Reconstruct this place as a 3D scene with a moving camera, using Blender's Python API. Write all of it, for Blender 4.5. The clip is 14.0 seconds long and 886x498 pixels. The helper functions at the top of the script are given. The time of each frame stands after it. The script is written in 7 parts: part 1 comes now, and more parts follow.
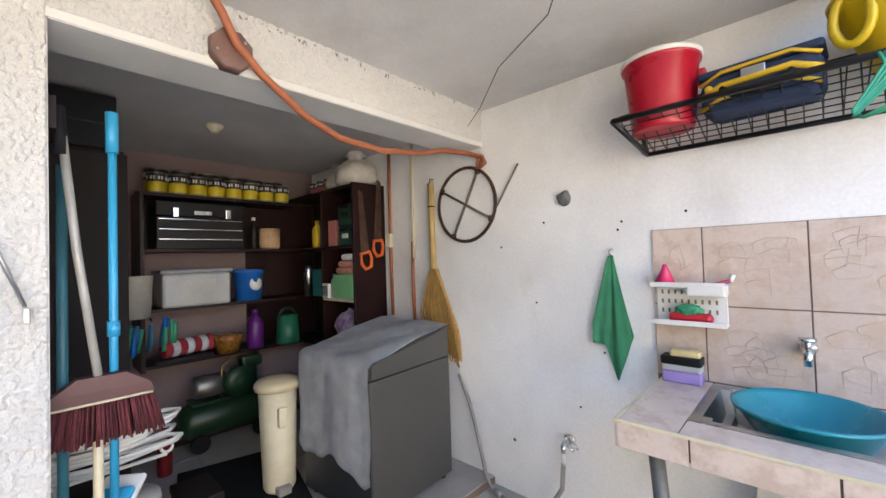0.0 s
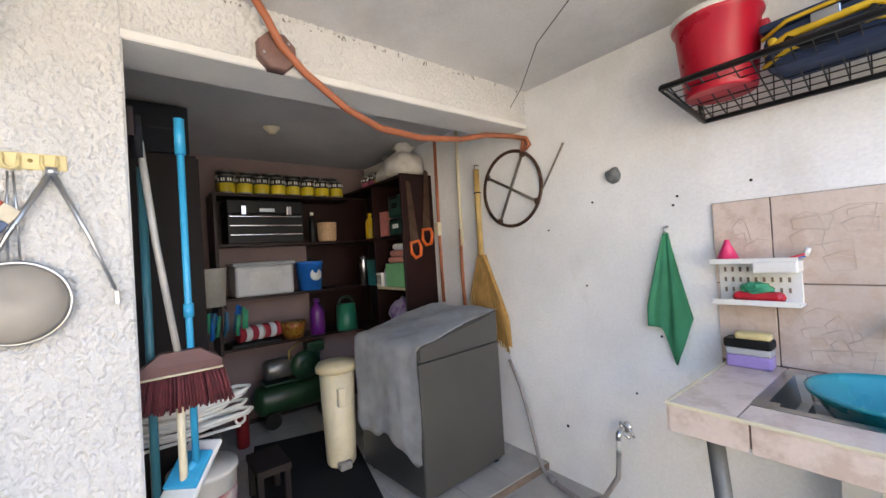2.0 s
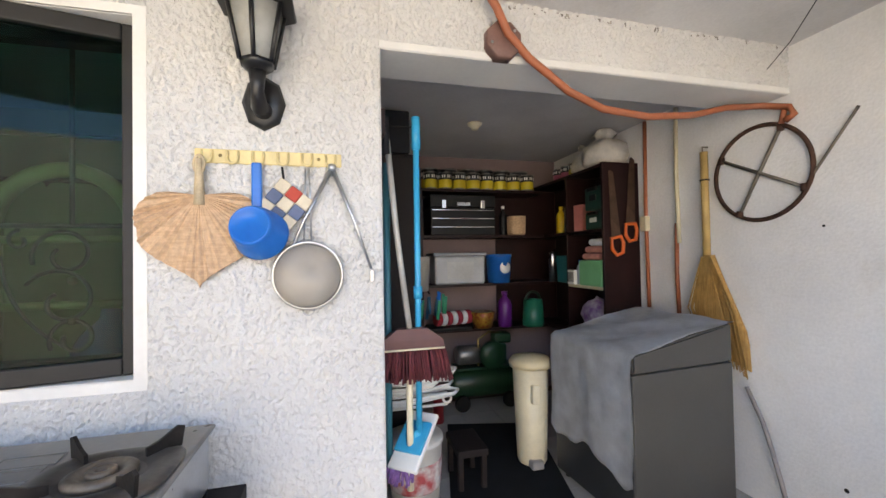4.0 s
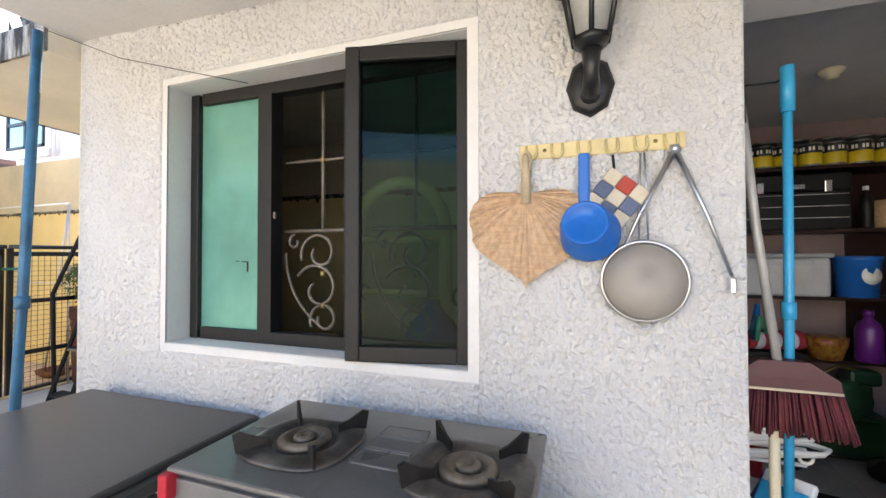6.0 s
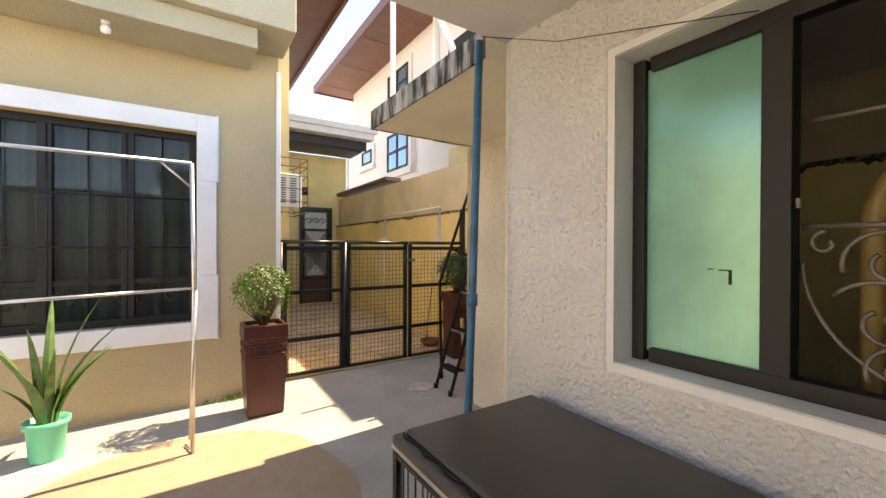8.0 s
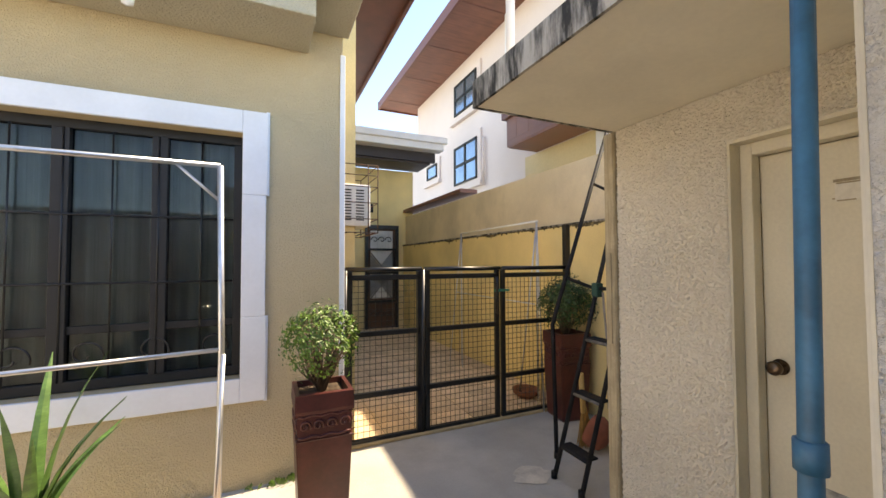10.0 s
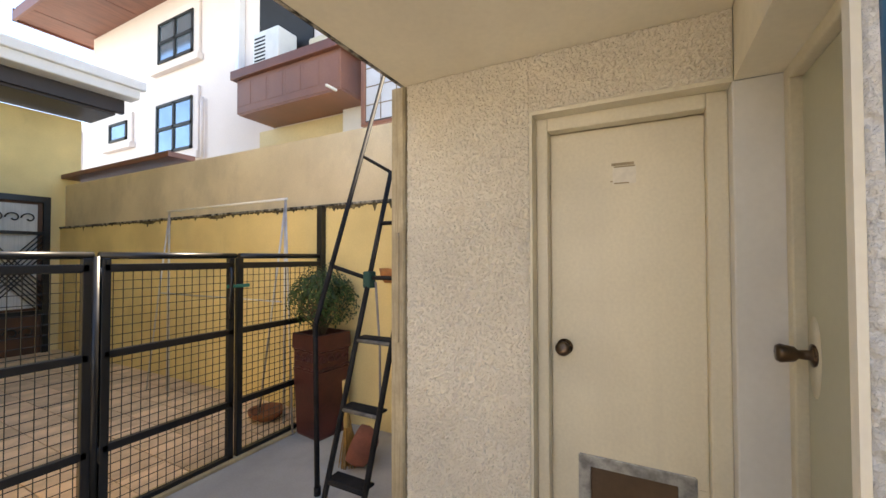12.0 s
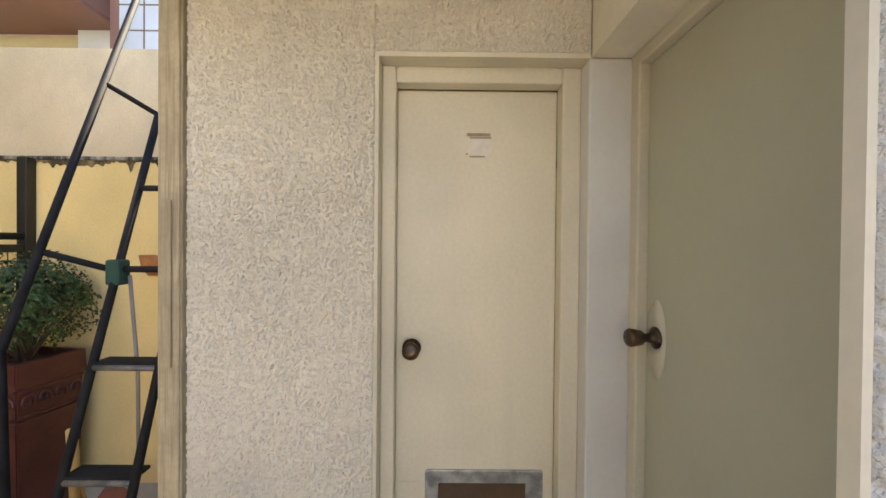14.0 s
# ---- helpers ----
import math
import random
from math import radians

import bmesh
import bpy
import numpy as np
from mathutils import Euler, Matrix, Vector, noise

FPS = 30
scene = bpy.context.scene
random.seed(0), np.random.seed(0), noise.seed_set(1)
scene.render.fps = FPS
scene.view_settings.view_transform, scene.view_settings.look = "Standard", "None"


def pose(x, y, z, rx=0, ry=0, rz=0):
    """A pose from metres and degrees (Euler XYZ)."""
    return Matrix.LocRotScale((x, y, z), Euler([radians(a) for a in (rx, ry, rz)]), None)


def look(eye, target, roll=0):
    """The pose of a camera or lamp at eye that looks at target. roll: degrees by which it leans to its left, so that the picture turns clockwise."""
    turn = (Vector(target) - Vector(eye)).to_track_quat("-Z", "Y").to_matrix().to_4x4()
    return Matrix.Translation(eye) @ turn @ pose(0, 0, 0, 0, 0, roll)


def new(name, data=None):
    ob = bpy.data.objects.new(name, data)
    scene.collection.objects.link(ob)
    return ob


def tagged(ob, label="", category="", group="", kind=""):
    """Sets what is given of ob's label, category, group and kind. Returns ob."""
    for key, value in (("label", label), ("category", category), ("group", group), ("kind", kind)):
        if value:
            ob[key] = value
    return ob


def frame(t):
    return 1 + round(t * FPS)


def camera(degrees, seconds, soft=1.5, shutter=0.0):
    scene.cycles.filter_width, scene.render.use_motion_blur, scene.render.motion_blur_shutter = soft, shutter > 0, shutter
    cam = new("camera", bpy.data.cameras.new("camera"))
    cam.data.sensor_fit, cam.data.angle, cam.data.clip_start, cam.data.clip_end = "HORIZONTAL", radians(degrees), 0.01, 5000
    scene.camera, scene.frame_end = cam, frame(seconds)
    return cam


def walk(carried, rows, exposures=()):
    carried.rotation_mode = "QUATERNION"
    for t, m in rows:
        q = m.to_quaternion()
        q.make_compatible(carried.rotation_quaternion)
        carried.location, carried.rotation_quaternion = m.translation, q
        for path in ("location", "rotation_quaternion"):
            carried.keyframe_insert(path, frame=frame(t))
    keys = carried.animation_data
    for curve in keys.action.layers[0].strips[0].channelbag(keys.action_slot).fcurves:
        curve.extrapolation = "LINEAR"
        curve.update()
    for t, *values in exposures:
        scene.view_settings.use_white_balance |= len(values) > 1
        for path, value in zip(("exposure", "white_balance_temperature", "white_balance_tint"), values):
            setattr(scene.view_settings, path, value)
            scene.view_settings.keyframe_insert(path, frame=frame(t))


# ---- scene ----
cam = camera(96.8, 14.0)
PATH = [
    (0, (-0.025, 0.025, 1.444), (-1.396, 1.481, 1.491), -1.8),
    (0.5, (-0.001, 0.08, 1.421), (-1.453, 1.455, 1.443), -2.1),
    (1, (0.015, 0.07, 1.406), (-1.476, 1.404, 1.401), -2.6),
    (1.5, (0.024, 0.067, 1.407), (-1.499, 1.364, 1.405), -3.1),
    (2, (0.034, 0.067, 1.402), (-1.535, 1.307, 1.422), -3.5),
    (2.5, (0.02, 0.048, 1.404), (-1.635, 1.171, 1.439), -3.1),
    (3, (-0.02, 0.004, 1.398), (-1.793, 0.929, 1.438), -2.4),
    (3.2, (-0.05, -0.014, 1.391), (-1.866, 0.823, 1.432), -2.0),
    (5.5, (-0.25, -0.241, 1.399), (-2.228, -0.534, 1.429), -0.6),
    (6, (-0.3, -0.366, 1.408), (-2.193, -1.011, 1.442), -0.1),
    (6.5, (-0.293, -0.569, 1.424), (-2.039, -1.544, 1.463), 0.8),
    (7, (-0.26, -0.75, 1.445), (-1.815, -2.008, 1.463), 1.0),
    (7.5, (-0.225, -0.963, 1.452), (-1.562, -2.45, 1.451), 0.8),
    (8, (-0.22, -1.218, 1.457), (-1.305, -2.898, 1.445), 0.2),
    (8.2, (-0.242, -1.322, 1.46), (-1.228, -3.062, 1.441), -0.1),
    (10.3, (-0.501, -2.49, 1.572), (-1.324, -4.311, 1.651), -0.3),
    (10.5, (-0.555, -2.581, 1.556), (-1.471, -4.357, 1.642), -0.2),
    (11, (-0.643, -2.779, 1.519), (-1.885, -4.346, 1.596), 0.1),
    (11.5, (-0.657, -2.944, 1.508), (-2.216, -4.196, 1.566), 0.1),
    (12, (-0.718, -3.019, 1.492), (-2.491, -3.945, 1.534), -0.1),
    (12.5, (-0.873, -3.093, 1.476), (-2.766, -3.738, 1.51), -0.1),
    (13, (-0.996, -3.14, 1.471), (-2.956, -3.54, 1.498), 0.0),
    (13.5, (-1.057, -3.208, 1.477), (-3.051, -3.365, 1.486), 0.3),
    (14, (-1.087, -3.257, 1.475), (-3.086, -3.245, 1.455), 0.5),
]
EXPOSE = [(0, 3.72, 7700, 10), (5.3, 3.48, 7700, 10), (6.5, 3.2, 7800, 10), (7.5, 2.52, 9600, 12), (8.2, 2.35, 11000, 14), (10.5, 2.2, 9100, 12), (12, 2.6, 9000, 12), (14, 2.72, 8300, 10)]
walk(cam, [(t, look(eye, target, roll)) for t, eye, target, roll in PATH], EXPOSE)

# ---- light ----
SUN_WAY = Vector((1.0, 0.06, -1.33)).normalized()
world = bpy.data.worlds.new("sky")
scene.world = world
world.use_nodes = True
sky = world.node_tree.nodes.new("ShaderNodeTexSky")
sky.sky_type, sky.sun_disc = "NISHITA", False
sky.altitude, sky.dust_density, sky.ozone_density = 2500, 0.1, 5.0
sky.sun_elevation, sky.sun_rotation = radians(53), radians(267)
world.node_tree.nodes["Background"].inputs["Strength"].default_value = 0.15
world.node_tree.links.new(sky.outputs[0], world.node_tree.nodes["Background"].inputs[0])
sun = new("sun", bpy.data.lights.new("sun", "SUN"))
sun.data.energy, sun.data.angle, sun.data.color = 2.5, radians(0.5), (1.0, 0.95, 0.87)
sun.matrix_world = look((0, 0, 30), Vector((0, 0, 30)) + SUN_WAY)


# ---- materials ----
def mat(name, col, rough=0.6, metal=0.0, var=0.12, s1=2.5, s2=40.0, bump=0.15, dist=0.002, tint=None, rand=0.0, spec=0.5):
    """Paint or plastic or metal: stains at s1 per metre, grain at s2, fine relief."""
    m = bpy.data.materials.new(name)
    m.use_nodes = True
    n, l = m.node_tree.nodes, m.node_tree.links
    b = n["Principled BSDF"]
    b.inputs["Roughness"].default_value, b.inputs["Metallic"].default_value = rough, metal
    b.inputs["Specular IOR Level"].default_value = spec
    tc = n.new("ShaderNodeTexCoord")
    a1, a2 = n.new("ShaderNodeTexNoise"), n.new("ShaderNodeTexNoise")
    for node, s, d in ((a1, s1, 5), (a2, s2, 4)):
        node.inputs["Scale"].default_value, node.inputs["Detail"].default_value = s, d
        l.new(tc.outputs["Object"], node.inputs["Vector"])
    mix = n.new("ShaderNodeMix")
    mix.data_type = "RGBA"
    dark = tint or tuple(c * (1 - 2 * var) for c in col)
    mix.inputs[6].default_value, mix.inputs[7].default_value = (*dark, 1), (*col, 1)
    ramp = n.new("ShaderNodeMapRange")
    ramp.inputs[1].default_value, ramp.inputs[2].default_value = 0.35, 0.62
    l.new(a1.outputs[0], ramp.inputs[0])
    l.new(ramp.outputs[0], mix.inputs[0])
    mul = n.new("ShaderNodeMix")
    mul.data_type, mul.blend_type = "RGBA", "MULTIPLY"
    mul.inputs[0].default_value = min(1, var * 2)
    g = n.new("ShaderNodeMapRange")
    g.inputs[1].default_value, g.inputs[2].default_value, g.inputs[3].default_value = 0.3, 0.7, 0.6
    l.new(a2.outputs[0], g.inputs[0])
    l.new(mix.outputs[2], mul.inputs[6])
    l.new(g.outputs[0], mul.inputs[7])
    out = mul.outputs[2]
    if rand:
        info, hsv, rr = n.new("ShaderNodeObjectInfo"), n.new("ShaderNodeHueSaturation"), n.new("ShaderNodeMapRange")
        rr.inputs[3].default_value, rr.inputs[4].default_value = 1 - rand, 1 + rand
        l.new(info.outputs["Random"], rr.inputs[0])
        l.new(rr.outputs[0], hsv.inputs["Value"])
        l.new(out, hsv.inputs["Color"])
        out = hsv.outputs[0]
    l.new(out, b.inputs["Base Color"])
    rg = n.new("ShaderNodeMapRange")
    rg.inputs[3].default_value, rg.inputs[4].default_value = max(0.03, rough - 0.1), min(1, rough + 0.1)
    l.new(a1.outputs[0], rg.inputs[0])
    l.new(rg.outputs[0], b.inputs["Roughness"])
    if bump:
        bp = n.new("ShaderNodeBump")
        bp.inputs["Strength"].default_value, bp.inputs["Distance"].default_value = bump, dist
        l.new(a2.outputs[0], bp.inputs["Height"])
        l.new(bp.outputs[0], b.inputs["Normal"])
    return m


def stucco(name, col, scale=45.0, dist=0.012, smear=(1, 1, 1), dirt=(0.5, 0.46, 0.4), amount=0.25):
    """Trowelled roughcast: raised smeared blobs over a flat coat, with faint dirt."""
    m = mat(name, col, 0.85, 0, 0.06, 1.6, 90, 0)
    n, l = m.node_tree.nodes, m.node_tree.links
    tc = n.new("ShaderNodeTexCoord")
    mp = n.new("ShaderNodeMapping")
    mp.inputs["Scale"].default_value = smear
    l.new(tc.outputs["Object"], mp.inputs[0])
    a = n.new("ShaderNodeTexNoise")
    a.inputs["Scale"].default_value, a.inputs["Detail"].default_value, a.inputs["Distortion"].default_value = scale, 2.0, 0.15
    l.new(mp.outputs[0], a.inputs[0])
    r = n.new("ShaderNodeMapRange")
    r.interpolation_type = "SMOOTHSTEP"
    r.inputs[1].default_value, r.inputs[2].default_value = 0.38, 0.66
    l.new(a.outputs[0], r.inputs[0])
    bp = n.new("ShaderNodeBump")
    bp.inputs["Strength"].default_value, bp.inputs["Distance"].default_value = 1.0, dist
    l.new(r.outputs[0], bp.inputs["Height"])
    l.new(bp.outputs[0], n["Principled BSDF"].inputs["Normal"])
    d = n.new("ShaderNodeTexNoise")
    d.inputs["Scale"].default_value, d.inputs["Detail"].default_value, d.inputs["Roughness"].default_value = 0.9, 9, 0.7
    l.new(tc.outputs["Object"], d.inputs[0])
    dr = n.new("ShaderNodeMapRange")
    dr.inputs[1].default_value, dr.inputs[2].default_value, dr.inputs[4].default_value = 0.58, 0.78, amount
    l.new(d.outputs[0], dr.inputs[0])
    mx = n.new("ShaderNodeMix")
    mx.data_type = "RGBA"
    link = n["Principled BSDF"].inputs["Base Color"].links[0]
    l.new(link.from_socket, mx.inputs[6])
    mx.inputs[7].default_value = (*dirt, 1)
    l.new(dr.outputs[0], mx.inputs[0])
    l.new(mx.outputs[2], n["Principled BSDF"].inputs["Base Color"])
    return m


def stained(name, col, stain, lo=0.5, hi=0.68, scale=(3, 3, 0.6), rough=0.85, bump=0.4, dist=0.003, amount=0.9):
    """Painted plaster with streaks of mould or dirt drawn out along one axis."""
    m = mat(name, col, rough, 0, 0.1, 1.2, 70, bump, dist)
    n, l = m.node_tree.nodes, m.node_tree.links
    tc, mp, a = n.new("ShaderNodeTexCoord"), n.new("ShaderNodeMapping"), n.new("ShaderNodeTexNoise")
    mp.inputs["Scale"].default_value = scale
    a.inputs["Scale"].default_value, a.inputs["Detail"].default_value, a.inputs["Roughness"].default_value = 2.2, 9, 0.68
    l.new(tc.outputs["Object"], mp.inputs[0])
    l.new(mp.outputs[0], a.inputs[0])
    r = n.new("ShaderNodeMapRange")
    r.inputs[1].default_value, r.inputs[2].default_value, r.inputs[4].default_value = lo, hi, amount
    l.new(a.outputs[0], r.inputs[0])
    mx = n.new("ShaderNodeMix")
    mx.data_type = "RGBA"
    link = n["Principled BSDF"].inputs["Base Color"].links[0]
    l.new(link.from_socket, mx.inputs[6])
    mx.inputs[7].default_value = (*stain, 1)
    l.new(r.outputs[0], mx.inputs[0])
    l.new(mx.outputs[2], n["Principled BSDF"].inputs["Base Color"])
    return m


def glass(name, col, rough=0.02, ior=1.33):
    """Tinted pane: a clear gloss over a coloured see-through sheet."""
    m = bpy.data.materials.new(name)
    m.use_nodes = True
    n, l = m.node_tree.nodes, m.node_tree.links
    n.remove(n["Principled BSDF"])
    t, g, f, mx = n.new("ShaderNodeBsdfTransparent"), n.new("ShaderNodeBsdfGlossy"), n.new("ShaderNodeFresnel"), n.new("ShaderNodeMixShader")
    t.inputs[0].default_value = (*col, 1)
    g.inputs["Roughness"].default_value = rough
    f.inputs["IOR"].default_value = ior
    l.new(f.outputs[0], mx.inputs[0])
    l.new(t.outputs[0], mx.inputs[1])
    l.new(g.outputs[0], mx.inputs[2])
    l.new(mx.outputs[0], n["Material Output"].inputs[0])
    return m


def streaky(m, axis_scale=(1, 1, 1), s=12.0, dark=(0.1, 0.06, 0.04), amount=0.6):
    """Adds grain drawn out along an axis to a material, for wood and straw."""
    n, l = m.node_tree.nodes, m.node_tree.links
    tc, mp, a = n.new("ShaderNodeTexCoord"), n.new("ShaderNodeMapping"), n.new("ShaderNodeTexNoise")
    mp.inputs["Scale"].default_value = axis_scale
    a.inputs["Scale"].default_value, a.inputs["Detail"].default_value = s, 6
    l.new(tc.outputs["Object"], mp.inputs[0])
    l.new(mp.outputs[0], a.inputs[0])
    r = n.new("ShaderNodeMapRange")
    r.inputs[1].default_value, r.inputs[2].default_value, r.inputs[4].default_value = 0.45, 0.7, amount
    l.new(a.outputs[0], r.inputs[0])
    mx = n.new("ShaderNodeMix")
    mx.data_type = "RGBA"
    b = n["Principled BSDF"]
    l.new(b.inputs["Base Color"].links[0].from_socket, mx.inputs[6])
    mx.inputs[7].default_value = (*dark, 1)
    l.new(r.outputs[0], mx.inputs[0])
    l.new(mx.outputs[2], b.inputs["Base Color"])
    return m


WHITE_STUCCO = stucco("white_stucco", (0.72, 0.705, 0.68), 170, 0.002)
CREAM_STUCCO = stucco("cream_stucco", (0.84, 0.775, 0.66), 150, 0.003)
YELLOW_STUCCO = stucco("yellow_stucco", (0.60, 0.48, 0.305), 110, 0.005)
SMOOTH_WHITE = mat("smooth_white_paint", (0.73, 0.715, 0.685), 0.7, 0, 0.05, 3, 50, 0.25)
NORTH_PAINT = stained("north_wall_paint", (0.91, 0.90, 0.89), (0.62, 0.58, 0.50), 0.56, 0.75, (1.2, 1.2, 0.8), 0.75, 0.5, 0.004, 0.5)
CEIL_PAINT = stained("slab_paint", (0.74, 0.72, 0.70), (0.46, 0.44, 0.42), 0.5, 0.72, (0.7, 0.7, 0.7), 0.85, 0.3, 0.004, 0.55)
CREAM_SLAB = mat("cream_slab_paint", (0.82, 0.76, 0.63), 0.8, 0, 0.06, 2, 40, 0.3)
MOULD = stained("mouldy_edge", (0.46, 0.43, 0.38), (0.02, 0.02, 0.018), 0.40, 0.56, (5, 5, 0.9), 0.95, 0.8, 0.006, 0.97)
# colours of the added east walls, chosen for the light they throw back
EAST_BOUNCE = mat("east_bounce_cream", (0.86, 0.78, 0.65), 0.85, 0, 0.08, 1.5, 40, 0.3)
GREY_BOUNCE = mat("grey_bounce", (0.58, 0.55, 0.50), 0.9, 0, 0.12, 2, 40, 0.4)
# pale pink taken well down, so the colour itself carries the indoor gloom
PINK_PAINT_DIMMED = mat("pink_wall_dimmed", (0.26, 0.19, 0.185), 0.9, 0, 0.08, 2, 50, 0.2)
CONCRETE = stained("yard_concrete", (0.47, 0.45, 0.41), (0.30, 0.285, 0.26), 0.45, 0.75, (0.8, 0.8, 0.8), 0.9, 0.6, 0.004, 0.8)
TILE_FLOOR = mat("pale_floor_tile", (0.42, 0.40, 0.37), 0.35, 0, 0.08, 4, 30, 0.05, rand=0.05)
BLACK_MAT = mat("black_rubber", (0.014, 0.015, 0.016), 0.85, 0, 0.2, 8, 160, 0.5, spec=0.2)
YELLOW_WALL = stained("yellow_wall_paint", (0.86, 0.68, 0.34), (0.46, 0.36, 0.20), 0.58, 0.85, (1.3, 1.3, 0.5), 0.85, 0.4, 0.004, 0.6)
BEIGE_WALL = stained("beige_bare_render", (0.70, 0.60, 0.44), (0.40, 0.34, 0.26), 0.47, 0.75, (0.9, 0.9, 0.6), 0.9, 0.5, 0.004, 0.7)
PINK_FACADE = mat("pale_pink_facade", (0.78, 0.68, 0.64), 0.85, 0, 0.05, 0.6, 30, 0.2)
TRIM_WHITE = mat("white_trim", (0.78, 0.79, 0.82), 0.55, 0, 0.04, 3, 40, 0.1)
BLACK_STEEL = mat("black_painted_steel", (0.012, 0.012, 0.013), 0.35, 0, 0.2, 9, 80, 0.15)
DARK_FRAME = mat("dark_window_frame", (0.010, 0.009, 0.009), 0.6, 0, 0.2, 6, 60, 0.15)
DOOR_PAINT = stained("cream_door_paint", (0.71, 0.65, 0.51), (0.60, 0.55, 0.44), 0.5, 0.8, (4, 4, 0.25), 0.5, 0.1, 0.001, 0.6)
GREY_DOOR = mat("grey_green_door", (0.50, 0.495, 0.385), 0.5, 0, 0.04, 1.5, 40, 0.06)
MAROON = mat("maroon_glaze", (0.095, 0.024, 0.020), 0.4, 0, 0.2, 5, 40, 0.3, 0.003)
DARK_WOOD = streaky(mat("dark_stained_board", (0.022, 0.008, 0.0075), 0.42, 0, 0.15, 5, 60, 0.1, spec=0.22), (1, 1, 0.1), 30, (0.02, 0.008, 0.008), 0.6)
ROOF_BROWN = mat("brown_fascia", (0.20, 0.075, 0.055), 0.5, 0, 0.1, 3, 40, 0.1)
SOFFIT_WOOD = streaky(mat("brown_soffit", (0.26, 0.11, 0.075), 0.6, 0, 0.1, 3, 40, 0.1), (0.3, 3, 1), 6, (0.12, 0.05, 0.035), 0.5)


# ---- mesh helpers ----
def box(bm, x0, x1, y0, y1, z0, z1, bev=0.0, m=None):
    r = bmesh.ops.create_cube(bm, size=1)
    vs = r["verts"]
    t = Matrix.Translation(((x0 + x1) / 2, (y0 + y1) / 2, (z0 + z1) / 2)) @ Matrix.Diagonal((abs(x1 - x0), abs(y1 - y0), abs(z1 - z0), 1))
    bmesh.ops.transform(bm, matrix=(m @ t) if m else t, verts=vs)
    if bev:
        es = list({e for v in vs for e in v.link_edges})
        bmesh.ops.bevel(bm, geom=es, offset=bev, segments=2, affect="EDGES", profile=0.5)


def rod(bm, pts, r, seg=8, closed=False, caps=True):
    """A round bar along a line of points; r one radius or one a point."""
    pts = [Vector(p) for p in pts]
    n = len(pts)
    rs = r if isinstance(r, (list, tuple)) else [r] * n
    rings, side = [], None
    for i, p in enumerate(pts):
        a = pts[(i - 1) % n] if (i or closed) else p
        b = pts[(i + 1) % n] if (i < n - 1 or closed) else p
        d = (b - a).normalized()
        if side is None:
            side = d.orthogonal().normalized()
        side = (side - d * side.dot(d)).normalized()
        up = d.cross(side)
        rings.append([bm.verts.new(p + rs[i] * (math.cos(k * math.tau / seg) * side + math.sin(k * math.tau / seg) * up)) for k in range(seg)])
    for i in range(n if closed else n - 1):
        a, b = rings[i], rings[(i + 1) % n]
        for k in range(seg):
            f = bm.faces.new((a[k], a[(k + 1) % seg], b[(k + 1) % seg], b[k]))
            f.smooth = True
    if caps and not closed:
        bm.faces.new(rings[0][::-1])
        bm.faces.new(rings[-1])


def lathe(bm, prof, seg=24, at=(0, 0, 0), m=None, squash=1.0):
    """A turned shape from (radius, height) pairs."""
    rings = []
    for r, z in prof:
        ring = []
        for k in range(seg):
            v = Vector((at[0] + r * math.cos(k * math.tau / seg), at[1] + squash * r * math.sin(k * math.tau / seg), at[2] + z))
            ring.append(bm.verts.new(m @ v if m else v))
        rings.append(ring)
    for a, b in zip(rings, rings[1:]):
        for k in range(seg):
            f = bm.faces.new((a[k], a[(k + 1) % seg], b[(k + 1) % seg], b[k]))
            f.smooth = True
    bm.faces.new(rings[0][::-1])
    bm.faces.new(rings[-1])


def arc(c, r, a0, a1, n=12, u=(1, 0, 0), v=(0, 0, 1), r1=None):
    """Points on an arc (or a spiral, where r1 differs) in the plane of u and v, angles in degrees."""
    c, u, v = Vector(c), Vector(u), Vector(v)
    r1 = r if r1 is None else r1
    return [c + (r + (r1 - r) * i / n) * (math.cos(radians(a0 + (a1 - a0) * i / n)) * u + math.sin(radians(a0 + (a1 - a0) * i / n)) * v) for i in range(n + 1)]


def link(name, bm, material, smooth=False):
    bmesh.ops.recalc_face_normals(bm, faces=bm.faces)
    me = bpy.data.meshes.new(name)
    bm.to_mesh(me)
    bm.free()
    if material:
        me.materials.append(material)
    return new(name, me)


def part(name, bm, material, parent, label=""):
    ob = link(name, bm, material)
    ob.parent = parent
    if label:
        ob["label"] = label
    return ob


def thing(name, at=(0, 0, 0), turn=0.0, label="", category="", group="", kind=""):
    ob = new(name)
    ob.matrix_basis = pose(*at, 0, 0, turn)
    ob.empty_display_size = 0.1
    return tagged(ob, label, category, group, kind)


def block(name, spans, material, label, category, bev=0.0):
    """A piece of the setting made of boxes."""
    bm = bmesh.new()
    for s in spans:
        box(bm, *s, bev)
    return tagged(link(name, bm, material), label, category, kind="structure")


def boxpart(name, span, material, parent, label="", bev=0.004):
    bm = bmesh.new()
    box(bm, *span, bev)
    return part(name, bm, material, parent, label)


def rodpart(name, pts, r, material, parent, label="", seg=8, closed=False):
    bm = bmesh.new()
    rod(bm, pts, r, seg, closed)
    return part(name, bm, material, parent, label)


def lathepart(name, prof, material, parent, label="", seg=24, at=(0, 0, 0), m=None, squash=1.0):
    bm = bmesh.new()
    lathe(bm, prof, seg, at, m, squash)
    return part(name, bm, material, parent, label)


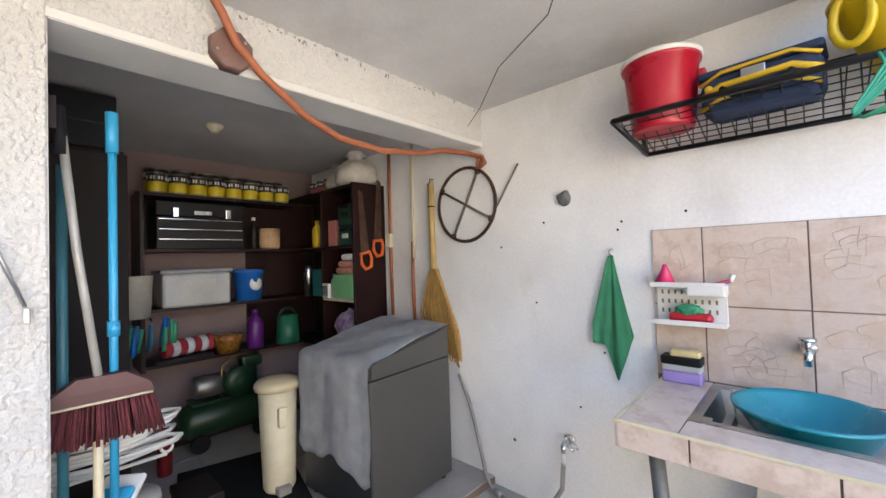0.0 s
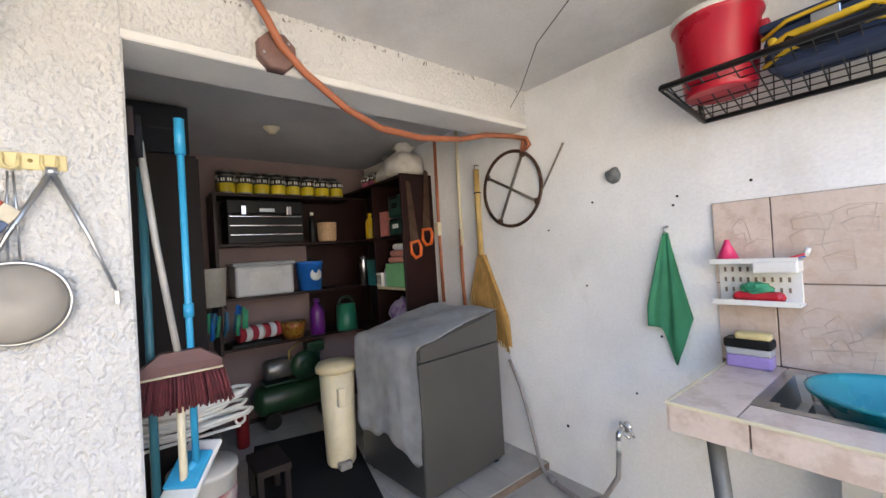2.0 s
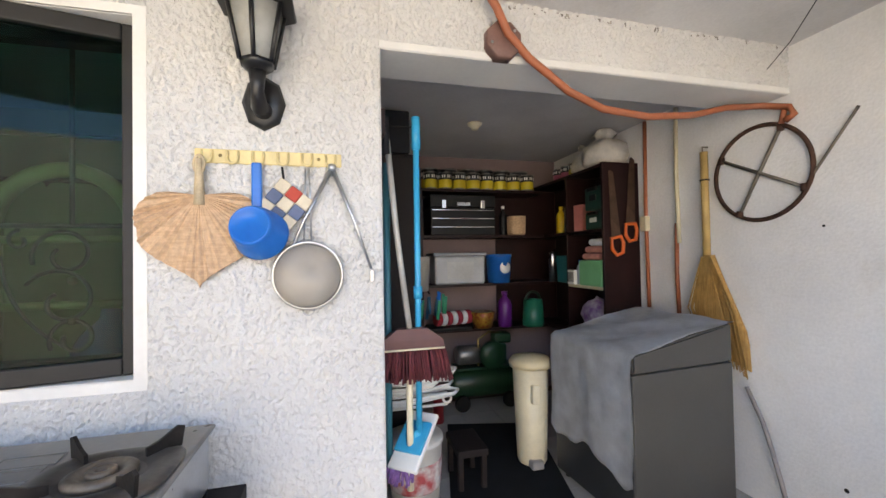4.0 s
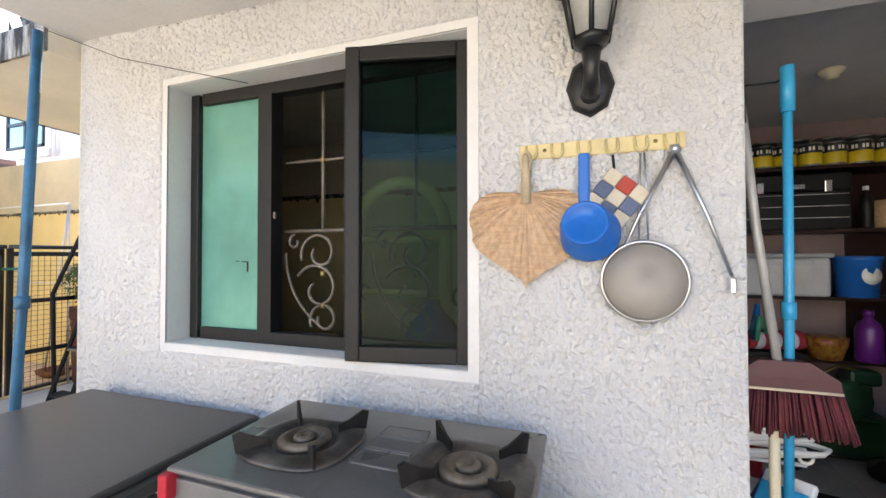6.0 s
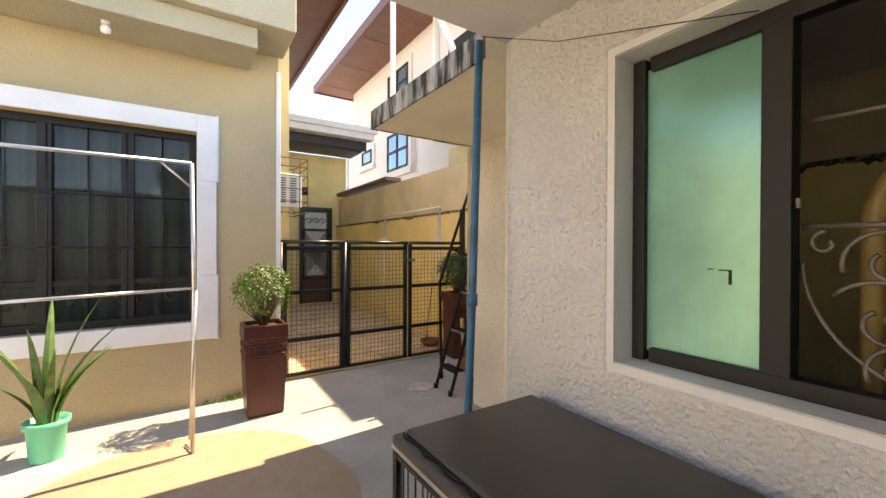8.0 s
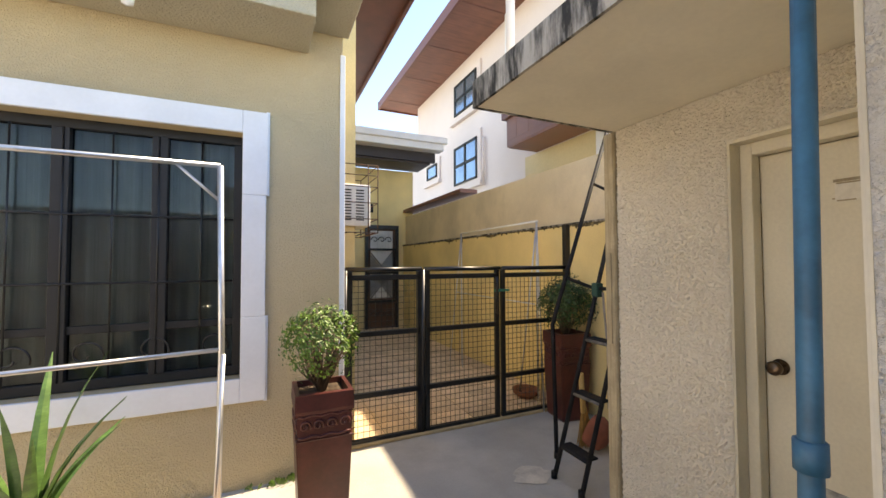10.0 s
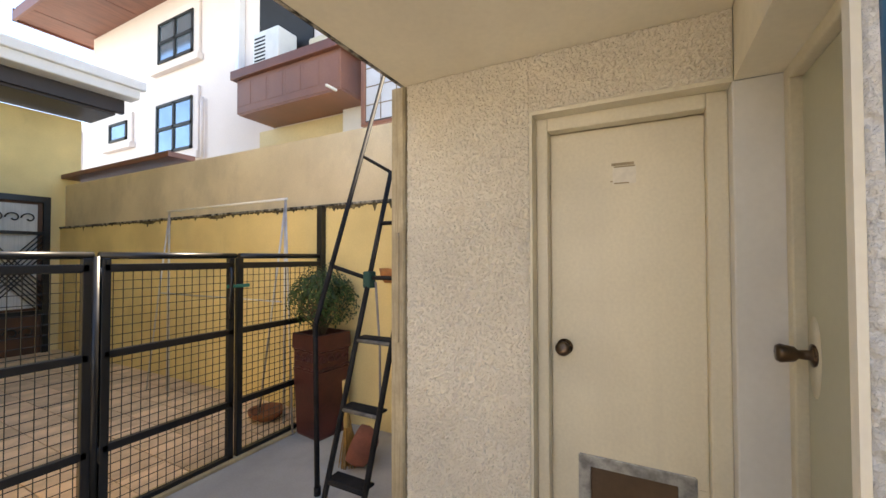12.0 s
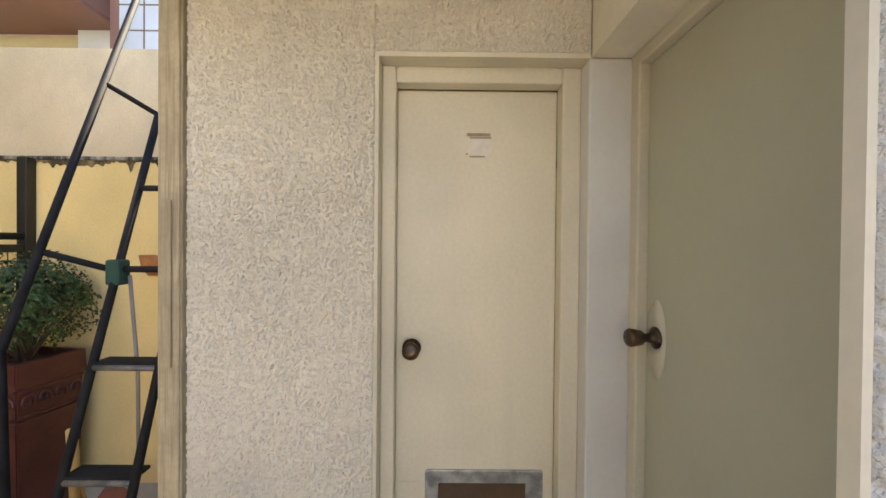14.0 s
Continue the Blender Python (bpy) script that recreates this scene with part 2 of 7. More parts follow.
# ---- setting ----
WX, NY = -1.578, 2.073          # face of the window wall, face of the wall behind the sink
block("ground", [(-60, 60, -60, 60, -0.5, 0)], CONCRETE, "worn grey concrete yard floor with stains", "ground")
block("wall_west", [(-1.605, WX, -2.722, -2.5, 0, 2.6), (-1.815, WX, -2.5, -2.12, 0, 2.6), (-1.815, WX, -2.12, -0.713, 0, 1.018), (-1.815, WX, -2.12, -0.713, 2.182, 2.6),
                    (-1.815, WX, -0.713, 0.07, 0, 2.6), (-1.815, WX, 0.07, NY, 2.166, 2.6)], WHITE_STUCCO, "white roughcast wall with a window and a wide opening", "wall")
block("wall_north", [(-3.95, 5.2, NY, NY + 0.2, 0, 2.7)], NORTH_PAINT, "white painted plaster wall with nail holes and stains", "wall")
block("wall_storage_back", [(-3.95, -3.8, -0.6, NY, 0, 2.6)], PINK_PAINT_DIMMED, "pink storage room wall, its colour darkened for the dim room", "wall")
block("wall_storage_side", [(-3.8, -1.815, -0.6, -0.45, 0, 2.6)], PINK_PAINT_DIMMED, "storage room side wall, its colour darkened for the dim room", "wall")
block("ceiling_storage", [(-3.8, -1.815, -0.45, NY, 2.35, 2.5)], mat("dull_ceiling_paint", (0.58, 0.56, 0.55), 0.9, 0, 0.08, 2, 40, 0.2), "grey unlit concrete ceiling of the storage room", "ceiling")
block("wall_door_side", [(-2.6, -2.455, -4.135, -3.476, 0, 2.6), (-2.6, -2.455, -3.476, -2.74, 2.13, 2.6)], CREAM_STUCCO, "cream roughcast wall beside a cream door", "wall")
block("wall_passage", [(-2.455, -1.605, -2.738, -2.56, 2.13, 2.6), (-2.6, -1.815, -2.56, -2.46, 2.1, 2.6) ], CREAM_SLAB, "cream painted lintel and jamb over a recessed door", "wall")
block("wall_house_end", [(-6.2, -2.6, -4.135, -3.985, 0, 2.6)], CREAM_SLAB, "cream painted end wall", "wall")
block("roof_house", [(-6.2, -1.815, -4.1, -0.6, 2.5, 2.62)], CEIL_PAINT, "flat concrete roof of the house", "roof")
# near-black colour paints in the darkness of the room behind the window
block("wall_kitchen_back", [(-4.6, -4.45, -3.985, -0.6, 0, 2.5)], mat("kitchen_wall_dimmed", (0.032, 0.032, 0.036), 0.7, 0, 0.15, 3, 40, 0.1), "kitchen back wall, coloured near black for the unlit room", "wall")

# canopy over the yard, its underside falling slightly towards the sink
bm = bmesh.new()
prof = [(-2.735, 2.49), (-1.0, 2.41), (NY, 2.395)]
rows = [[bm.verts.new((x, y, z)) for y, z in prof] + [bm.verts.new((x, y, 2.62)) for y, z in prof[::-1]] for x in (WX, 0.2)]
n = len(rows[0])
for i in range(n):
    bm.faces.new((rows[0][i], rows[0][(i + 1) % n], rows[1][(i + 1) % n], rows[1][i]))
bm.faces.new(rows[0])
bm.faces.new(rows[1][::-1])
tagged(link("ceiling_canopy", bm, CEIL_PAINT), "pale concrete canopy slab with cracks and grey stains", "ceiling", kind="structure")
bm = bmesh.new()
box(bm, -2.455, -1.45, -4.15, -2.742, 2.392, 2.5)
tagged(link("ceiling_passage", bm, CREAM_SLAB), "cream underside of a concrete slab over the doors", "ceiling", kind="structure")
block("trim_slab_edge", [(-1.45, -1.435, -4.165, -2.742, 2.386, 2.53), (-2.6, -1.45, -4.165, -4.15, 2.386, 2.53)], MOULD, "slab edge blackened by mould", "slab edge")

# boundary wall, two heights
block("wall_boundary", [(-3.75, -3.5, -12, -0.4, 0, 1.97)], YELLOW_WALL, "yellow boundary wall with black mould along its top", "wall")
block("wall_boundary_upper", [(-3.80, -3.56, -12, -0.4, 1.97, 2.68)], BEIGE_WALL, "bare beige upper part of the boundary wall", "wall")
# two unseen walls, added to close the east side and reflect sunlight
block("wall_east_bounce", [(5.2, 5.4, -5.45, -0.9, 0, 3.4)], EAST_BOUNCE, "unseen cream wall added to bounce warm light into the yard", "wall")
block("wall_east_bounce_grey", [(5.2, 5.4, -0.9, 2.3, 0, 3.4)], GREY_BOUNCE, "unseen grey wall added to bounce light towards the sink corner", "wall")
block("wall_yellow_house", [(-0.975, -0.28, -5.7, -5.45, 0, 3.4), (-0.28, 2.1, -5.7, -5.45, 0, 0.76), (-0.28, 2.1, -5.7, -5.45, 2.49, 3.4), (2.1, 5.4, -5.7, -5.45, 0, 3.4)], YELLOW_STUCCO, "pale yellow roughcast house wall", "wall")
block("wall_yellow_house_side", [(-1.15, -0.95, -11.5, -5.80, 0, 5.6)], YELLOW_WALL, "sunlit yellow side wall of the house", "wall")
block("wall_far_house", [(-3.75, -1.13, -11.7, -11.5, 0, 3.8)], YELLOW_WALL, "cream yellow wall of the far house", "wall")


def roughcast(name, x, spans, step, amp, freq, material, label):
    """Thrown plaster on a wall that faces +x: a fine sheet with raised, run-together blobs, flat along its borders."""
    verts, faces = [], []
    for y0, y1, z0, z1 in spans:
        ny, nz = max(2, round((y1 - y0) / step)), max(2, round((z1 - z0) / step))
        b = len(verts)
        for j in range(nz + 1):
            for i in range(ny + 1):
                q = Vector((3.7, y0 + (y1 - y0) * i / ny, z0 + (z1 - z0) * j / nz))
                q2 = Vector((q.x * freq, q.y * freq, q.z * freq * 0.72))
                h = noise.noise(q2) + 0.4 * noise.noise(q2 * 1.9)
                h = min(1.0, max(0.0, (h + 0.45) / 0.55))
                h = h * h * (3 - 2 * h)
                if i in (0, ny) or j in (0, nz):
                    h = 0
                verts.append((x + 0.0006 + amp * h, q.y, q.z))
        w = ny + 1
        faces += [(b + j * w + i, b + j * w + i + 1, b + (j + 1) * w + i + 1, b + (j + 1) * w + i) for j in range(nz) for i in range(ny)]
    me = bpy.data.meshes.new(name)
    me.from_pydata(verts, [], faces)
    me.materials.append(material)
    me.shade_smooth()
    return tagged(new(name, me), label, "wall", kind="structure")


roughcast("wall_west_roughcast", WX, [(-2.714, -2.15, 0.35, 2.5), (-2.15, -0.675, 2.212, 2.46), (-2.15, -0.675, 0.4, 0.985), (-0.675, 0.068, 0.1, 2.42), (0.068, NY - 0.002, 2.19, 2.41)], 0.0036, 0.0105, 92, WHITE_STUCCO, "white thrown-plaster wall surface")
roughcast("wall_door_roughcast", -2.455, [(-4.132, -3.488, 0, 2.392), (-3.488, -2.744, 2.142, 2.392)], 0.0028, 0.0135, 118, CREAM_STUCCO, "cream thrown-plaster wall surface")

# ---- more materials ----
GREEN_PANE = streaky(mat("pale_green_film_pane", (0.20, 0.50, 0.40), 0.22, 0.35, 0.12, 2.2, 14, 0.02, spec=0.8), (6, 6, 0.6), 5, (0.14, 0.40, 0.33), 0.35)
TINT_GLASS = glass("dark_green_glass", (0.27, 0.52, 0.48), 0.02, 1.2)
DARK_GLASS = glass("dark_window_glass", (0.10, 0.12, 0.12))
# blue base colour imitates sky mirrored in the neighbour's panes
SKY_GLASS = mat("sky_coloured_glass", (0.30, 0.42, 0.52), 0.04, 0.7, 0.1, 2, 20, 0, spec=0.9)
IRON = mat("brown_grey_iron", (0.20, 0.17, 0.14), 0.55, 0.3, 0.15, 10, 80, 0.2)
RUST = mat("rusty_iron", (0.10, 0.045, 0.028), 0.8, 0.2, 0.3, 14, 90, 0.6)
BRASS = mat("tarnished_brass", (0.35, 0.25, 0.10), 0.4, 0.8, 0.2, 10, 80, 0.1)
CHROME = mat("chrome", (0.72, 0.72, 0.72), 0.15, 1.0, 0.08, 12, 90, 0.05)
STEEL = mat("brushed_steel", (0.55, 0.56, 0.57), 0.3, 1.0, 0.1, 6, 120, 0.1)
ALU = mat("aluminium_tube", (0.68, 0.69, 0.71), 0.32, 0.9, 0.08, 10, 100, 0.1)
KNOB = mat("dark_bronze_knob", (0.13, 0.085, 0.055), 0.3, 0.85, 0.15, 14, 90, 0.1)
GREY_TOP = mat("grey_enamel_hob", (0.22, 0.21, 0.20), 0.3, 0.4, 0.12, 5, 60, 0.08)
CAST = mat("black_cast_iron", (0.035, 0.030, 0.027), 0.5, 0.4, 0.3, 14, 80, 0.4)
CRATE_TOP = mat("black_plastic_crate_top", (0.060, 0.055, 0.052), 0.32, 0, 0.2, 3, 60, 0.15)
BLUE = mat("blue_plastic", (0.004, 0.14, 0.52), 0.3, 0, 0.06, 5, 60, 0.03, spec=0.35)
POLE_BLUE = mat("blue_painted_pipe", (0.035, 0.17, 0.30), 0.5, 0, 0.2, 8, 60, 0.2)
SKY_BLUE = mat("bright_blue_plastic", (0.02, 0.36, 0.62), 0.35, 0, 0.06, 6, 60, 0.03)
TEAL = mat("teal_plastic", (0.0, 0.26, 0.32), 0.28, 0, 0.06, 4, 50, 0.03)
DULL_TEAL = mat("dull_teal_pipe", (0.03, 0.16, 0.20), 0.5, 0, 0.1, 6, 60, 0.1)
RED = mat("red_plastic", (0.50, 0.012, 0.03), 0.3, 0, 0.06, 5, 60, 0.03)
PINK = mat("pink_plastic", (0.75, 0.04, 0.16), 0.35, 0, 0.06, 5, 60, 0.03)
YELLOW = mat("yellow_plastic", (0.75, 0.50, 0.02), 0.35, 0, 0.10, 5, 60, 0.05)
WHITE_PL = mat("white_plastic", (0.78, 0.77, 0.73), 0.35, 0, 0.05, 5, 60, 0.03)
CREAM_PL = mat("cream_plastic", (0.70, 0.62, 0.44), 0.4, 0, 0.08, 5, 60, 0.05)
BEIGE_PL = mat("pale_yellow_plastic", (0.72, 0.58, 0.28), 0.45, 0, 0.08, 9, 60, 0.1)
GREEN_CLOTH = mat("green_cloth", (0.09, 0.47, 0.26), 0.95, 0, 0.10, 9, 260, 0.6)
GREY_CLOTH = mat("grey_towel", (0.74, 0.76, 0.79), 1.0, 0, 0.12, 9, 320, 1.0, 0.004)
GREEN_PL = mat("green_plastic", (0.03, 0.30, 0.16), 0.4, 0, 0.08, 5, 60, 0.05)
MINT = mat("mint_plastic", (0.10, 0.56, 0.38), 0.4, 0, 0.06, 5, 60, 0.03)
ORANGE = mat("orange_conduit", (0.42, 0.13, 0.06), 0.5, 0, 0.12, 9, 60, 0.15)
HANDLE_ORANGE = mat("orange_handle", (0.75, 0.14, 0.03), 0.4, 0, 0.08, 9, 60, 0.05)
BROWN_BOX = mat("brown_junction_box", (0.22, 0.12, 0.10), 0.6, 0, 0.15, 12, 80, 0.2)
BLACK = mat("black_plastic", (0.009, 0.009, 0.010), 0.45, 0, 0.2, 6, 60, 0.1, spec=0.25)
WASHER_GREY = mat("grey_washer_side", (0.085, 0.081, 0.074), 0.38, 0.2, 0.08, 2, 60, 0.04)
WASHER_DARK = mat("dark_washer_front", (0.035, 0.036, 0.038), 0.35, 0, 0.1, 3, 60, 0.04)
STRAW = streaky(mat("straw", (0.52, 0.30, 0.09), 0.8, 0, 0.15, 14, 120, 0.5), (14, 14, 0.8), 10, (0.22, 0.11, 0.03), 0.7)
WICKER = streaky(mat("woven_palm", (0.66, 0.44, 0.27), 0.75, 0, 0.12, 60, 260, 0.9, 0.004), (1, 1, 14), 12, (0.40, 0.23, 0.12), 0.35)
BAMBOO = streaky(mat("bamboo_handle", (0.62, 0.42, 0.16), 0.5, 0, 0.1, 9, 60, 0.1), (8, 8, 1), 8, (0.4, 0.24, 0.08), 0.4)
RAW_WOOD = streaky(mat("weathered_plank", (0.50, 0.42, 0.29), 0.85, 0, 0.15, 5, 60, 0.3), (22, 22, 0.7), 7, (0.24, 0.18, 0.11), 0.7)
SINK_TILE = stained("beige_marbled_tile", (0.70, 0.57, 0.49), (0.50, 0.37, 0.29), 0.47, 0.60, (5, 5, 5), 0.28, 0.06, 0.002, 0.75)
GROUT = mat("dark_grout", (0.24, 0.18, 0.14), 0.9, 0, 0.15, 9, 90, 0.3)
PAVER = mat("ochre_paving_tile", (0.72, 0.54, 0.37), 0.6, 0, 0.14, 4, 40, 0.2, rand=0.16)
WARM_DISC = stained("rusty_pebble_concrete", (0.46, 0.33, 0.23), (0.36, 0.23, 0.14), 0.42, 0.66, (5, 5, 5), 0.9, 0.8, 0.004, 0.7)
PALE_PATCH = mat("pale_cement_patch", (0.62, 0.58, 0.50), 0.9, 0, 0.15, 8, 60, 0.6)
LEAF = mat("bush_leaf", (0.12, 0.23, 0.03), 0.5, 0, 0.25, 22, 60, 0.1)
DARK_LEAF = mat("dark_bush_leaf", (0.045, 0.10, 0.022), 0.5, 0, 0.25, 22, 60, 0.1)
SNAKE = streaky(mat("snake_plant_leaf", (0.10, 0.20, 0.05), 0.4, 0, 0.2, 12, 60, 0.1), (3, 3, 12), 9, (0.04, 0.10, 0.03), 0.7)
BARK = mat("twig_bark", (0.16, 0.11, 0.07), 0.9, 0, 0.2, 20, 90, 0.6)
SOIL = mat("dry_soil", (0.10, 0.065, 0.04), 1.0, 0, 0.25, 20, 90, 0.8)
CURTAIN = streaky(mat("grey_curtain", (0.62, 0.64, 0.62), 0.9, 0, 0.1, 3, 60, 0.2), (30, 30, 0.2), 2, (0.34, 0.36, 0.36), 0.6)
LAMP_BULB = mat("white_bulb_glass", (0.8, 0.8, 0.8), 0.2, 0, 0.03, 5, 40, 0)
GLOSS_TILE = mat("pale_balcony_tile", (0.62, 0.66, 0.74), 0.2, 0, 0.06, 3, 40, 0.02)
TERRACOTTA = mat("brown_balcony_panel", (0.28, 0.125, 0.088), 0.5, 0, 0.12, 2, 40, 0.1)
MESH_WIRE = mat("fine_wire_mesh", (0.40, 0.36, 0.31), 0.6, 0.2, 0.06, 8, 500, 0.8)
PURPLE = mat("purple_plastic", (0.12, 0.014, 0.18), 0.35, 0, 0.08, 6, 60, 0.03)
LILAC = mat("lilac_clear_plastic", (0.38, 0.28, 0.62), 0.3, 0, 0.08, 6, 60, 0.03)
CLEAR_PL = mat("milky_box_plastic", (0.50, 0.51, 0.52), 0.3, 0, 0.08, 5, 60, 0.03)
LIGHT_GREEN = mat("pale_green_plastic", (0.18, 0.50, 0.24), 0.4, 0, 0.06, 6, 60, 0.03)
BRISTLE = streaky(mat("maroon_bristles", (0.20, 0.035, 0.045), 0.8, 0, 0.2, 30, 120, 0.6), (40, 40, 1), 6, (0.08, 0.015, 0.02), 0.7)
COMP_GREEN = mat("dark_green_enamel", (0.006, 0.040, 0.016), 0.4, 0, 0.15, 5, 60, 0.1)
NAVY = mat("navy_canvas", (0.018, 0.035, 0.085), 0.85, 0, 0.15, 9, 200, 0.5)
BAG_YELLOW = mat("yellow_piping", (0.70, 0.42, 0.02), 0.7, 0, 0.1, 9, 120, 0.3)
LANTERN_GLASS = mat("ribbed_lantern_glass", (0.42, 0.42, 0.39), 0.25, 0, 0.1, 9, 60, 0.2)
SACK = mat("white_plastic_sack", (0.62, 0.58, 0.52), 0.6, 0, 0.1, 14, 60, 0.5)
PINK_CLOTH = mat("salmon_towel", (0.62, 0.26, 0.22), 0.95, 0, 0.1, 14, 220, 0.6)
GREY_HOSE = mat("grey_rubber_hose", (0.30, 0.27, 0.26), 0.5, 0, 0.1, 9, 60, 0.1)
SAW_STEEL = mat("brown_oiled_saw_blade", (0.14, 0.085, 0.06), 0.4, 0.6, 0.2, 9, 60, 0.1)
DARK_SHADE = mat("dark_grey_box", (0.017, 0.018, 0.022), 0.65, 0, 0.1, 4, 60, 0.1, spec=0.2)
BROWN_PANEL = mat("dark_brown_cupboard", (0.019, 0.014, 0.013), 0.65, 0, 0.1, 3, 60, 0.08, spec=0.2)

# ---- doors and windows ----
bm = bmesh.new()
for s in ((-1.60, WX + 0.003, -2.150, -2.12, 0.985, 2.212), (-1.60, WX + 0.003, -0.713, -0.675, 0.985, 2.212), (-1.60, WX + 0.003, -2.12, -0.713, 2.182, 2.212), (-1.60, WX + 0.003, -2.12, -0.713, 0.985, 1.018)):
    box(bm, *s)
tagged(link("trim_window", bm, SMOOTH_WHITE), "smooth white band round the window opening", "trim", kind="structure")
block("trim_corner", [(-1.60, WX + 0.003, -2.725, -2.714, 0, 2.48), (-1.604, WX + 0.0035, -2.728, -2.722, 0, 2.48)], CREAM_SLAB, "smooth white band along the house corner", "trim")
block("trim_reveal", [(-1.815, WX - 0.004, -2.1205, -2.118, 1.018, 2.182), (-1.815, WX - 0.004, -0.715, -0.7125, 1.018, 2.182), (-1.815, WX - 0.004, -2.12, -0.713, 2.179, 2.1825), (-1.815, WX - 0.002, -2.12, -0.713, 1.017, 1.021)], SMOOTH_WHITE, "smooth white reveal of the window", "trim")
block("trim_beam", [(-1.60, WX + 0.005, 0.0, NY, 2.163, 2.19), (-1.812, WX, 0.072, NY, 2.160, 2.167)], SMOOTH_WHITE, "smooth white lower edge of the beam", "trim")

window = thing("window_1", (0, 0, 0), 0, "dark framed window with an open casement and iron grille", "window", kind="structure")
bm = bmesh.new()
for s in ((-1.745, -1.69, -2.118, -2.07, 1.021, 2.179), (-1.745, -1.69, -0.76, -0.715, 1.021, 2.179), (-1.745, -1.69, -2.05, -0.76, 2.125, 2.179), (-1.745, -1.69, -2.05, -0.76, 1.021, 1.075), (-1.75, -1.675, -1.70, -1.625, 1.075, 2.125), (-1.745, -1.69, -1.27, -1.225, 1.075, 2.125)):
    box(bm, *s, 0.004)
part("window_frame", bm, DARK_FRAME, window)
SCR = ((-1.7142, -1.7132, -1.825, -1.79, 1.379, 1.384), (-1.7142, -1.7132, -1.796, -1.786, 1.335, 1.383), (-1.7142, -1.7132, -1.86, -1.84, 1.382, 1.386))
boxpart("pane", (-1.722, -1.714, -2.08, -1.69, 1.06, 2.14), GREEN_PANE, window, "pale green reflecting pane with scratches", 0)
for s in SCR:
    boxpart("scratch", s, BLACK, window, "torn dark spot in the film", 0)
sash = thing("casement", (-1.657, -0.722, 0), 0)
sash.parent, sash.matrix_basis = window, pose(-1.657, -0.722, 1.025, 0, 0, 12.3)
sash.name = "casement"
bm = bmesh.new()
for s in ((-0.022, 0.022, -0.46, -0.405, 0, 1.15), (-0.022, 0.022, -0.05, 0, 0, 1.15), (-0.022, 0.022, -0.405, -0.05, 1.095, 1.15), (-0.022, 0.022, -0.405, -0.05, 0, 0.055)):
    box(bm, *s, 0.005)
part("window_frame", bm, DARK_FRAME, sash)
pane = boxpart("pane", (-0.004, 0.004, -0.41, -0.045, 0.05, 1.10), TINT_GLASS, sash, "dark green tinted glass", 0)
pane.visible_shadow = False


def scroll(c, r, a0, a1, r1=0.02):
    return arc(c, r, a0, a1, 26, (0, 1, 0), (0, 0, 1), r1)


for yc in (-1.425, -0.98):
    for name, pts, r in (("bar", [(-1.77, yc, 1.52), (-1.77, yc, 2.14)], 0.008), ("bar", [(-1.77, yc - 0.2, 1.833), (-1.77, yc + 0.2, 1.833)], 0.007), ("bar", [(-1.77, yc - 0.2, 1.52), (-1.77, yc + 0.2, 1.52)], 0.009),
                         ("scroll", scroll((-1.77, yc - 0.02, 1.42), 0.098, 200, -220, 0.03), 0.007), ("scroll", scroll((-1.77, yc - 0.03, 1.26), 0.118, 150, -230, 0.03), 0.007),
                         ("scroll", scroll((-1.77, yc + 0.005, 1.13), 0.075, 210, -200, 0.03), 0.007), ("scroll", scroll((-1.77, yc - 0.15, 1.47), 0.035, 90, 400, 0.012), 0.006),
                         ("scroll", scroll((-1.77, yc + 0.19, 1.24), 0.05, 40, 330, 0.02), 0.006), ("bar", arc((-1.77, yc + 0.17, 1.42), 0.37, 180, 238, 14, (0, 1, 0), (0, 0, 1)), 0.006)):
        rodpart(name, pts, r, IRON, window)
    for z in (1.833, 1.33, 1.19):
        lathepart("collar", [(0.004, -0.014), (0.014, -0.01), (0.014, 0.01), (0.004, 0.014)], BRASS, window, at=(-1.77, yc, z), seg=10)
boxpart("latch", (-1.69, -1.678, -1.618, -1.606, 1.57, 1.60), IRON, window)

# kitchen things dimly seen through the window
chair = thing("rattan_chair", (-2.3, -1.35, 0), 0, "brown rattan chair with an arched back standing in the dim kitchen", "chair")
rodpart("back_frame", [(0, -0.22, 0)] + [(0, -0.22, 1.5)] + [Vector(p) for p in arc((0, 0.05, 1.55), 0.27, 180, 0, 14, (0, 1, 0), (0, 0, 1))] + [(0, 0.32, 0)], 0.035, BAMBOO, chair, "", 10)
for z in (0.9, 1.2, 1.5):
    rodpart("slat", [(0, -0.22, z), (0, 0.32, z)], 0.018, BAMBOO, chair)
boxpart("seat", (0, 0.45, -0.24, 0.34, 0.42, 0.47), BAMBOO, chair, "", 0.01)
for x, y in ((0.42, -0.2), (0.42, 0.3)):
    rodpart("leg", [(x, y, 0), (x, y, 0.43)], 0.02, BAMBOO, chair)
jug = thing("water_jug", (-2.15, -1.05, 0.75), 0, "blue round water jug on the kitchen counter", "water jug")
lathepart("jug", [(0.10, 0), (0.135, 0.02), (0.135, 0.28), (0.10, 0.34), (0.04, 0.40), (0.035, 0.44), (0.0, 0.44)], mat("blue_jug", (0.01, 0.12, 0.30), 0.2, 0, 0.06, 5, 40, 0), jug)
counter = thing("kitchen_counter", (-2.25, -1.3, 0), 0, "plain dark counter under the kitchen window", "counter")
boxpart("body", (-0.25, 0.4, -1.2, 0.6, 0, 0.71), BROWN_PANEL, counter)
boxpart("top", (-0.27, 0.42, -1.22, 0.62, 0.71, 0.75), GREY_DOOR, counter)

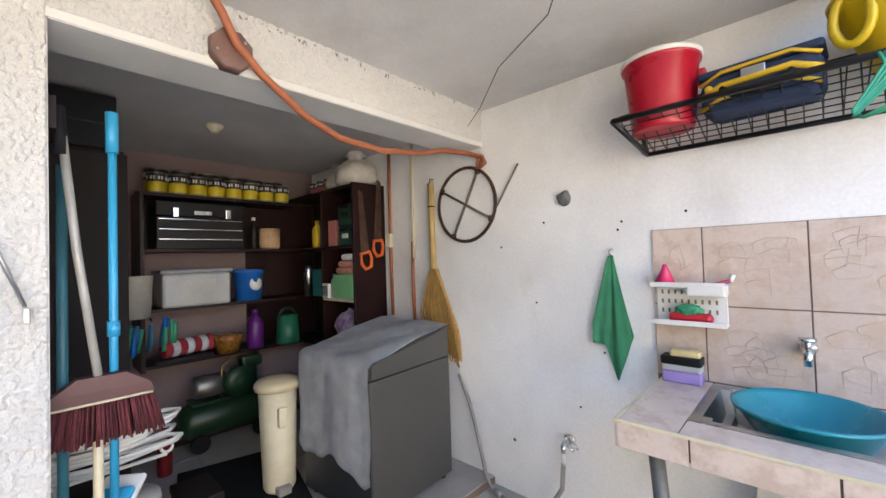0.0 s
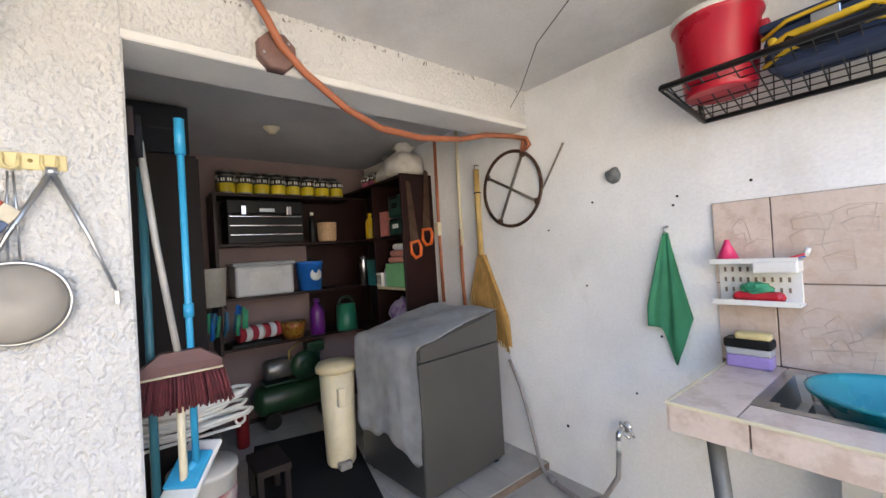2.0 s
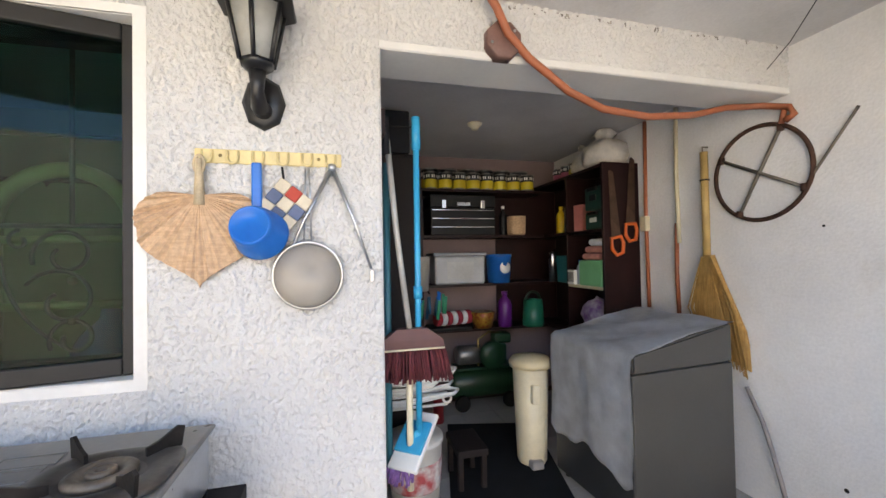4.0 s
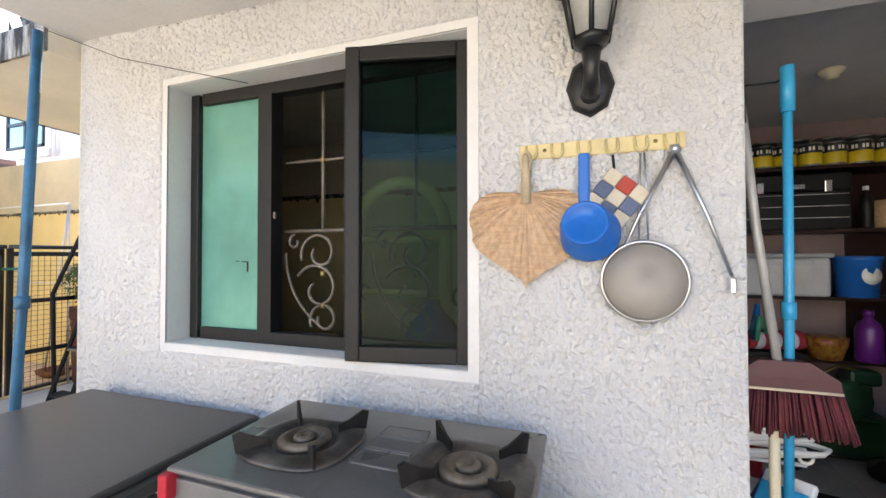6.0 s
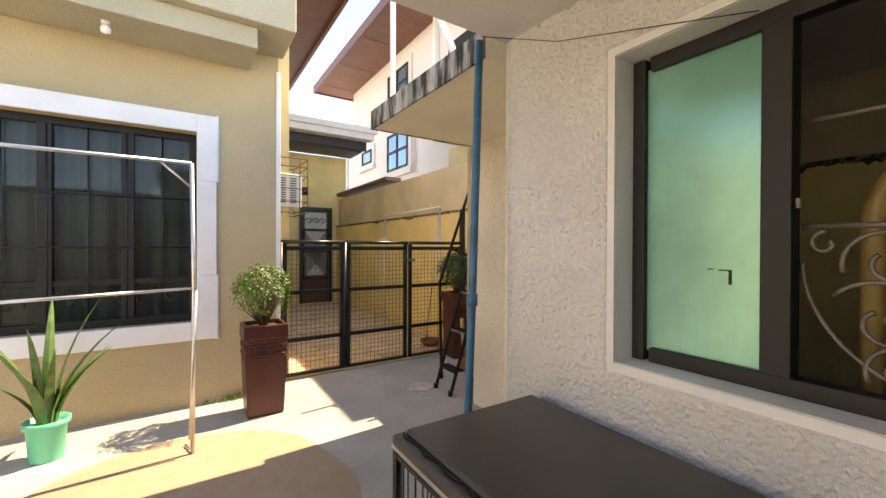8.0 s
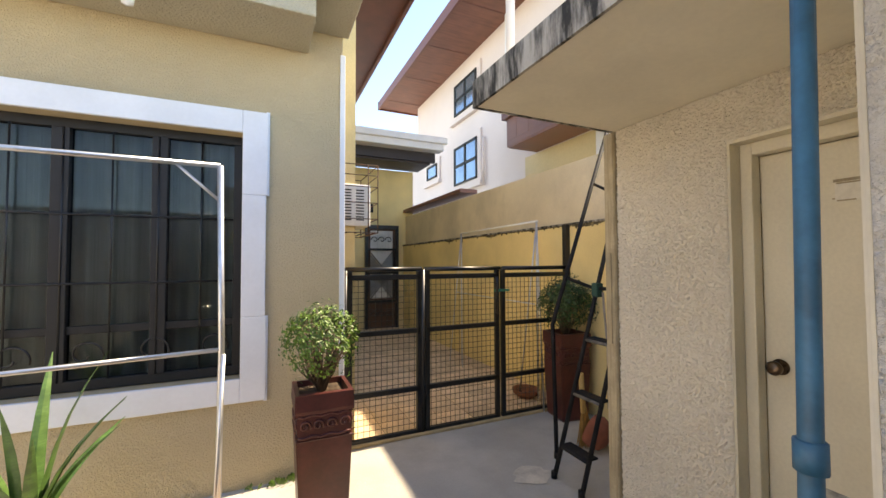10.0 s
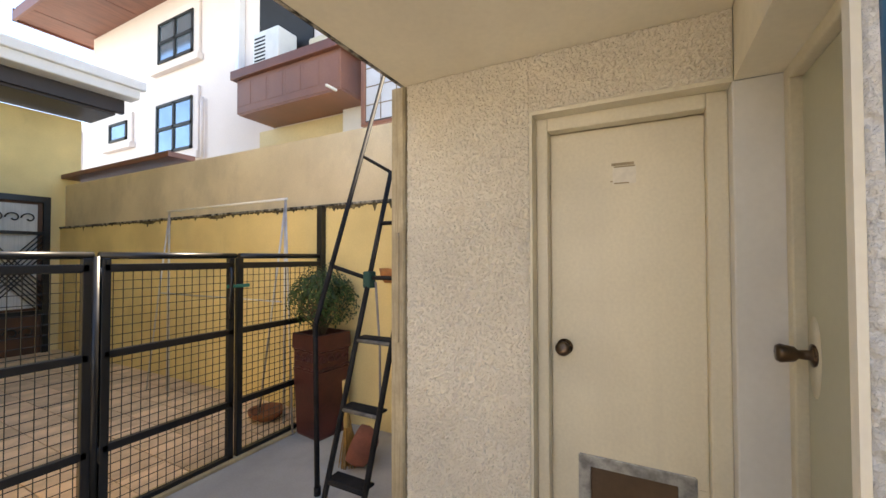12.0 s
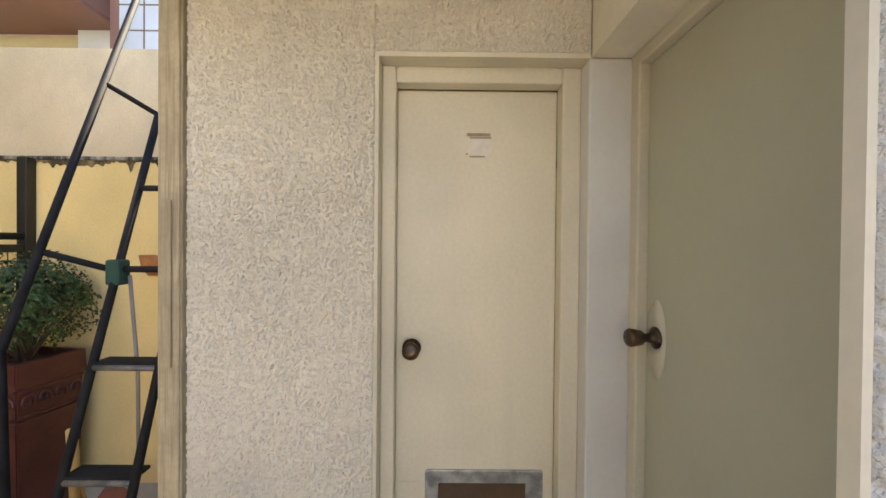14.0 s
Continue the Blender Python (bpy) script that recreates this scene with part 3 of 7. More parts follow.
# door with a pet flap
door = thing("door_1", (0, 0, 0), 0, "closed cream flush door with a taped pet flap", "door", kind="structure")
bm = bmesh.new()
for s in ((-2.60, -2.53, -3.476, -3.425, 0, 2.13), (-2.60, -2.53, -2.815, -2.745, 0, 2.13), (-2.60, -2.53, -3.425, -2.815, 2.068, 2.13)):
    box(bm, *s, 0.006)
part("door_frame", bm, DOOR_PAINT, door)
bm = bmesh.new()
box(bm, -2.64, -2.60, -3.425, -2.815, 0.56, 2.066, 0.002)
box(bm, -2.64, -2.60, -3.425, -3.262, 0.02, 0.56)
box(bm, -2.64, -2.60, -2.918, -2.815, 0.02, 0.56)
part("leaf", bm, DOOR_PAINT, door)
TAPE = mat("silver_tape", (0.46, 0.46, 0.45), 0.35, 0.5, 0.25, 18, 90, 0.5)
for s in ((-2.605, -2.594, -3.31, -3.258, 0.05, 0.603), (-2.605, -2.594, -2.922, -2.855, 0.05, 0.603), (-2.606, -2.593, -3.305, -2.86, 0.557, 0.608)):
    boxpart("tape", s, TAPE, door, "wrinkled silver tape", 0.003)
boxpart("pet_flap", (-2.63, -2.612, -3.262, -2.918, 0.03, 0.56), mat("brown_flap", (0.13, 0.075, 0.04), 0.4, 0, 0.2, 4, 40, 0.1), door, "brown translucent pet flap")
TURN_X = pose(-2.60, -3.365, 1.08, 0, 90, 0)
lathepart("door_knob", [(0.034, 0), (0.036, 0.006), (0.018, 0.012), (0.016, 0.035), (0.030, 0.045), (0.032, 0.065), (0.022, 0.075), (0.0, 0.075)], KNOB, door, "dark bronze knob", at=(0, 0, 0), m=TURN_X)
boxpart("glue_mark", (-2.6, -2.598, -3.16, -3.07, 1.893, 1.905), RAW_WOOD, door, "", 0)
boxpart("glue_mark", (-2.6, -2.598, -3.165, -3.12, 1.822, 1.828), RAW_WOOD, door, "", 0)
sticker = boxpart("tape_scrap", (-2.6, -2.5975, -3.155, -3.062, 1.812, 1.888), mat("clear_tape_film", (0.70, 0.655, 0.56), 0.36, 0, 0.05, 40, 90, 0.1), door, "clear glossy tape left on the paint", 0)
for z in (1.815, 1.887):
    boxpart("tape_mark", (-2.5976, -2.5965, -3.15, -3.09 if z < 1.85 else -3.066, z - 0.003, z + 0.003), mat("brown_glue_mark", (0.40, 0.33, 0.22), 0.8) if z < 1.85 else bpy.data.materials["brown_glue_mark"], door, "brown glue mark", 0)
block("trim_door_reveal", [(-2.53, -2.452, -3.4795, -3.4755, 0, 2.128), (-2.53, -2.452, -3.476, -2.74, 2.126, 2.131), (-2.455, -2.452, -3.488, -3.476, 0, 2.142), (-2.455, -2.452, -3.476, -2.742, 2.13, 2.142)], DOOR_PAINT, "smooth cream band round the door opening", "trim")
block("pillar_between_doors", [(-2.60, -2.455, -2.745, -2.575, 0, 2.13)], SMOOTH_WHITE, "narrow cream pier between two doors", "pillar", 0.006)

door = thing("door_2", (0, 0, 0), 0, "closed grey green flush door with a worn lock", "door", kind="structure")
bm = bmesh.new()
for s in ((-2.455, -2.40, -2.60, -2.54, 0, 2.13), (-1.635, -1.606, -2.60, -2.54, 0, 2.13), (-2.40, -1.635, -2.60, -2.54, 2.085, 2.13)):
    box(bm, *s, 0.006)
part("door_frame", bm, DOOR_PAINT, door)
boxpart("leaf", (-2.398, -1.637, -2.565, -2.53, 0.02, 2.083), GREY_DOOR, door, "", 0.002)
TURN_Y = pose(-2.335, -2.566, 1.185, 90, 0, 0)
lathepart("door_knob", [(0.034, 0), (0.036, 0.006), (0.016, 0.012), (0.014, 0.04), (0.024, 0.05), (0.030, 0.085), (0.024, 0.095), (0.0, 0.095)], KNOB, door, "dark bronze knob", m=TURN_Y)
lathepart("bare_patch", [(0.085, 0), (0.085, 0.0015), (0.0, 0.0015)], mat("bare_cream_patch", (0.72, 0.67, 0.54), 0.6, 0, 0.08, 9, 60, 0.1), door, "bare cream patch round the lock", m=pose(-2.335, -2.565, 1.18, 90, 0, 0) @ Matrix.Diagonal((0.62, 1.5, 1, 1)))

# planks along the free end of the wall
planks = thing("plank", (-2.46, -4.2, 0), 0, "weathered upright timber plank nailed to the wall end", "plank")
bm = bmesh.new()
box(bm, -0.10, 0.03, -0.02, 0.063, 0, 2.385, 0.004)
part("board", bm, RAW_WOOD, planks)
boxpart("strip", (0.03, 0.038, 0.01, 0.03, 1.05, 1.62), RAW_WOOD, planks, "thin split strip")
boxpart("strip", (0.03, 0.036, 0.038, 0.058, 0, 2.38), RAW_WOOD, planks)

# ---- wall with hooks ----
rail = thing("hook_rail", (WX, -0.305, 1.735), 0, "pale yellow plastic hook rail screwed to the wall", "hook rail")
boxpart("rail", (0, 0.014, -0.232, 0.232, -0.024, 0.024), BEIGE_PL, rail, "", 0.004)
for i in range(6):
    y = -0.195 + i * 0.078
    rodpart("hook", [(0.012, y - 0.016, 0.018), (0.02, y - 0.016, -0.004)] + [Vector(p) for p in arc((0.024, y, -0.008), 0.016, 180, 360, 8, (0, 1, 0), (0, 0, 1))] + [(0.02, y + 0.016, -0.004), (0.012, y + 0.016, 0.018)], 0.005, BEIGE_PL, rail, "", 6)
for y in (-0.155, 0.155):
    lathepart("screw", [(0.006, 0), (0.005, 0.003), (0, 0.003)], BRASS, rail, m=pose(0.014, y, 0.002, 0, 90, 0), seg=10)

fan = thing("palm_fan", (WX + 0.02, -0.515, 1.70), 0, "woven palm hand fan hanging from a hook", "hand fan")
bm = bmesh.new()
N = 120
outline = []
for i in range(N):
    a = math.tau * i / N
    sx = 16 * math.sin(a) ** 3 / 17
    sz = (13 * math.cos(a) - 5 * math.cos(2 * a) - 2 * math.cos(3 * a) - math.cos(4 * a)) / 17
    low = max(0.0, -sz)
    sx *= 1 + 0.9 * low * (1 - min(1.0, low) ** 5)
    outline.append((sx * 0.195, sz * 0.18 - 0.215))
# pleats fan out from the foot of the handle
hub = (0.0, -0.10)
sheets = []
for side in (0, 1):
    c = bm.verts.new((0.006 + 0.012 * side, *hub))
    rings = []
    for f in (0.25, 0.55, 0.8, 1.0):
        ring = []
        for i, (y, z) in enumerate(outline):
            pleat = 0.0055 * f * math.cos(58 * math.atan2(y - hub[0], hub[1] - z))
            ring.append(bm.verts.new((0.006 + 0.010 * side + pleat + 0.010 * (1 - f), hub[0] + f * (y - hub[0]), hub[1] + f * (z - hub[1]))))
        rings.append(ring)
    for i in range(N):
        bm.faces.new((c, rings[0][i], rings[0][(i + 1) % N]))
        for p, q in zip(rings, rings[1:]):
            bm.faces.new((p[i], p[(i + 1) % N], q[(i + 1) % N], q[i]))
    sheets.append(rings[-1])
for i in range(N):
    bm.faces.new((sheets[0][i], sheets[0][(i + 1) % N], sheets[1][(i + 1) % N], sheets[1][i]))
part("blade", bm, WICKER, fan)
RAFFIA = streaky(mat("pale_raffia", (0.62, 0.50, 0.33), 0.85, 0, 0.15, 20, 160, 0.6), (14, 14, 1), 10, (0.36, 0.26, 0.15), 0.5)
rodpart("handle", [(0.015, 0, -0.13), (0.018, 0, -0.05), (0.018, 0, 0.02)], [0.019, 0.014, 0.010], RAFFIA, fan)
rodpart("loop", arc((0.018, 0, 0.0), 0.03, 0, 360, 14, (0, 0.5, 0), (0, 0, 1))[:-1], 0.005, RAFFIA, fan, "", 6, True)

dipper = thing("water_dipper", (WX + 0.02, -0.345, 1.70), 0, "bright blue plastic water dipper hanging by its handle", "dipper")
tilt = pose(0.014, 0.014, -0.226, 0, 78, -8) @ Matrix.Diagonal((0.9, 0.9, 0.9, 1))
lathepart("bowl", [(0.093, 0), (0.097, 0.006), (0.092, 0.013), (0.080, 0.085), (0.077, 0.088), (0.072, 0.115), (0.067, 0.127), (0.062, 0.129), (0.057, 0.121), (0.0, 0.119)], BLUE, dipper, m=tilt, seg=32)
boxpart("handle", (0.010, 0.028, -0.016, 0.016, -0.15, 0.012), BLUE, dipper, "", 0.006)

strainer = thing("strainer", (WX + 0.02, -0.187, 1.70), 0, "round wire mesh kitchen strainer hanging by its handle", "strainer")
rodpart("rim", arc((0.02, 0, -0.365), 0.112, 0, 360, 32, (0, 1, 0), (0, 0, 1))[:-1], 0.006, STEEL, strainer, "", 8, True)
lathepart("mesh", [(0.110, 0), (0.104, 0.02), (0.085, 0.042), (0.05, 0.058), (0.0, 0.063)], MESH_WIRE, strainer, m=pose(0.02, 0, -0.365, 0, 80, 0), seg=28)
for s in (-0.009, 0.009):
    rodpart("handle", [(0.018, s * 1.3, -0.255), (0.014, s, -0.1), (0.014, s * 0.6, 0.0)], 0.003, STEEL, strainer)
rodpart("ear", arc((0.02, 0, -0.482), 0.018, 180, 360, 8, (0, 1, 0), (0, 0, 1)), 0.003, STEEL, strainer)

tongs = thing("tongs", (WX + 0.02, -0.105, 1.705), 0, "long steel kitchen tongs hanging open from a hook", "tongs")
lathepart("spring", [(0.012, -0.012), (0.016, 0), (0.012, 0.012)], STEEL, tongs, at=(0.012, 0, 0.0), seg=12)
for y, z in ((0.135, -0.38), (-0.17, -0.37)):
    rodpart("arm", [(0.014, 0, 0), (0.02, y * 0.55, z * 0.5), (0.02, y * 0.95, z * 0.93)], [0.009, 0.006, 0.005], STEEL, tongs, "", 6)
    bm = bmesh.new()
    box(bm, 0.012, 0.024, y * 0.95 - 0.004, y * 0.95 + 0.010, z * 1.05, z * 0.94, 0.003)
    part("tip", bm, STEEL, tongs)

holder = thing("pot_holder", (WX + 0.03, -0.262, 1.70), 0, "quilted pot holder with blue and cream checks", "pot holder")
QUILT = [mat("cream_quilt", (0.66, 0.58, 0.44), 0.95, 0, 0.1, 14, 200, 0.5), mat("slate_quilt", (0.12, 0.15, 0.24), 0.95, 0, 0.1, 14, 200, 0.5), mat("red_quilt", (0.45, 0.07, 0.05), 0.95, 0, 0.1, 14, 200, 0.5)]
spin = pose(0.0, 0.005, -0.125, -38, 0, 0)
for r in range(3):
    for c in range(3):
        bm = bmesh.new()
        box(bm, 0, 0.012, -0.066 + 0.044 * c, -0.023 + 0.044 * c, -0.066 + 0.044 * r, -0.023 + 0.044 * r, 0.004, spin)
        part("patch", bm, QUILT[2 if (r, c) == (2, 1) else (r + c) % 2], holder)
rodpart("loop", [(0.008, 0.0, -0.04), (0.012, -0.004, 0.0)], 0.004, BLACK, holder)

lantern = thing("wall_lantern", (WX, -0.325, 1.92), 0, "black metal wall lantern with ribbed glass panes", "wall lamp")
lathepart("wall_plate", [(0.065, 0), (0.07, 0.012), (0.055, 0.025), (0.03, 0.032), (0.0, 0.032)], BLACK_STEEL, lantern, m=pose(0, 0, 0, 0, 90, 0) @ Matrix.Diagonal((1.35, 1, 1, 1)), seg=8)
rodpart("arm", [(0.03, 0, -0.03), (0.09, 0, -0.04), (0.12, 0, 0.0), (0.12, 0, 0.07)], [0.03, 0.026, 0.02, 0.028], BLACK_STEEL, lantern, "", 10)
lathepart("body_base", [(0.03, 0.06), (0.05, 0.075), (0.055, 0.09), (0.0, 0.09)], BLACK_STEEL, lantern, at=(0.12, 0, 0), seg=6)
lathepart("glass", [(0.048, 0.09), (0.085, 0.27), (0.0, 0.27)], LANTERN_GLASS, lantern, "frosted ribbed glass", at=(0.12, 0, 0), seg=6)
for k in range(6):
    a = math.tau * k / 6
    rodpart("rib", [(0.12 + 0.052 * math.cos(a), 0.052 * math.sin(a), 0.085), (0.12 + 0.09 * math.cos(a), 0.09 * math.sin(a), 0.275)], 0.007, BLACK_STEEL, lantern, "", 6)
lathepart("roof", [(0.125, 0.262), (0.13, 0.27), (0.12, 0.285), (0.07, 0.335), (0.03, 0.36), (0.02, 0.385), (0.0, 0.39)], BLACK_STEEL, lantern, at=(0.12, 0, 0), seg=6)

# ---- stove and crate ----
TRAY = mat("sooty_drip_tray", (0.15, 0.135, 0.12), 0.4, 0.5, 0.3, 12, 60, 0.2)
BURN = mat("worn_burner", (0.22, 0.18, 0.14), 0.5, 0.5, 0.25, 20, 90, 0.3)
stove = thing("gas_stove", (-1.47, -1.31, 0.70), 0, "grey two-burner gas stove with black pan supports", "gas stove")
bm = bmesh.new()
box(bm, 0.0, 0.48, 0.0, 0.86, 0.185, 0.2, 0.008)
part("top", bm, GREY_TOP, stove)
bm = bmesh.new()
box(bm, 0.02, 0.46, 0.015, 0.845, 0.02, 0.185, 0.006)
part("body", bm, STEEL, stove)
boxpart("front_panel", (0.46, 0.475, 0.01, 0.85, 0.03, 0.175), GREY_TOP, stove)
for y in (0.03, 0.83):
    for x in (0.04, 0.42):
        lathepart("foot", [(0.015, 0), (0.018, 0.02), (0, 0.02)], BLACK, stove, at=(x, y, 0), seg=8)
for y in (0.24, 0.70):
    bm = bmesh.new()
    rings = []
    for r, z in ((0.150, 0.199), (0.152, 0.206), (0.146, 0.210), (0.120, 0.216), (0.098, 0.212), (0.085, 0.203)):
        ring = []
        for k in range(40):
            a = math.tau * k / 40
            f = (abs(math.cos(a)) ** 3.2 + abs(math.sin(a)) ** 3.2) ** (-1 / 3.2) if r > 0.11 else 1
            ring.append(bm.verts.new((0.27 + r * f * 0.92 * math.cos(a), y + r * f * math.sin(a), z)))
        rings.append(ring)
    for a, b in zip(rings, rings[1:]):
        for k in range(40):
            bm.faces.new((a[k], a[(k + 1) % 40], b[(k + 1) % 40], b[k])).smooth = True
    bm.faces.new(rings[0])
    bm.faces.new(rings[-1])
    pan = part("drip_tray", bm, TRAY, stove, "sooty square drip tray")
    lathepart("burner", [(0.070, 0.203), (0.070, 0.216), (0.058, 0.222), (0.050, 0.222), (0.040, 0.214), (0.034, 0.206), (0.0, 0.206)], BURN, pan, "", 28, (0.27, y, 0))
    lathepart("burner_cap", [(0.030, 0.206), (0.030, 0.22), (0.024, 0.224), (0.012, 0.222), (0.011, 0.214), (0.0, 0.214)], BURN, pan, "", 20, (0.27, y, 0))
    for k in range(4):
        a = radians(45 + 90 * k)
        ca, sa = math.cos(a), math.sin(a)
        tan = Vector((-sa, ca, 0))
        bm = bmesh.new()
        pts = [(0.088, 0.212), (0.168, 0.208), (0.176, 0.256), (0.160, 0.262), (0.118, 0.240), (0.088, 0.232)]
        for s in (-0.004, 0.004):
            bm.faces.new([bm.verts.new(Vector((0.27 + r * ca, y + r * sa, z)) + s * tan) for r, z in pts])
        bm.verts.ensure_lookup_table()
        for i in range(6):
            bm.faces.new((bm.verts[i], bm.verts[(i + 1) % 6], bm.verts[6 + (i + 1) % 6], bm.verts[6 + i]))
        part("pan_support", bm, CAST, pan)
for x0, x1 in ((0.10, 0.16), (0.17, 0.235), (0.245, 0.32)):
    rodpart("pressed_line", [(x0, 0.41, 0.2005), (x0, 0.54, 0.2005), (x1, 0.55, 0.2005), (x1, 0.41, 0.2005)], 0.0035, GREY_TOP, stove, "", 5, True)
for y in (0.24, 0.70):
    lathepart("knob", [(0.03, 0), (0.028, 0.02), (0.0, 0.022)], BLACK, stove, m=pose(0.475, y, 0.10, 0, 90, 0), seg=16)
boxpart("valve", (0.47, 0.50, 0.0, 0.03, 0.13, 0.19), RED, stove, "red valve knob")
table = thing("stove_table", (-1.48, -1.32, 0), 0, "low dark table carrying the gas stove", "table")
boxpart("tabletop", (0, 0.47, 0, 0.95, 0.655, 0.70), BROWN_PANEL, table)
for x in (0.03, 0.44):
    for y in (0.03, 0.92):
        boxpart("leg", (x - 0.02, x + 0.02, y - 0.02, y + 0.02, 0, 0.655), BROWN_PANEL, table)

crate = thing("dog_crate", (-1.53, -2.50, 0), 0, "black wire dog crate with a hard plastic lid", "dog crate")
bm = bmesh.new()
box(bm, 0.0, 0.70, 0.0, 1.02, 0.745, 0.785, 0.012)
box(bm, 0.03, 0.66, 0.03, 0.99, 0.78, 0.806, 0.012)
part("lid", bm, CRATE_TOP, crate, "scuffed black plastic lid")
FR = mat("black_crate_tube", (0.02, 0.02, 0.02), 0.4, 0.2, 0.2, 9, 60, 0.1)
for x in (0.02, 0.685):
    for y in (0.02, 1.0):
        boxpart("post", (x - 0.014, x + 0.014, y - 0.014, y + 0.014, 0, 0.745), FR, crate)
for z in (0.06, 0.38, 0.715):
    for x in (0.02, 0.685):
        boxpart("rail", (x - 0.010, x + 0.010, 0.03, 0.99, z - 0.01, z + 0.01), FR, crate)
    for y in (0.02, 1.0):
        boxpart("rail", (0.03, 0.675, y - 0.010, y + 0.010, z - 0.01, z + 0.01), FR, crate)
for i in range(19):
    rodpart("wire", [(0.69, 0.06 + i * 0.05, 0.06), (0.69, 0.06 + i * 0.05, 0.715)], 0.003, FR, crate, "", 5)
for i in range(13):
    rodpart("wire", [(0.06 + i * 0.05, 0.02, 0.06), (0.06 + i * 0.05, 0.02, 0.715)], 0.003, FR, crate, "", 5)
rodpart("lid_cord", [(0.665 + 0.008 * math.sin(i * 1.9), 0.03 + i * 0.04, 0.79) for i in range(25)], 0.006, BLACK, crate, "", 5)
boxpart("lid_edge_strip", (0.682, 0.70, 0.0, 1.02, 0.735, 0.75), ALU, crate, "grey metal edge strip", 0.002)

pole = thing("blue_pole", (-1.325, -2.742, 0), 0, "blue painted pipe leaning against the canopy edge", "pole")
rodpart("pipe", [(0.0, 0, 0), (-0.05, 0, 1.25), (-0.088, 0, 2.46)], 0.020, POLE_BLUE, pole, "", 12)
lathepart("coupling", [(0.021, -0.03), (0.027, -0.028), (0.027, 0.028), (0.021, 0.03)], POLE_BLUE, pole, at=(-0.048, 0, 1.2), seg=12)

# ---- yard: gate, planters, ladder, house across ----
GY = -5.75
gate = thing("wire_gate", (0, GY, 0), 0, "black steel fence gate with square wire mesh", "gate")


def gate_leaf(parent, x0, x1, posts):
    """One framed panel of square mesh."""
    zs = (0.03, 0.42, 0.945, 1.435)
    leaf = thing("panel")
    leaf.parent = parent
    for x in posts:
        boxpart("upright", (x - 0.022, x + 0.022, -0.02, 0.02, 0.0, 1.49), BLACK_STEEL, leaf)
    for i, z in enumerate(zs):
        boxpart("rail", (x0, x1, -0.02, 0.02, z - 0.022, z + 0.022), BLACK_STEEL, leaf)
    bm = bmesh.new()
    z = 0.06
    while z < 1.42:
        rod(bm, [(x0, 0.004, z), (x1, 0.004, z)], 0.0026, 4, False, False)
        z += 0.052
    n = int((x1 - x0) / 0.052)
    for i in range(1, n + 1):
        x = x0 + (x1 - x0) * i / (n + 1)
        rod(bm, [(x, -0.001, 0.05), (x, -0.001, 1.42)], 0.0026, 4, False, False)
    tagged(part("mesh", bm, BLACK_STEEL, leaf), kind="stuff")
    rodpart("top_pipe", [(x0 - 0.02, 0, 1.505), (x1 + 0.02, 0, 1.505)], 0.021, BLACK_STEEL, leaf, "", 10)


gate_leaf(gate, -1.735, -1.065, (-1.09, -1.725))
gate_leaf(gate, -2.585, -1.80, (-1.81, -2.565))
gate_leaf(gate, -3.47, -2.65, (-2.635, -3.46))
for x in (-1.765, -1.055):
    rodpart("post", [(x, 0, 0), (x, 0, 1.5)], 0.024, BLACK_STEEL, gate, "", 10)
boxpart("tall_post", (-3.5, -3.44, -0.03, 0.03, 0, 1.98), BLACK_STEEL, gate)
rodpart("latch_handle", [(-2.545, 0.03, 1.42), (-2.545, 0.045, 1.33), (-2.53, 0.045, 1.15), (-2.55, 0.03, 1.05)], 0.012, BLACK_STEEL, gate)
boxpart("latch_strap", (-2.70, -2.52, 0.02, 0.035, 1.27, 1.295), mat("green_strap", (0.03, 0.20, 0.13), 0.6), gate, "green cloth strap")
for z in (0.35, 1.35):
    rodpart("hinge", [(-1.785, 0, z), (-1.785, 0, z + 0.09)], 0.02, BLACK_STEEL, gate)
block("gate_sill", [(-3.5, -1.0, -5.84, -5.70, 0, 0.025)], mat("ochre_kerb", (0.52, 0.40, 0.22), 0.85, 0, 0.15, 5, 50, 0.4), "low ochre painted sill under the gate", "sill", 0.006)


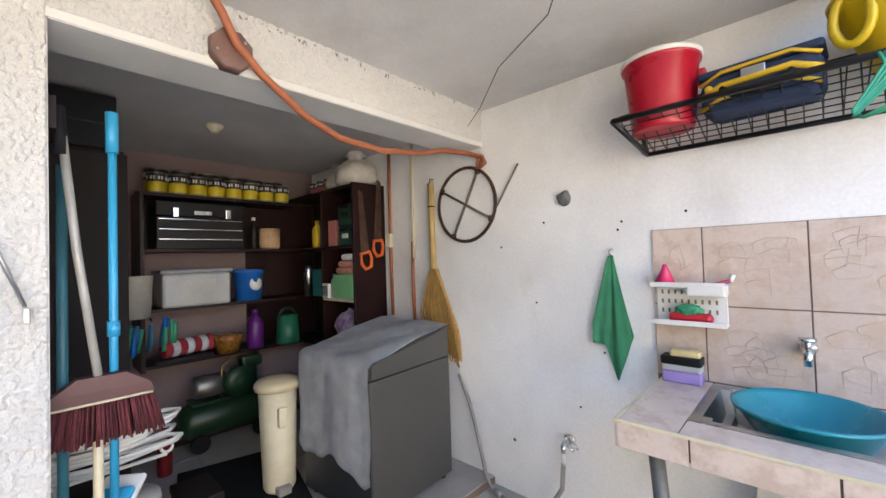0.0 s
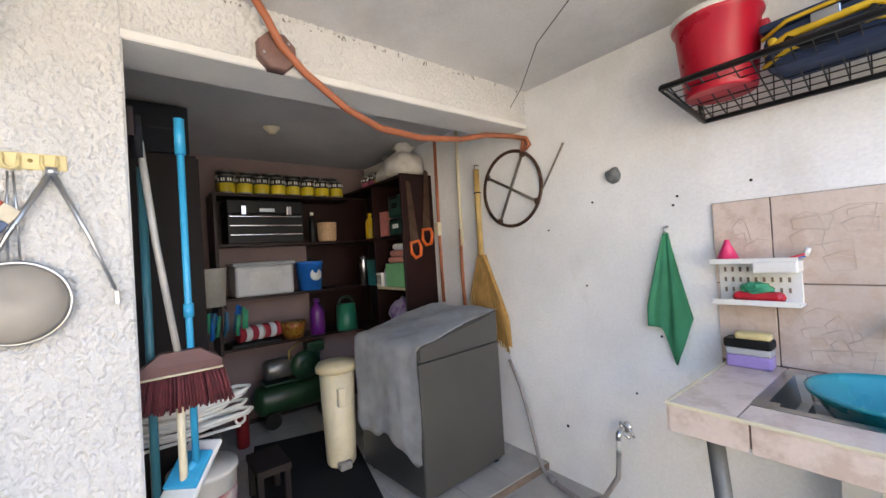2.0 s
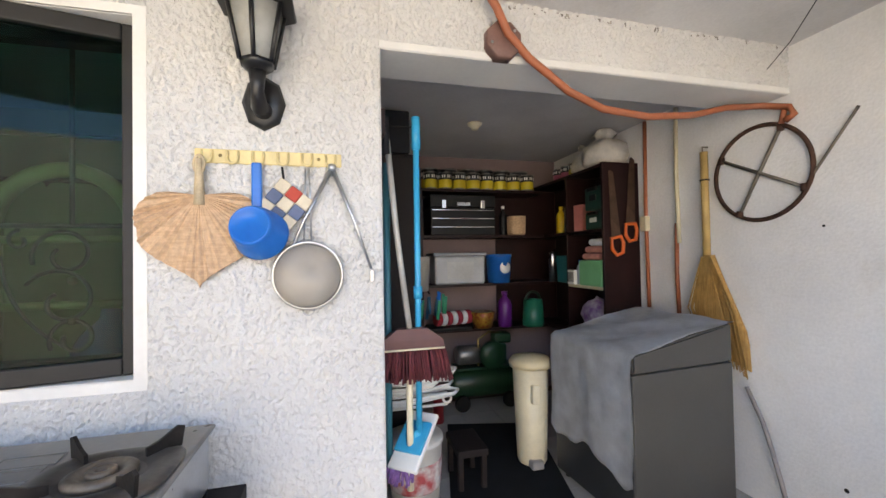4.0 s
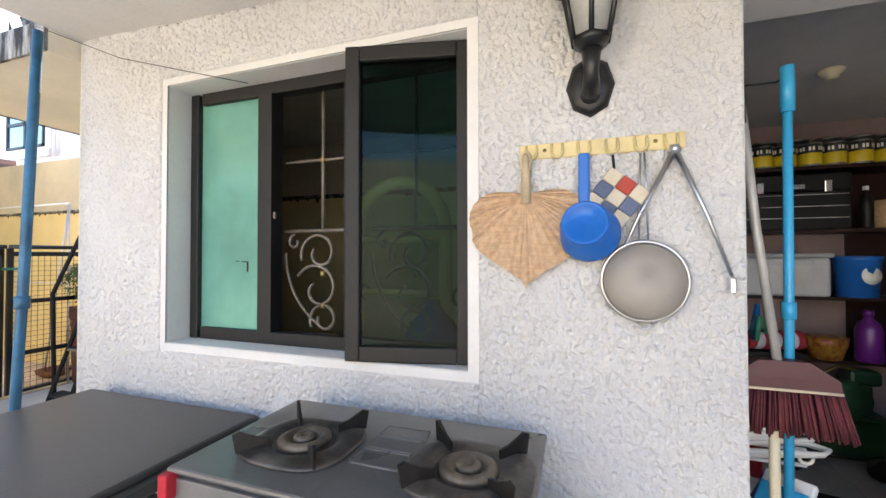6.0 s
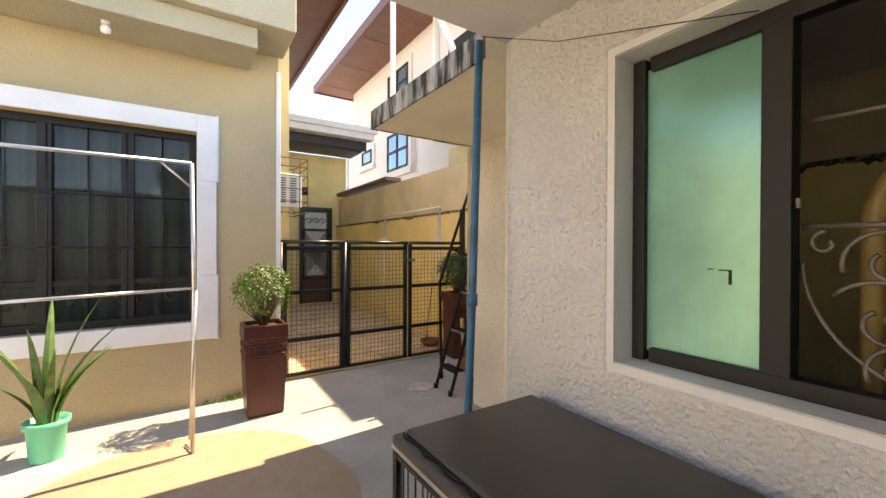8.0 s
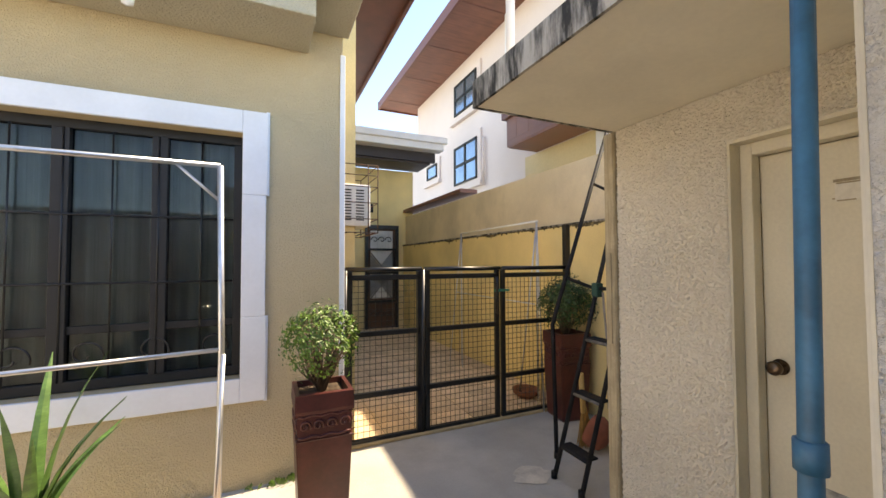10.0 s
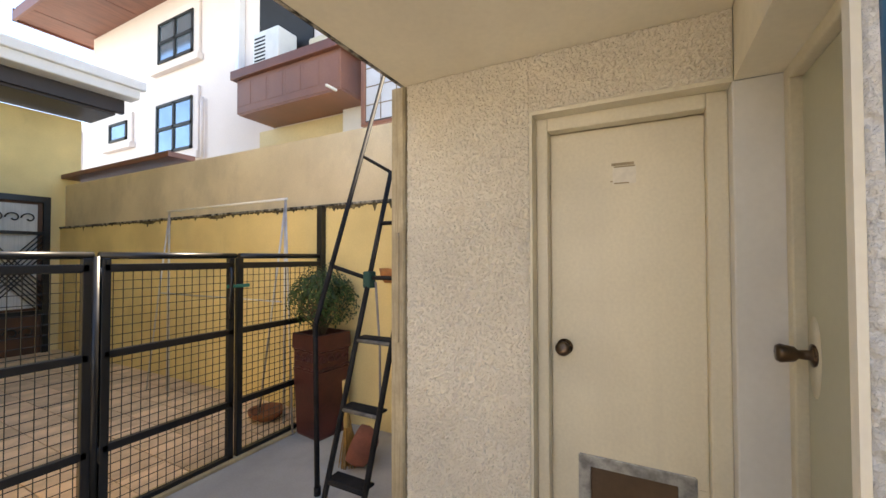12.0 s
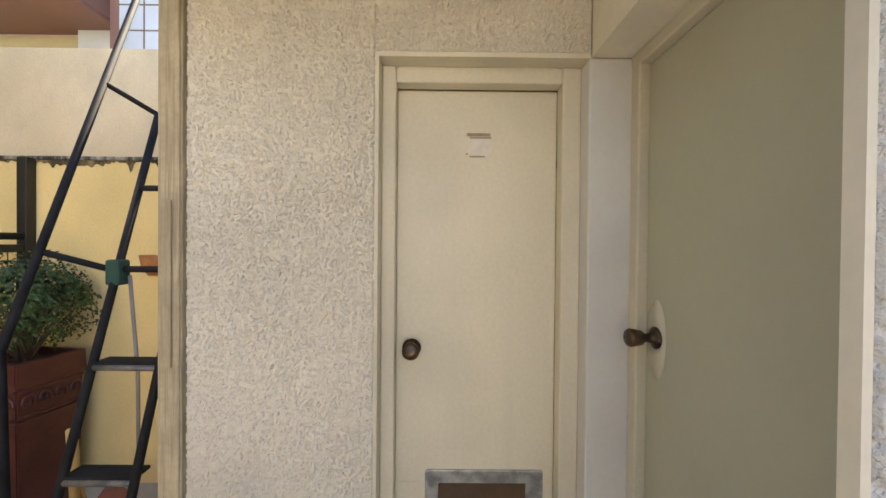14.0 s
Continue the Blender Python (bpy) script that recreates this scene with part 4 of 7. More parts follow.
def planter(name, at, turn, leafmat, seed, r=0.235, count=5200, twigs=26, tall=1.0):
    """A tapered maroon pot with a carved wave band, and a clipped bush in it."""
    pot = thing(name, at, turn, "tall square maroon planter with a carved wave band", "planter", "maroon planters")
    pot.scale = (1, 1, tall)
    bm = bmesh.new()
    lv = [(0.135, 0), (0.145, 0.02), (0.165, 0.50), (0.168, 0.505)]
    lv += [(0.160, 0.51), (0.162, 0.655), (0.172, 0.66), (0.175, 0.68), (0.172, 0.775), (0.145, 0.778), (0.14, 0.73), (0.0, 0.73)]
    rings = [[bm.verts.new((sx * h, sy * h, z)) for sx, sy in ((1, 1), (-1, 1), (-1, -1), (1, -1))] for h, z in lv[:-1]]
    for a, b in zip(rings, rings[1:]):
        for k in range(4):
            bm.faces.new((a[k], a[(k + 1) % 4], b[(k + 1) % 4], b[k]))
    bm.faces.new(rings[0][::-1])
    bm.faces.new(rings[-1])
    bmesh.ops.bevel(bm, geom=[e for e in bm.edges if abs(e.verts[0].co.z - e.verts[1].co.z) > 0.03], offset=0.006, segments=2, affect="EDGES")
    part("pot", bm, MAROON, pot)
    for k in range(4):
        q = pose(0, 0, 0, 0, 0, 90 * k)
        bm = bmesh.new()
        for i in range(4):
            cx = -0.115 + i * 0.077
            rod(bm, [q @ Vector(p) for p in arc((cx, 0.164, 0.59), 0.034, 210, -230, 18, (1, 0, 0), (0, 0, 1), 0.008)], 0.008, 6)
        for z in (0.525, 0.648):
            rod(bm, [q @ Vector((-0.155 + 0.31 * i / 12, 0.163, z + 0.006 * math.sin(i * 1.6))) for i in range(13)], 0.008, 6)
        part("carved_band", bm, MAROON, pot)
    boxpart("soil", (-0.138, 0.138, -0.138, 0.138, 0.70, 0.742), SOIL, pot, "", 0)
    bush = thing("clipped_bush", (at[0], at[1], at[2] + 0.742 * tall), turn, "round clipped small-leaved bush with bare twigs below", "bush", "clipped bushes")
    rnd = random.Random(seed)
    bm = bmesh.new()
    tips = []
    for i in range(twigs):
        a, e = rnd.uniform(0, math.tau), rnd.uniform(-0.35, 1.4)
        d = Vector((math.cos(a) * math.cos(e), math.sin(a) * math.cos(e), math.sin(e)))
        end = Vector((0, 0, 0.30)) + d * r * rnd.uniform(0.75, 0.98)
        mid = end * 0.45 + Vector((rnd.uniform(-0.04, 0.04), rnd.uniform(-0.04, 0.04), 0.02))
        rod(bm, [(rnd.uniform(-0.02, 0.02), rnd.uniform(-0.02, 0.02), 0), mid, end], [0.008, 0.005, 0.002], 5)
        tips += [end, end * 0.8 + mid * 0.2]
    tagged(part("branchwork", bm, BARK, bush), kind="stuff")
    verts, faces = [], []
    for i in range(count):
        a, e = rnd.uniform(0, math.tau), math.asin(rnd.uniform(-0.75, 1))
        lump = 1 + 0.16 * math.sin(3 * a + seed) * math.cos(2.3 * e) + 0.10 * math.sin(7 * a + 4 * e)
        if e < 0.0 and rnd.random() < 0.55 + 0.3 * math.sin(2 * a + seed):
            continue
        d = Vector((math.cos(a) * math.cos(e), math.sin(a) * math.cos(e), math.sin(e)))
        c = Vector((0, 0, 0.30)) + d * r * lump * rnd.uniform(0.80, 1.06)
        u = (d.orthogonal() + 0.8 * Vector((rnd.uniform(-1, 1), rnd.uniform(-1, 1), rnd.uniform(-1, 1)))).normalized()
        w = u.cross(d + 0.5 * Vector((rnd.uniform(-1, 1), rnd.uniform(-1, 1), rnd.uniform(-1, 1)))).normalized()
        s = rnd.uniform(0.010, 0.018)
        b = len(verts)
        verts += [c - u * s, c + w * s * 0.55 + d * 0.003, c + u * s, c - w * s * 0.55 + d * 0.003]
        faces.append((b, b + 1, b + 2, b + 3))
    me = bpy.data.meshes.new("leaves")
    me.from_pydata(verts, [], faces)
    me.materials.append(leafmat)
    ob = new("leaves", me)
    ob.parent = bush
    tagged(ob, kind="stuff")


planter("planter", (-0.775, -5.005, 0), 0, LEAF, 3, 0.235, 2900, 60)
planter("planter", (-3.25, -5.52, 0), -8, DARK_LEAF, 8, 0.26, 5200, 40, 1.10)

ladder = thing("step_ladder", (0, 0, 0), 0, "dark steel pipe step ladder leaning by the wall end", "ladder")
DARK_PIPE = mat("dark_grey_pipe", (0.022, 0.022, 0.025), 0.72, 0.0, 0.25, 9, 80, 0.2, spec=0.15)
A0, A1, A2 = Vector((-2.57, -4.88, 0)), Vector((-2.545, -4.88, 1.065)), Vector((-3.265, -4.88, 2.95))
B0, B1 = Vector((-2.36, -4.66, 0)), Vector((-3.05, -4.66, 2.106))
C0 = Vector((-2.36, -4.39, 0))
rodpart("hand_rail", [A0, A1, A1.lerp(A2, 0.1), A2], 0.017, DARK_PIPE, ladder, "", 10)
rodpart("side_rail", [B0, B1], 0.017, DARK_PIPE, ladder, "", 10)
rodpart("side_rail", [C0, C0 + (B1 - B0) * 0.99], 0.017, DARK_PIPE, ladder, "", 10)
rodpart("brace", [(-2.995, -4.88, 2.24), B1], 0.012, DARK_PIPE, ladder)
rodpart("brace", [(-2.69, -4.88, 1.435), (-2.80, -4.66, 1.35)], 0.014, DARK_PIPE, ladder)
for k, dark in ((0.10, 0), (0.275, 1), (0.46, 1), (0.645, 0), (0.82, 0)):
    p = B0.lerp(B1, k)
    rodpart("step_bar", [p, p + Vector((0, 0.27, 0))], 0.014, mat("worn_step_steel", (0.20, 0.19, 0.18), 0.6, 0.3, 0.3, 14, 80, 0.2) if k == 0.275 else bpy.data.materials["worn_step_steel"] if dark else DARK_PIPE, ladder)
    if k < 0.55:
        boxpart("tread", (p.x - 0.085, p.x + 0.005, p.y, p.y + 0.27, p.z + 0.008, p.z + 0.022), DARK_PIPE, ladder, "dark worn metal tread")
rodpart("back_leg", [(-3.0, -4.38, 0), (-2.86, -4.40, 1.55)], 0.013, DARK_PIPE, ladder)
rodpart("stay", [(-2.82, -4.62, 1.33), (-2.84, -4.60, 0.9), (-2.82, -4.58, 0.45)], 0.008, GREY_HOSE, ladder, "worn cloth stay")
boxpart("tie", (-2.84, -2.77, -4.69, -4.63, 1.29, 1.40), mat("dark_green_rag", (0.02, 0.07, 0.06), 0.9), ladder, "dark green rag tied round the rail", 0.01)
for x, y in ((-2.57, -4.88), (-2.36, -4.66), (-2.36, -4.39)):
    rodpart("foot", [(x, y, 0.0), (x, y, 0.05)], 0.022, BLACK, ladder)

broom = thing("stick_broom", (-2.95, -4.95, 0), 0, "bundle broom of coconut ribs standing on its tips", "broom")
bm = bmesh.new()
rnd = random.Random(5)
for i in range(70):
    a, s = rnd.uniform(0, math.tau), rnd.uniform(0.02, 0.085)
    rod(bm, [(s * math.cos(a), s * math.sin(a), 0.0), (0.3 * s * math.cos(a) + 0.02, 0.3 * s * math.sin(a), 0.28), (0.05, 0.01, 0.52)], 0.0025, 4)
tagged(part("ribs", bm, STRAW, broom), kind="stuff")
rodpart("handle", [(0.03, 0, 0.28), (0.07, 0.02, 0.62)], 0.022, BAMBOO, broom)
clay = thing("broken_pot", (-3.02, -4.78, 0), 20, "broken red clay pot lying on its side", "clay pot")
lathepart("shell", [(0.07, 0), (0.12, 0.03), (0.14, 0.10), (0.13, 0.16), (0.11, 0.16), (0.10, 0.05), (0, 0.04)], mat("red_clay", (0.28, 0.09, 0.055), 0.85, 0, 0.15, 9, 60, 0.4), clay, m=pose(0, 0, 0.10, 70, 0, 0), seg=16)
basket = thing("hanging_basket", (-3.44, -4.95, 1.28), 0, "small orange wall basket with dry leaves", "basket")
lathepart("bowl", [(0.04, 0), (0.07, 0.04), (0.085, 0.12), (0.08, 0.12), (0.0, 0.06)], mat("orange_clay", (0.50, 0.20, 0.07), 0.8, 0, 0.15, 14, 60, 0.3), basket, seg=14)

# drying rack in front of the house window
airer = thing("clothes_airer", (0, -4.47, 0), 0, "silver tube clothes airer standing in the sun", "clothes airer")
for name, pts, r in (("top_bar", [(-0.235, 0, 2.03), (1.6, 0, 2.03)], 0.012), ("mid_bar", [(-0.24, 0, 1.16), (1.6, 0, 1.10)], 0.011), ("upright", [(-0.24, 0, 0), (-0.25, 0, 1.16), (-0.235, 0, 2.03)], 0.014),
                     ("upright", [(1.6, 0, 0), (1.6, 0, 2.03)], 0.014), ("upright", [(-0.225, 0.03, 0.12), (-0.26, 0.015, 1.14)], 0.010), ("stay", [(-0.05, 0, 2.03), (-0.235, 0, 1.86)], 0.007),
                     ("foot_bar", [(-0.24, 0, 0.012), (-0.20, -0.14, 0.012)], 0.011), ("foot_bar", [(1.6, 0, 0.012), (1.6, -0.4, 0.012)], 0.011)):
    rodpart(name, pts, r, ALU, airer, "", 10)
pot = thing("potted_snake_plant", (0.595, -4.93, 0), 0, "snake plant in a mint green plastic pot", "potted plant")
lathepart("pot", [(0.085, 0), (0.09, 0.01), (0.105, 0.22), (0.122, 0.235), (0.124, 0.27), (0.112, 0.272), (0.105, 0.24), (0.0, 0.24)], MINT, pot, "mint green plastic pot", 28)
rnd = random.Random(11)
for i in range(13):
    a = rnd.uniform(0, math.tau)
    lean, h, wd = rnd.uniform(0.08, 0.46), rnd.uniform(0.40, 0.95), rnd.uniform(0.028, 0.042)
    bm = bmesh.new()
    rows = []
    for k in range(7):
        t = k / 6
        c = Vector((0.04 * math.cos(a) + lean * t * t * math.cos(a), 0.04 * math.sin(a) + lean * t * t * math.sin(a), 0.22 + h * t))
        w = wd * math.sin(math.pi * (0.25 + 0.75 * t)) ** 0.7 if k < 6 else 0.002
        side = Vector((-math.sin(a + 0.6 * t), math.cos(a + 0.6 * t), 0))
        nrm = Vector((math.cos(a), math.sin(a), 0))
        rows.append([bm.verts.new(c - side * w), bm.verts.new(c - nrm * w * 0.35), bm.verts.new(c + side * w), bm.verts.new(c + nrm * 0.003)])
    for p, q in zip(rows, rows[1:]):
        for k in range(4):
            bm.faces.new((p[k], p[(k + 1) % 4], q[(k + 1) % 4], q[k]))
    bm.faces.new(rows[0])
    part("leaf", bm, SNAKE, pot)

# window of the yellow house
HY = -5.45
win = thing("window_2", (0, 0, 0), 0, "large dark window with grille bars and white stepped surround", "window", kind="structure")
for s in ((-0.435, -0.28, HY, HY + 0.03, 1.19, 2.05), (-0.445, -0.28, HY, HY + 0.03, 2.05, 2.65), (-0.445, -0.28, HY, HY + 0.03, 0.60, 1.19), (-0.28, 2.1, HY, HY + 0.03, 2.49, 2.65), (-0.28, 2.1, HY, HY + 0.03, 0.60, 0.765), (2.1, 2.26, HY, HY + 0.03, 0.60, 2.65)):
    boxpart("surround", s, TRIM_WHITE, win, "white painted surround", 0.006)
boxpart("outer_lip", (-0.455, -0.43, HY, HY + 0.018, 2.05, 2.66), TRIM_WHITE, win, "", 0.003)
boxpart("outer_lip", (-0.455, -0.43, HY, HY + 0.018, 0.59, 1.19), TRIM_WHITE, win, "", 0.003)
for s in ((-0.28, 2.1, HY - 0.17, HY - 0.11, 2.43, 2.49), (-0.28, 2.1, HY - 0.17, HY - 0.11, 0.765, 0.83), (-0.28, -0.22, HY - 0.17, HY - 0.11, 0.83, 2.43), (0.18, 0.27, HY - 0.17, HY - 0.10, 0.83, 2.43), (0.70, 0.79, HY - 0.17, HY - 0.10, 0.83, 2.43), (1.3, 1.39, HY - 0.17, HY - 0.10, 0.83, 2.43), (-0.22, 2.1, HY - 0.16, HY - 0.12, 1.12, 1.17)):
    boxpart("window_frame", s, DARK_FRAME, win, "", 0.004)
for z in (1.44, 1.88):
    rodpart("grille_bar", [(-0.22, HY - 0.10, z), (2.1, HY - 0.10, z)], 0.008, BLACK_STEEL, win)
for i in range(9):
    x = -0.02 + i * 0.25
    rodpart("grille_bar", [(x, HY - 0.10, 0.83), (x, HY - 0.10, 2.43)], 0.006, BLACK_STEEL, win)
for i in range(6):
    x = -0.1 + i * 0.35
    rodpart("scroll", arc((x, HY - 0.10, 0.99), 0.10, 200, -160, 22, (1, 0, 0), (0, 0, 1), 0.02), 0.006, BLACK_STEEL, win)
for i in range(3):
    g = boxpart("pane", ((-0.22, 0.18, HY - 0.145, HY - 0.139, 0.83, 2.43), (0.27, 0.70, HY - 0.145, HY - 0.139, 0.83, 2.43), (0.79, 2.1, HY - 0.145, HY - 0.139, 0.83, 2.43))[i], glass("house_window_glass", (0.72, 0.77, 0.77)) if i == 0 else bpy.data.materials["house_window_glass"], win, "", 0)
    g.visible_shadow = False
bm = bmesh.new()
vs = [[bm.verts.new((-0.28 + 2.4 * i / 160, HY - 0.235 + 0.03 * math.sin(i * 0.75) + 0.012 * math.sin(i * 0.31), z)) for i in range(161)] for z in (0.7, 2.5)]
for i in range(160):
    bm.faces.new((vs[0][i], vs[0][i + 1], vs[1][i + 1], vs[1][i])).smooth = True
bmesh.ops.solidify(bm, geom=bm.faces[:], thickness=0.004)
cur = link("curtain", bm, CURTAIN)
tagged(cur, "grey pleated curtain hanging behind the window", "curtain")
block("wall_house_inside", [(-0.9, 5.4, -6.6, -6.5, 0, 3.4), (-0.975, 5.4, -6.6, -5.7, 3.3, 3.4), (-0.975, -0.9, -5.79, -5.7, 0, 3.4)], PINK_PAINT_DIMMED, "dim inside wall behind the window", "wall")
block("trim_house_corner", [(-0.995, -0.955, HY - 0.01, HY + 0.012, 0, 3.2)], TRIM_WHITE, "pale painted corner strip with roughcast edge", "trim", 0.004)
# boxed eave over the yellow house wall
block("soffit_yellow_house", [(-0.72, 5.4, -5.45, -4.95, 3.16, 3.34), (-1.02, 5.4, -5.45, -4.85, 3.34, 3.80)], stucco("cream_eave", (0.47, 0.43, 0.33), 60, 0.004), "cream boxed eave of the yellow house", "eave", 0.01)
bulb = thing("eave_lamp", (0.31, -5.12, 3.16), 0, "small white bulb holder under the eave", "lamp")
lathepart("holder", [(0.03, 0), (0.028, -0.03), (0, -0.03)], WHITE_PL, bulb, seg=12)
lathepart("bulb", [(0.02, -0.03), (0.035, -0.06), (0.03, -0.09), (0.0, -0.10)], LAMP_BULB, bulb, seg=12)

# paving beyond the gate and stains in the yard
rnd = random.Random(4)
pave = thing("paving_beyond_gate", (0, 0, 0), 0, "ochre and brown square paving tiles", "paving", kind="structure")
bm = bmesh.new()
box(bm, -0.148, 0.148, -0.148, 0.148, 0.0, 0.012, 0.004)
bmesh.ops.recalc_face_normals(bm, faces=bm.faces)
tile_mesh = bpy.data.meshes.new("tile")
bm.to_mesh(tile_mesh)
bm.free()
tile_mesh.materials.append(PAVER)
for i in range(8):
    for j in range(19):
        ob = new("tile", tile_mesh)
        ob.location = (-1.29 - 0.302 * i, -5.99 - 0.302 * j, 0.001 + rnd.uniform(0, 0.003))
        ob.parent = pave
bm = bmesh.new()
vs = [bm.verts.new((-0.15 + 0.95 * math.cos(a) * (1 + 0.03 * math.sin(5 * a)), -3.75 + 1.02 * math.sin(a), 0.004)) for a in [math.tau * k / 48 for k in range(48)]]
bm.faces.new(vs)
tagged(link("stain_patch", bm, WARM_DISC), "round patch of rusty pebbled concrete in the yard", "ground patch", kind="structure")
bm = bmesh.new()
vs = [bm.verts.new((-2.235 + 0.15 * math.cos(a) * (1 + 0.13 * math.sin(5 * a) + 0.08 * math.sin(9 * a)), -4.755 + 0.12 * math.sin(a) * (1 + 0.1 * math.cos(4 * a)), 0.006)) for a in [math.tau * k / 40 for k in range(40)]]
bm.faces.new(vs)
tagged(link("cement_patch", bm, PALE_PATCH), "pale rough cement patch on the concrete", "ground patch", kind="structure")
bm = bmesh.new()
for i in range(60):
    x, y = -0.62 + rnd.gauss(0, 0.12), -5.42 + abs(rnd.gauss(0, 0.02))
    h = rnd.uniform(0.02, 0.07)
    p = Vector((x, y, 0))
    d = Vector((rnd.uniform(-0.03, 0.03), rnd.uniform(0, 0.03), h))
    s = Vector((0.012, 0.004, 0))
    bm.faces.new([bm.verts.new(p), bm.verts.new(p + d * 0.6 + s), bm.verts.new(p + d), bm.verts.new(p + d * 0.6 - s)])
tagged(link("weeds", bm, LEAF), "small green weeds along the wall foot", "weeds", kind="stuff")
# mould along the top of the boundary wall
bm = bmesh.new()
top, low = [], []
for i in range(900):
    y = -11.9 + i * 0.0125
    h = 0.012 + 0.05 * max(0, noise.noise((y * 2.1, 0, 0))) + 0.16 * max(0, noise.noise((y * 17, 5, 0))) ** 2 + 0.02 * noise.noise((y * 41, 9, 0))
    top.append(bm.verts.new((-3.4965, y, 1.973)))
    low.append(bm.verts.new((-3.4965, y, 1.973 - max(0.008, h))))
for i in range(899):
    bm.faces.new((top[i], top[i + 1], low[i + 1], low[i]))
tagged(link("mould_stain", bm, stained("wall_top_mould", (0.30, 0.24, 0.13), (0.035, 0.03, 0.022), 0.35, 0.55, (9, 9, 2), 0.95, 0.5, 0.003, 0.9)), "black mould streaks under the wall top", "stain", kind="structure")
block("wall_cap", [(-3.58, -3.485, -12, -0.4, 1.972, 1.995)], MOULD, "mouldy ledge along the boundary wall", "ledge", 0.006)
block("trim_upper_cap", [(-3.84, -3.50, -12, -8.4, 2.78, 2.85)], ROOF_BROWN, "dark brown capping of the upper wall", "trim", 0.006)

# second airer beyond the gate
airer = thing("clothes_airer", (-3.2, -6.9, 0), 0, "white tube clothes airer beyond the gate", "clothes airer")
rodpart("top_bar", [(0, -0.9, 2.01), (0, 1.0, 2.02)], 0.012, WHITE_PL, airer)
for y in (-0.88, 0.98):
    rodpart("upright", [(0, y, 0), (0, y, 2.02)], 0.012, ALU, airer)
    rodpart("leg", [(0.1, y - 0.22, 0), (0, y, 1.98)], 0.009, ALU, airer)
    rodpart("leg", [(0.1, y + 0.22, 0), (0, y, 1.98)], 0.009, ALU, airer)
rodpart("mid_bar", [(0.05, -0.95, 1.1), (0.05, 1.0, 1.1)], 0.007, ALU, airer)
bowl = thing("clay_dish", (-3.2, -6.15, 0.012), 0, "low brown clay dish on the paving", "dish")
lathepart("dish", [(0.09, 0), (0.15, 0.05), (0.16, 0.09), (0.14, 0.09), (0.12, 0.04), (0, 0.03)], mat("brown_clay", (0.26, 0.10, 0.05), 0.8, 0, 0.15, 9, 60, 0.3), bowl, seg=20)

# window air conditioner in a cage
ac = thing("air_conditioner", (-0.985, -5.77, 1.885), 0, "white window air conditioner in a rusty wire cage", "air conditioner")
boxpart("body", (-0.295, 0.0, -0.45, 0, 0, 0.37), WHITE_PL, ac, "", 0.012)
for i in range(11):
    for x0, x1 in ((-0.275, -0.245), (-0.235, -0.165), (-0.125, -0.035)):
        boxpart("louvre", (x0, x1, 0.0, 0.004, 0.05 + i * 0.026, 0.06 + i * 0.026), DARK_SHADE if x0 != -0.275 else WHITE_PL, ac, "", 0)
for z in (-0.06, 0.06, 0.20, 0.34, 0.44, 0.53):
    rodpart("cage_wire", [(0, 0.06, z), (-0.345, 0.06, z), (-0.345, -0.62, z), (-0.17, -0.62, z)], 0.0045, RUST, ac, "", 5)
for i in range(5):
    rodpart("cage_wire", [(-0.08 * i, 0.06, -0.06), (-0.08 * i, -0.62, -0.06)], 0.0045, RUST, ac, "", 5)
for x, y in ((-0.345, 0.06), (-0.345, -0.62), (-0.26, 0.06)):
    rodpart("cage_wire", [(x, y, -0.06), (x, y, 0.53)], 0.005, RUST, ac, "", 5)
block("pipe_downpipe", [(-1.16, -1.13, -6.05, -6.0, 0, 2.2)], BLACK_STEEL, "dark pipe down the yellow wall", "pipe", 0.006)

# far house
block("eave_side_house", [(-2.4, -0.95, -12.2, -5.6, 5.62, 5.72), (-2.46, -2.4, -12.2, -5.6, 5.55, 5.85)], ROOF_BROWN, "dark brown eave of the yellow house", "eave")
far = thing("far_house_front", (0, -11.5, 0), 0, "far cream house front with gutter and iron screen door", "house", kind="structure")
boxpart("gutter", (-4.15, -1.13, 0.7, 1.0, 4.12, 4.30), TRIM_WHITE, far, "white stepped gutter", 0.02)
boxpart("gutter", (-4.22, -1.13, 0.95, 1.06, 4.27, 4.42), TRIM_WHITE, far, "white stepped gutter", 0.02)
FAR_BOARD = mat("near_black_fascia", (0.035, 0.028, 0.035), 0.6, 0, 0.15, 3, 40, 0.1)
boxpart("fascia", (-4.05, -1.13, 0.62, 0.72, 3.9, 4.14), FAR_BOARD, far, "dark fascia board", 0.004)
boxpart("soffit", (-3.95, -1.13, -0.2, 0.66, 3.86, 3.92), FAR_BOARD, far, "", 0.004)
boxpart("vent", (-2.75, -2.25, 0.0, 0.02, 2.75, 2.95), DARK_SHADE, far, "grey louvred vent", 0)
boxpart("door_leaf", (-3.28, -2.62, -0.02, 0.03, 0.0, 2.42), mat("brown_far_door", (0.10, 0.045, 0.022), 0.6, 0, 0.15, 4, 40, 0.1), far, "brown wooden door", 0)
boxpart("door_window", (-3.22, -2.68, 0.03, 0.035, 0.72, 2.32), CURTAIN, far, "pale glazed panel", 0)
for s in ((-3.36, -3.28, 0.02, 0.08, 0, 2.45), (-2.62, -2.55, 0.02, 0.08, 0, 2.45), (-3.28, -2.62, 0.02, 0.08, 2.36, 2.45), (-3.28, -2.62, 0.02, 0.08, 0.62, 0.68), (-3.28, -2.62, 0.02, 0.08, 1.85, 1.9), (-3.28, -2.62, 0.02, 0.08, 1.3, 1.34)):
    boxpart("screen_frame", s, BLACK_STEEL, far, "", 0)
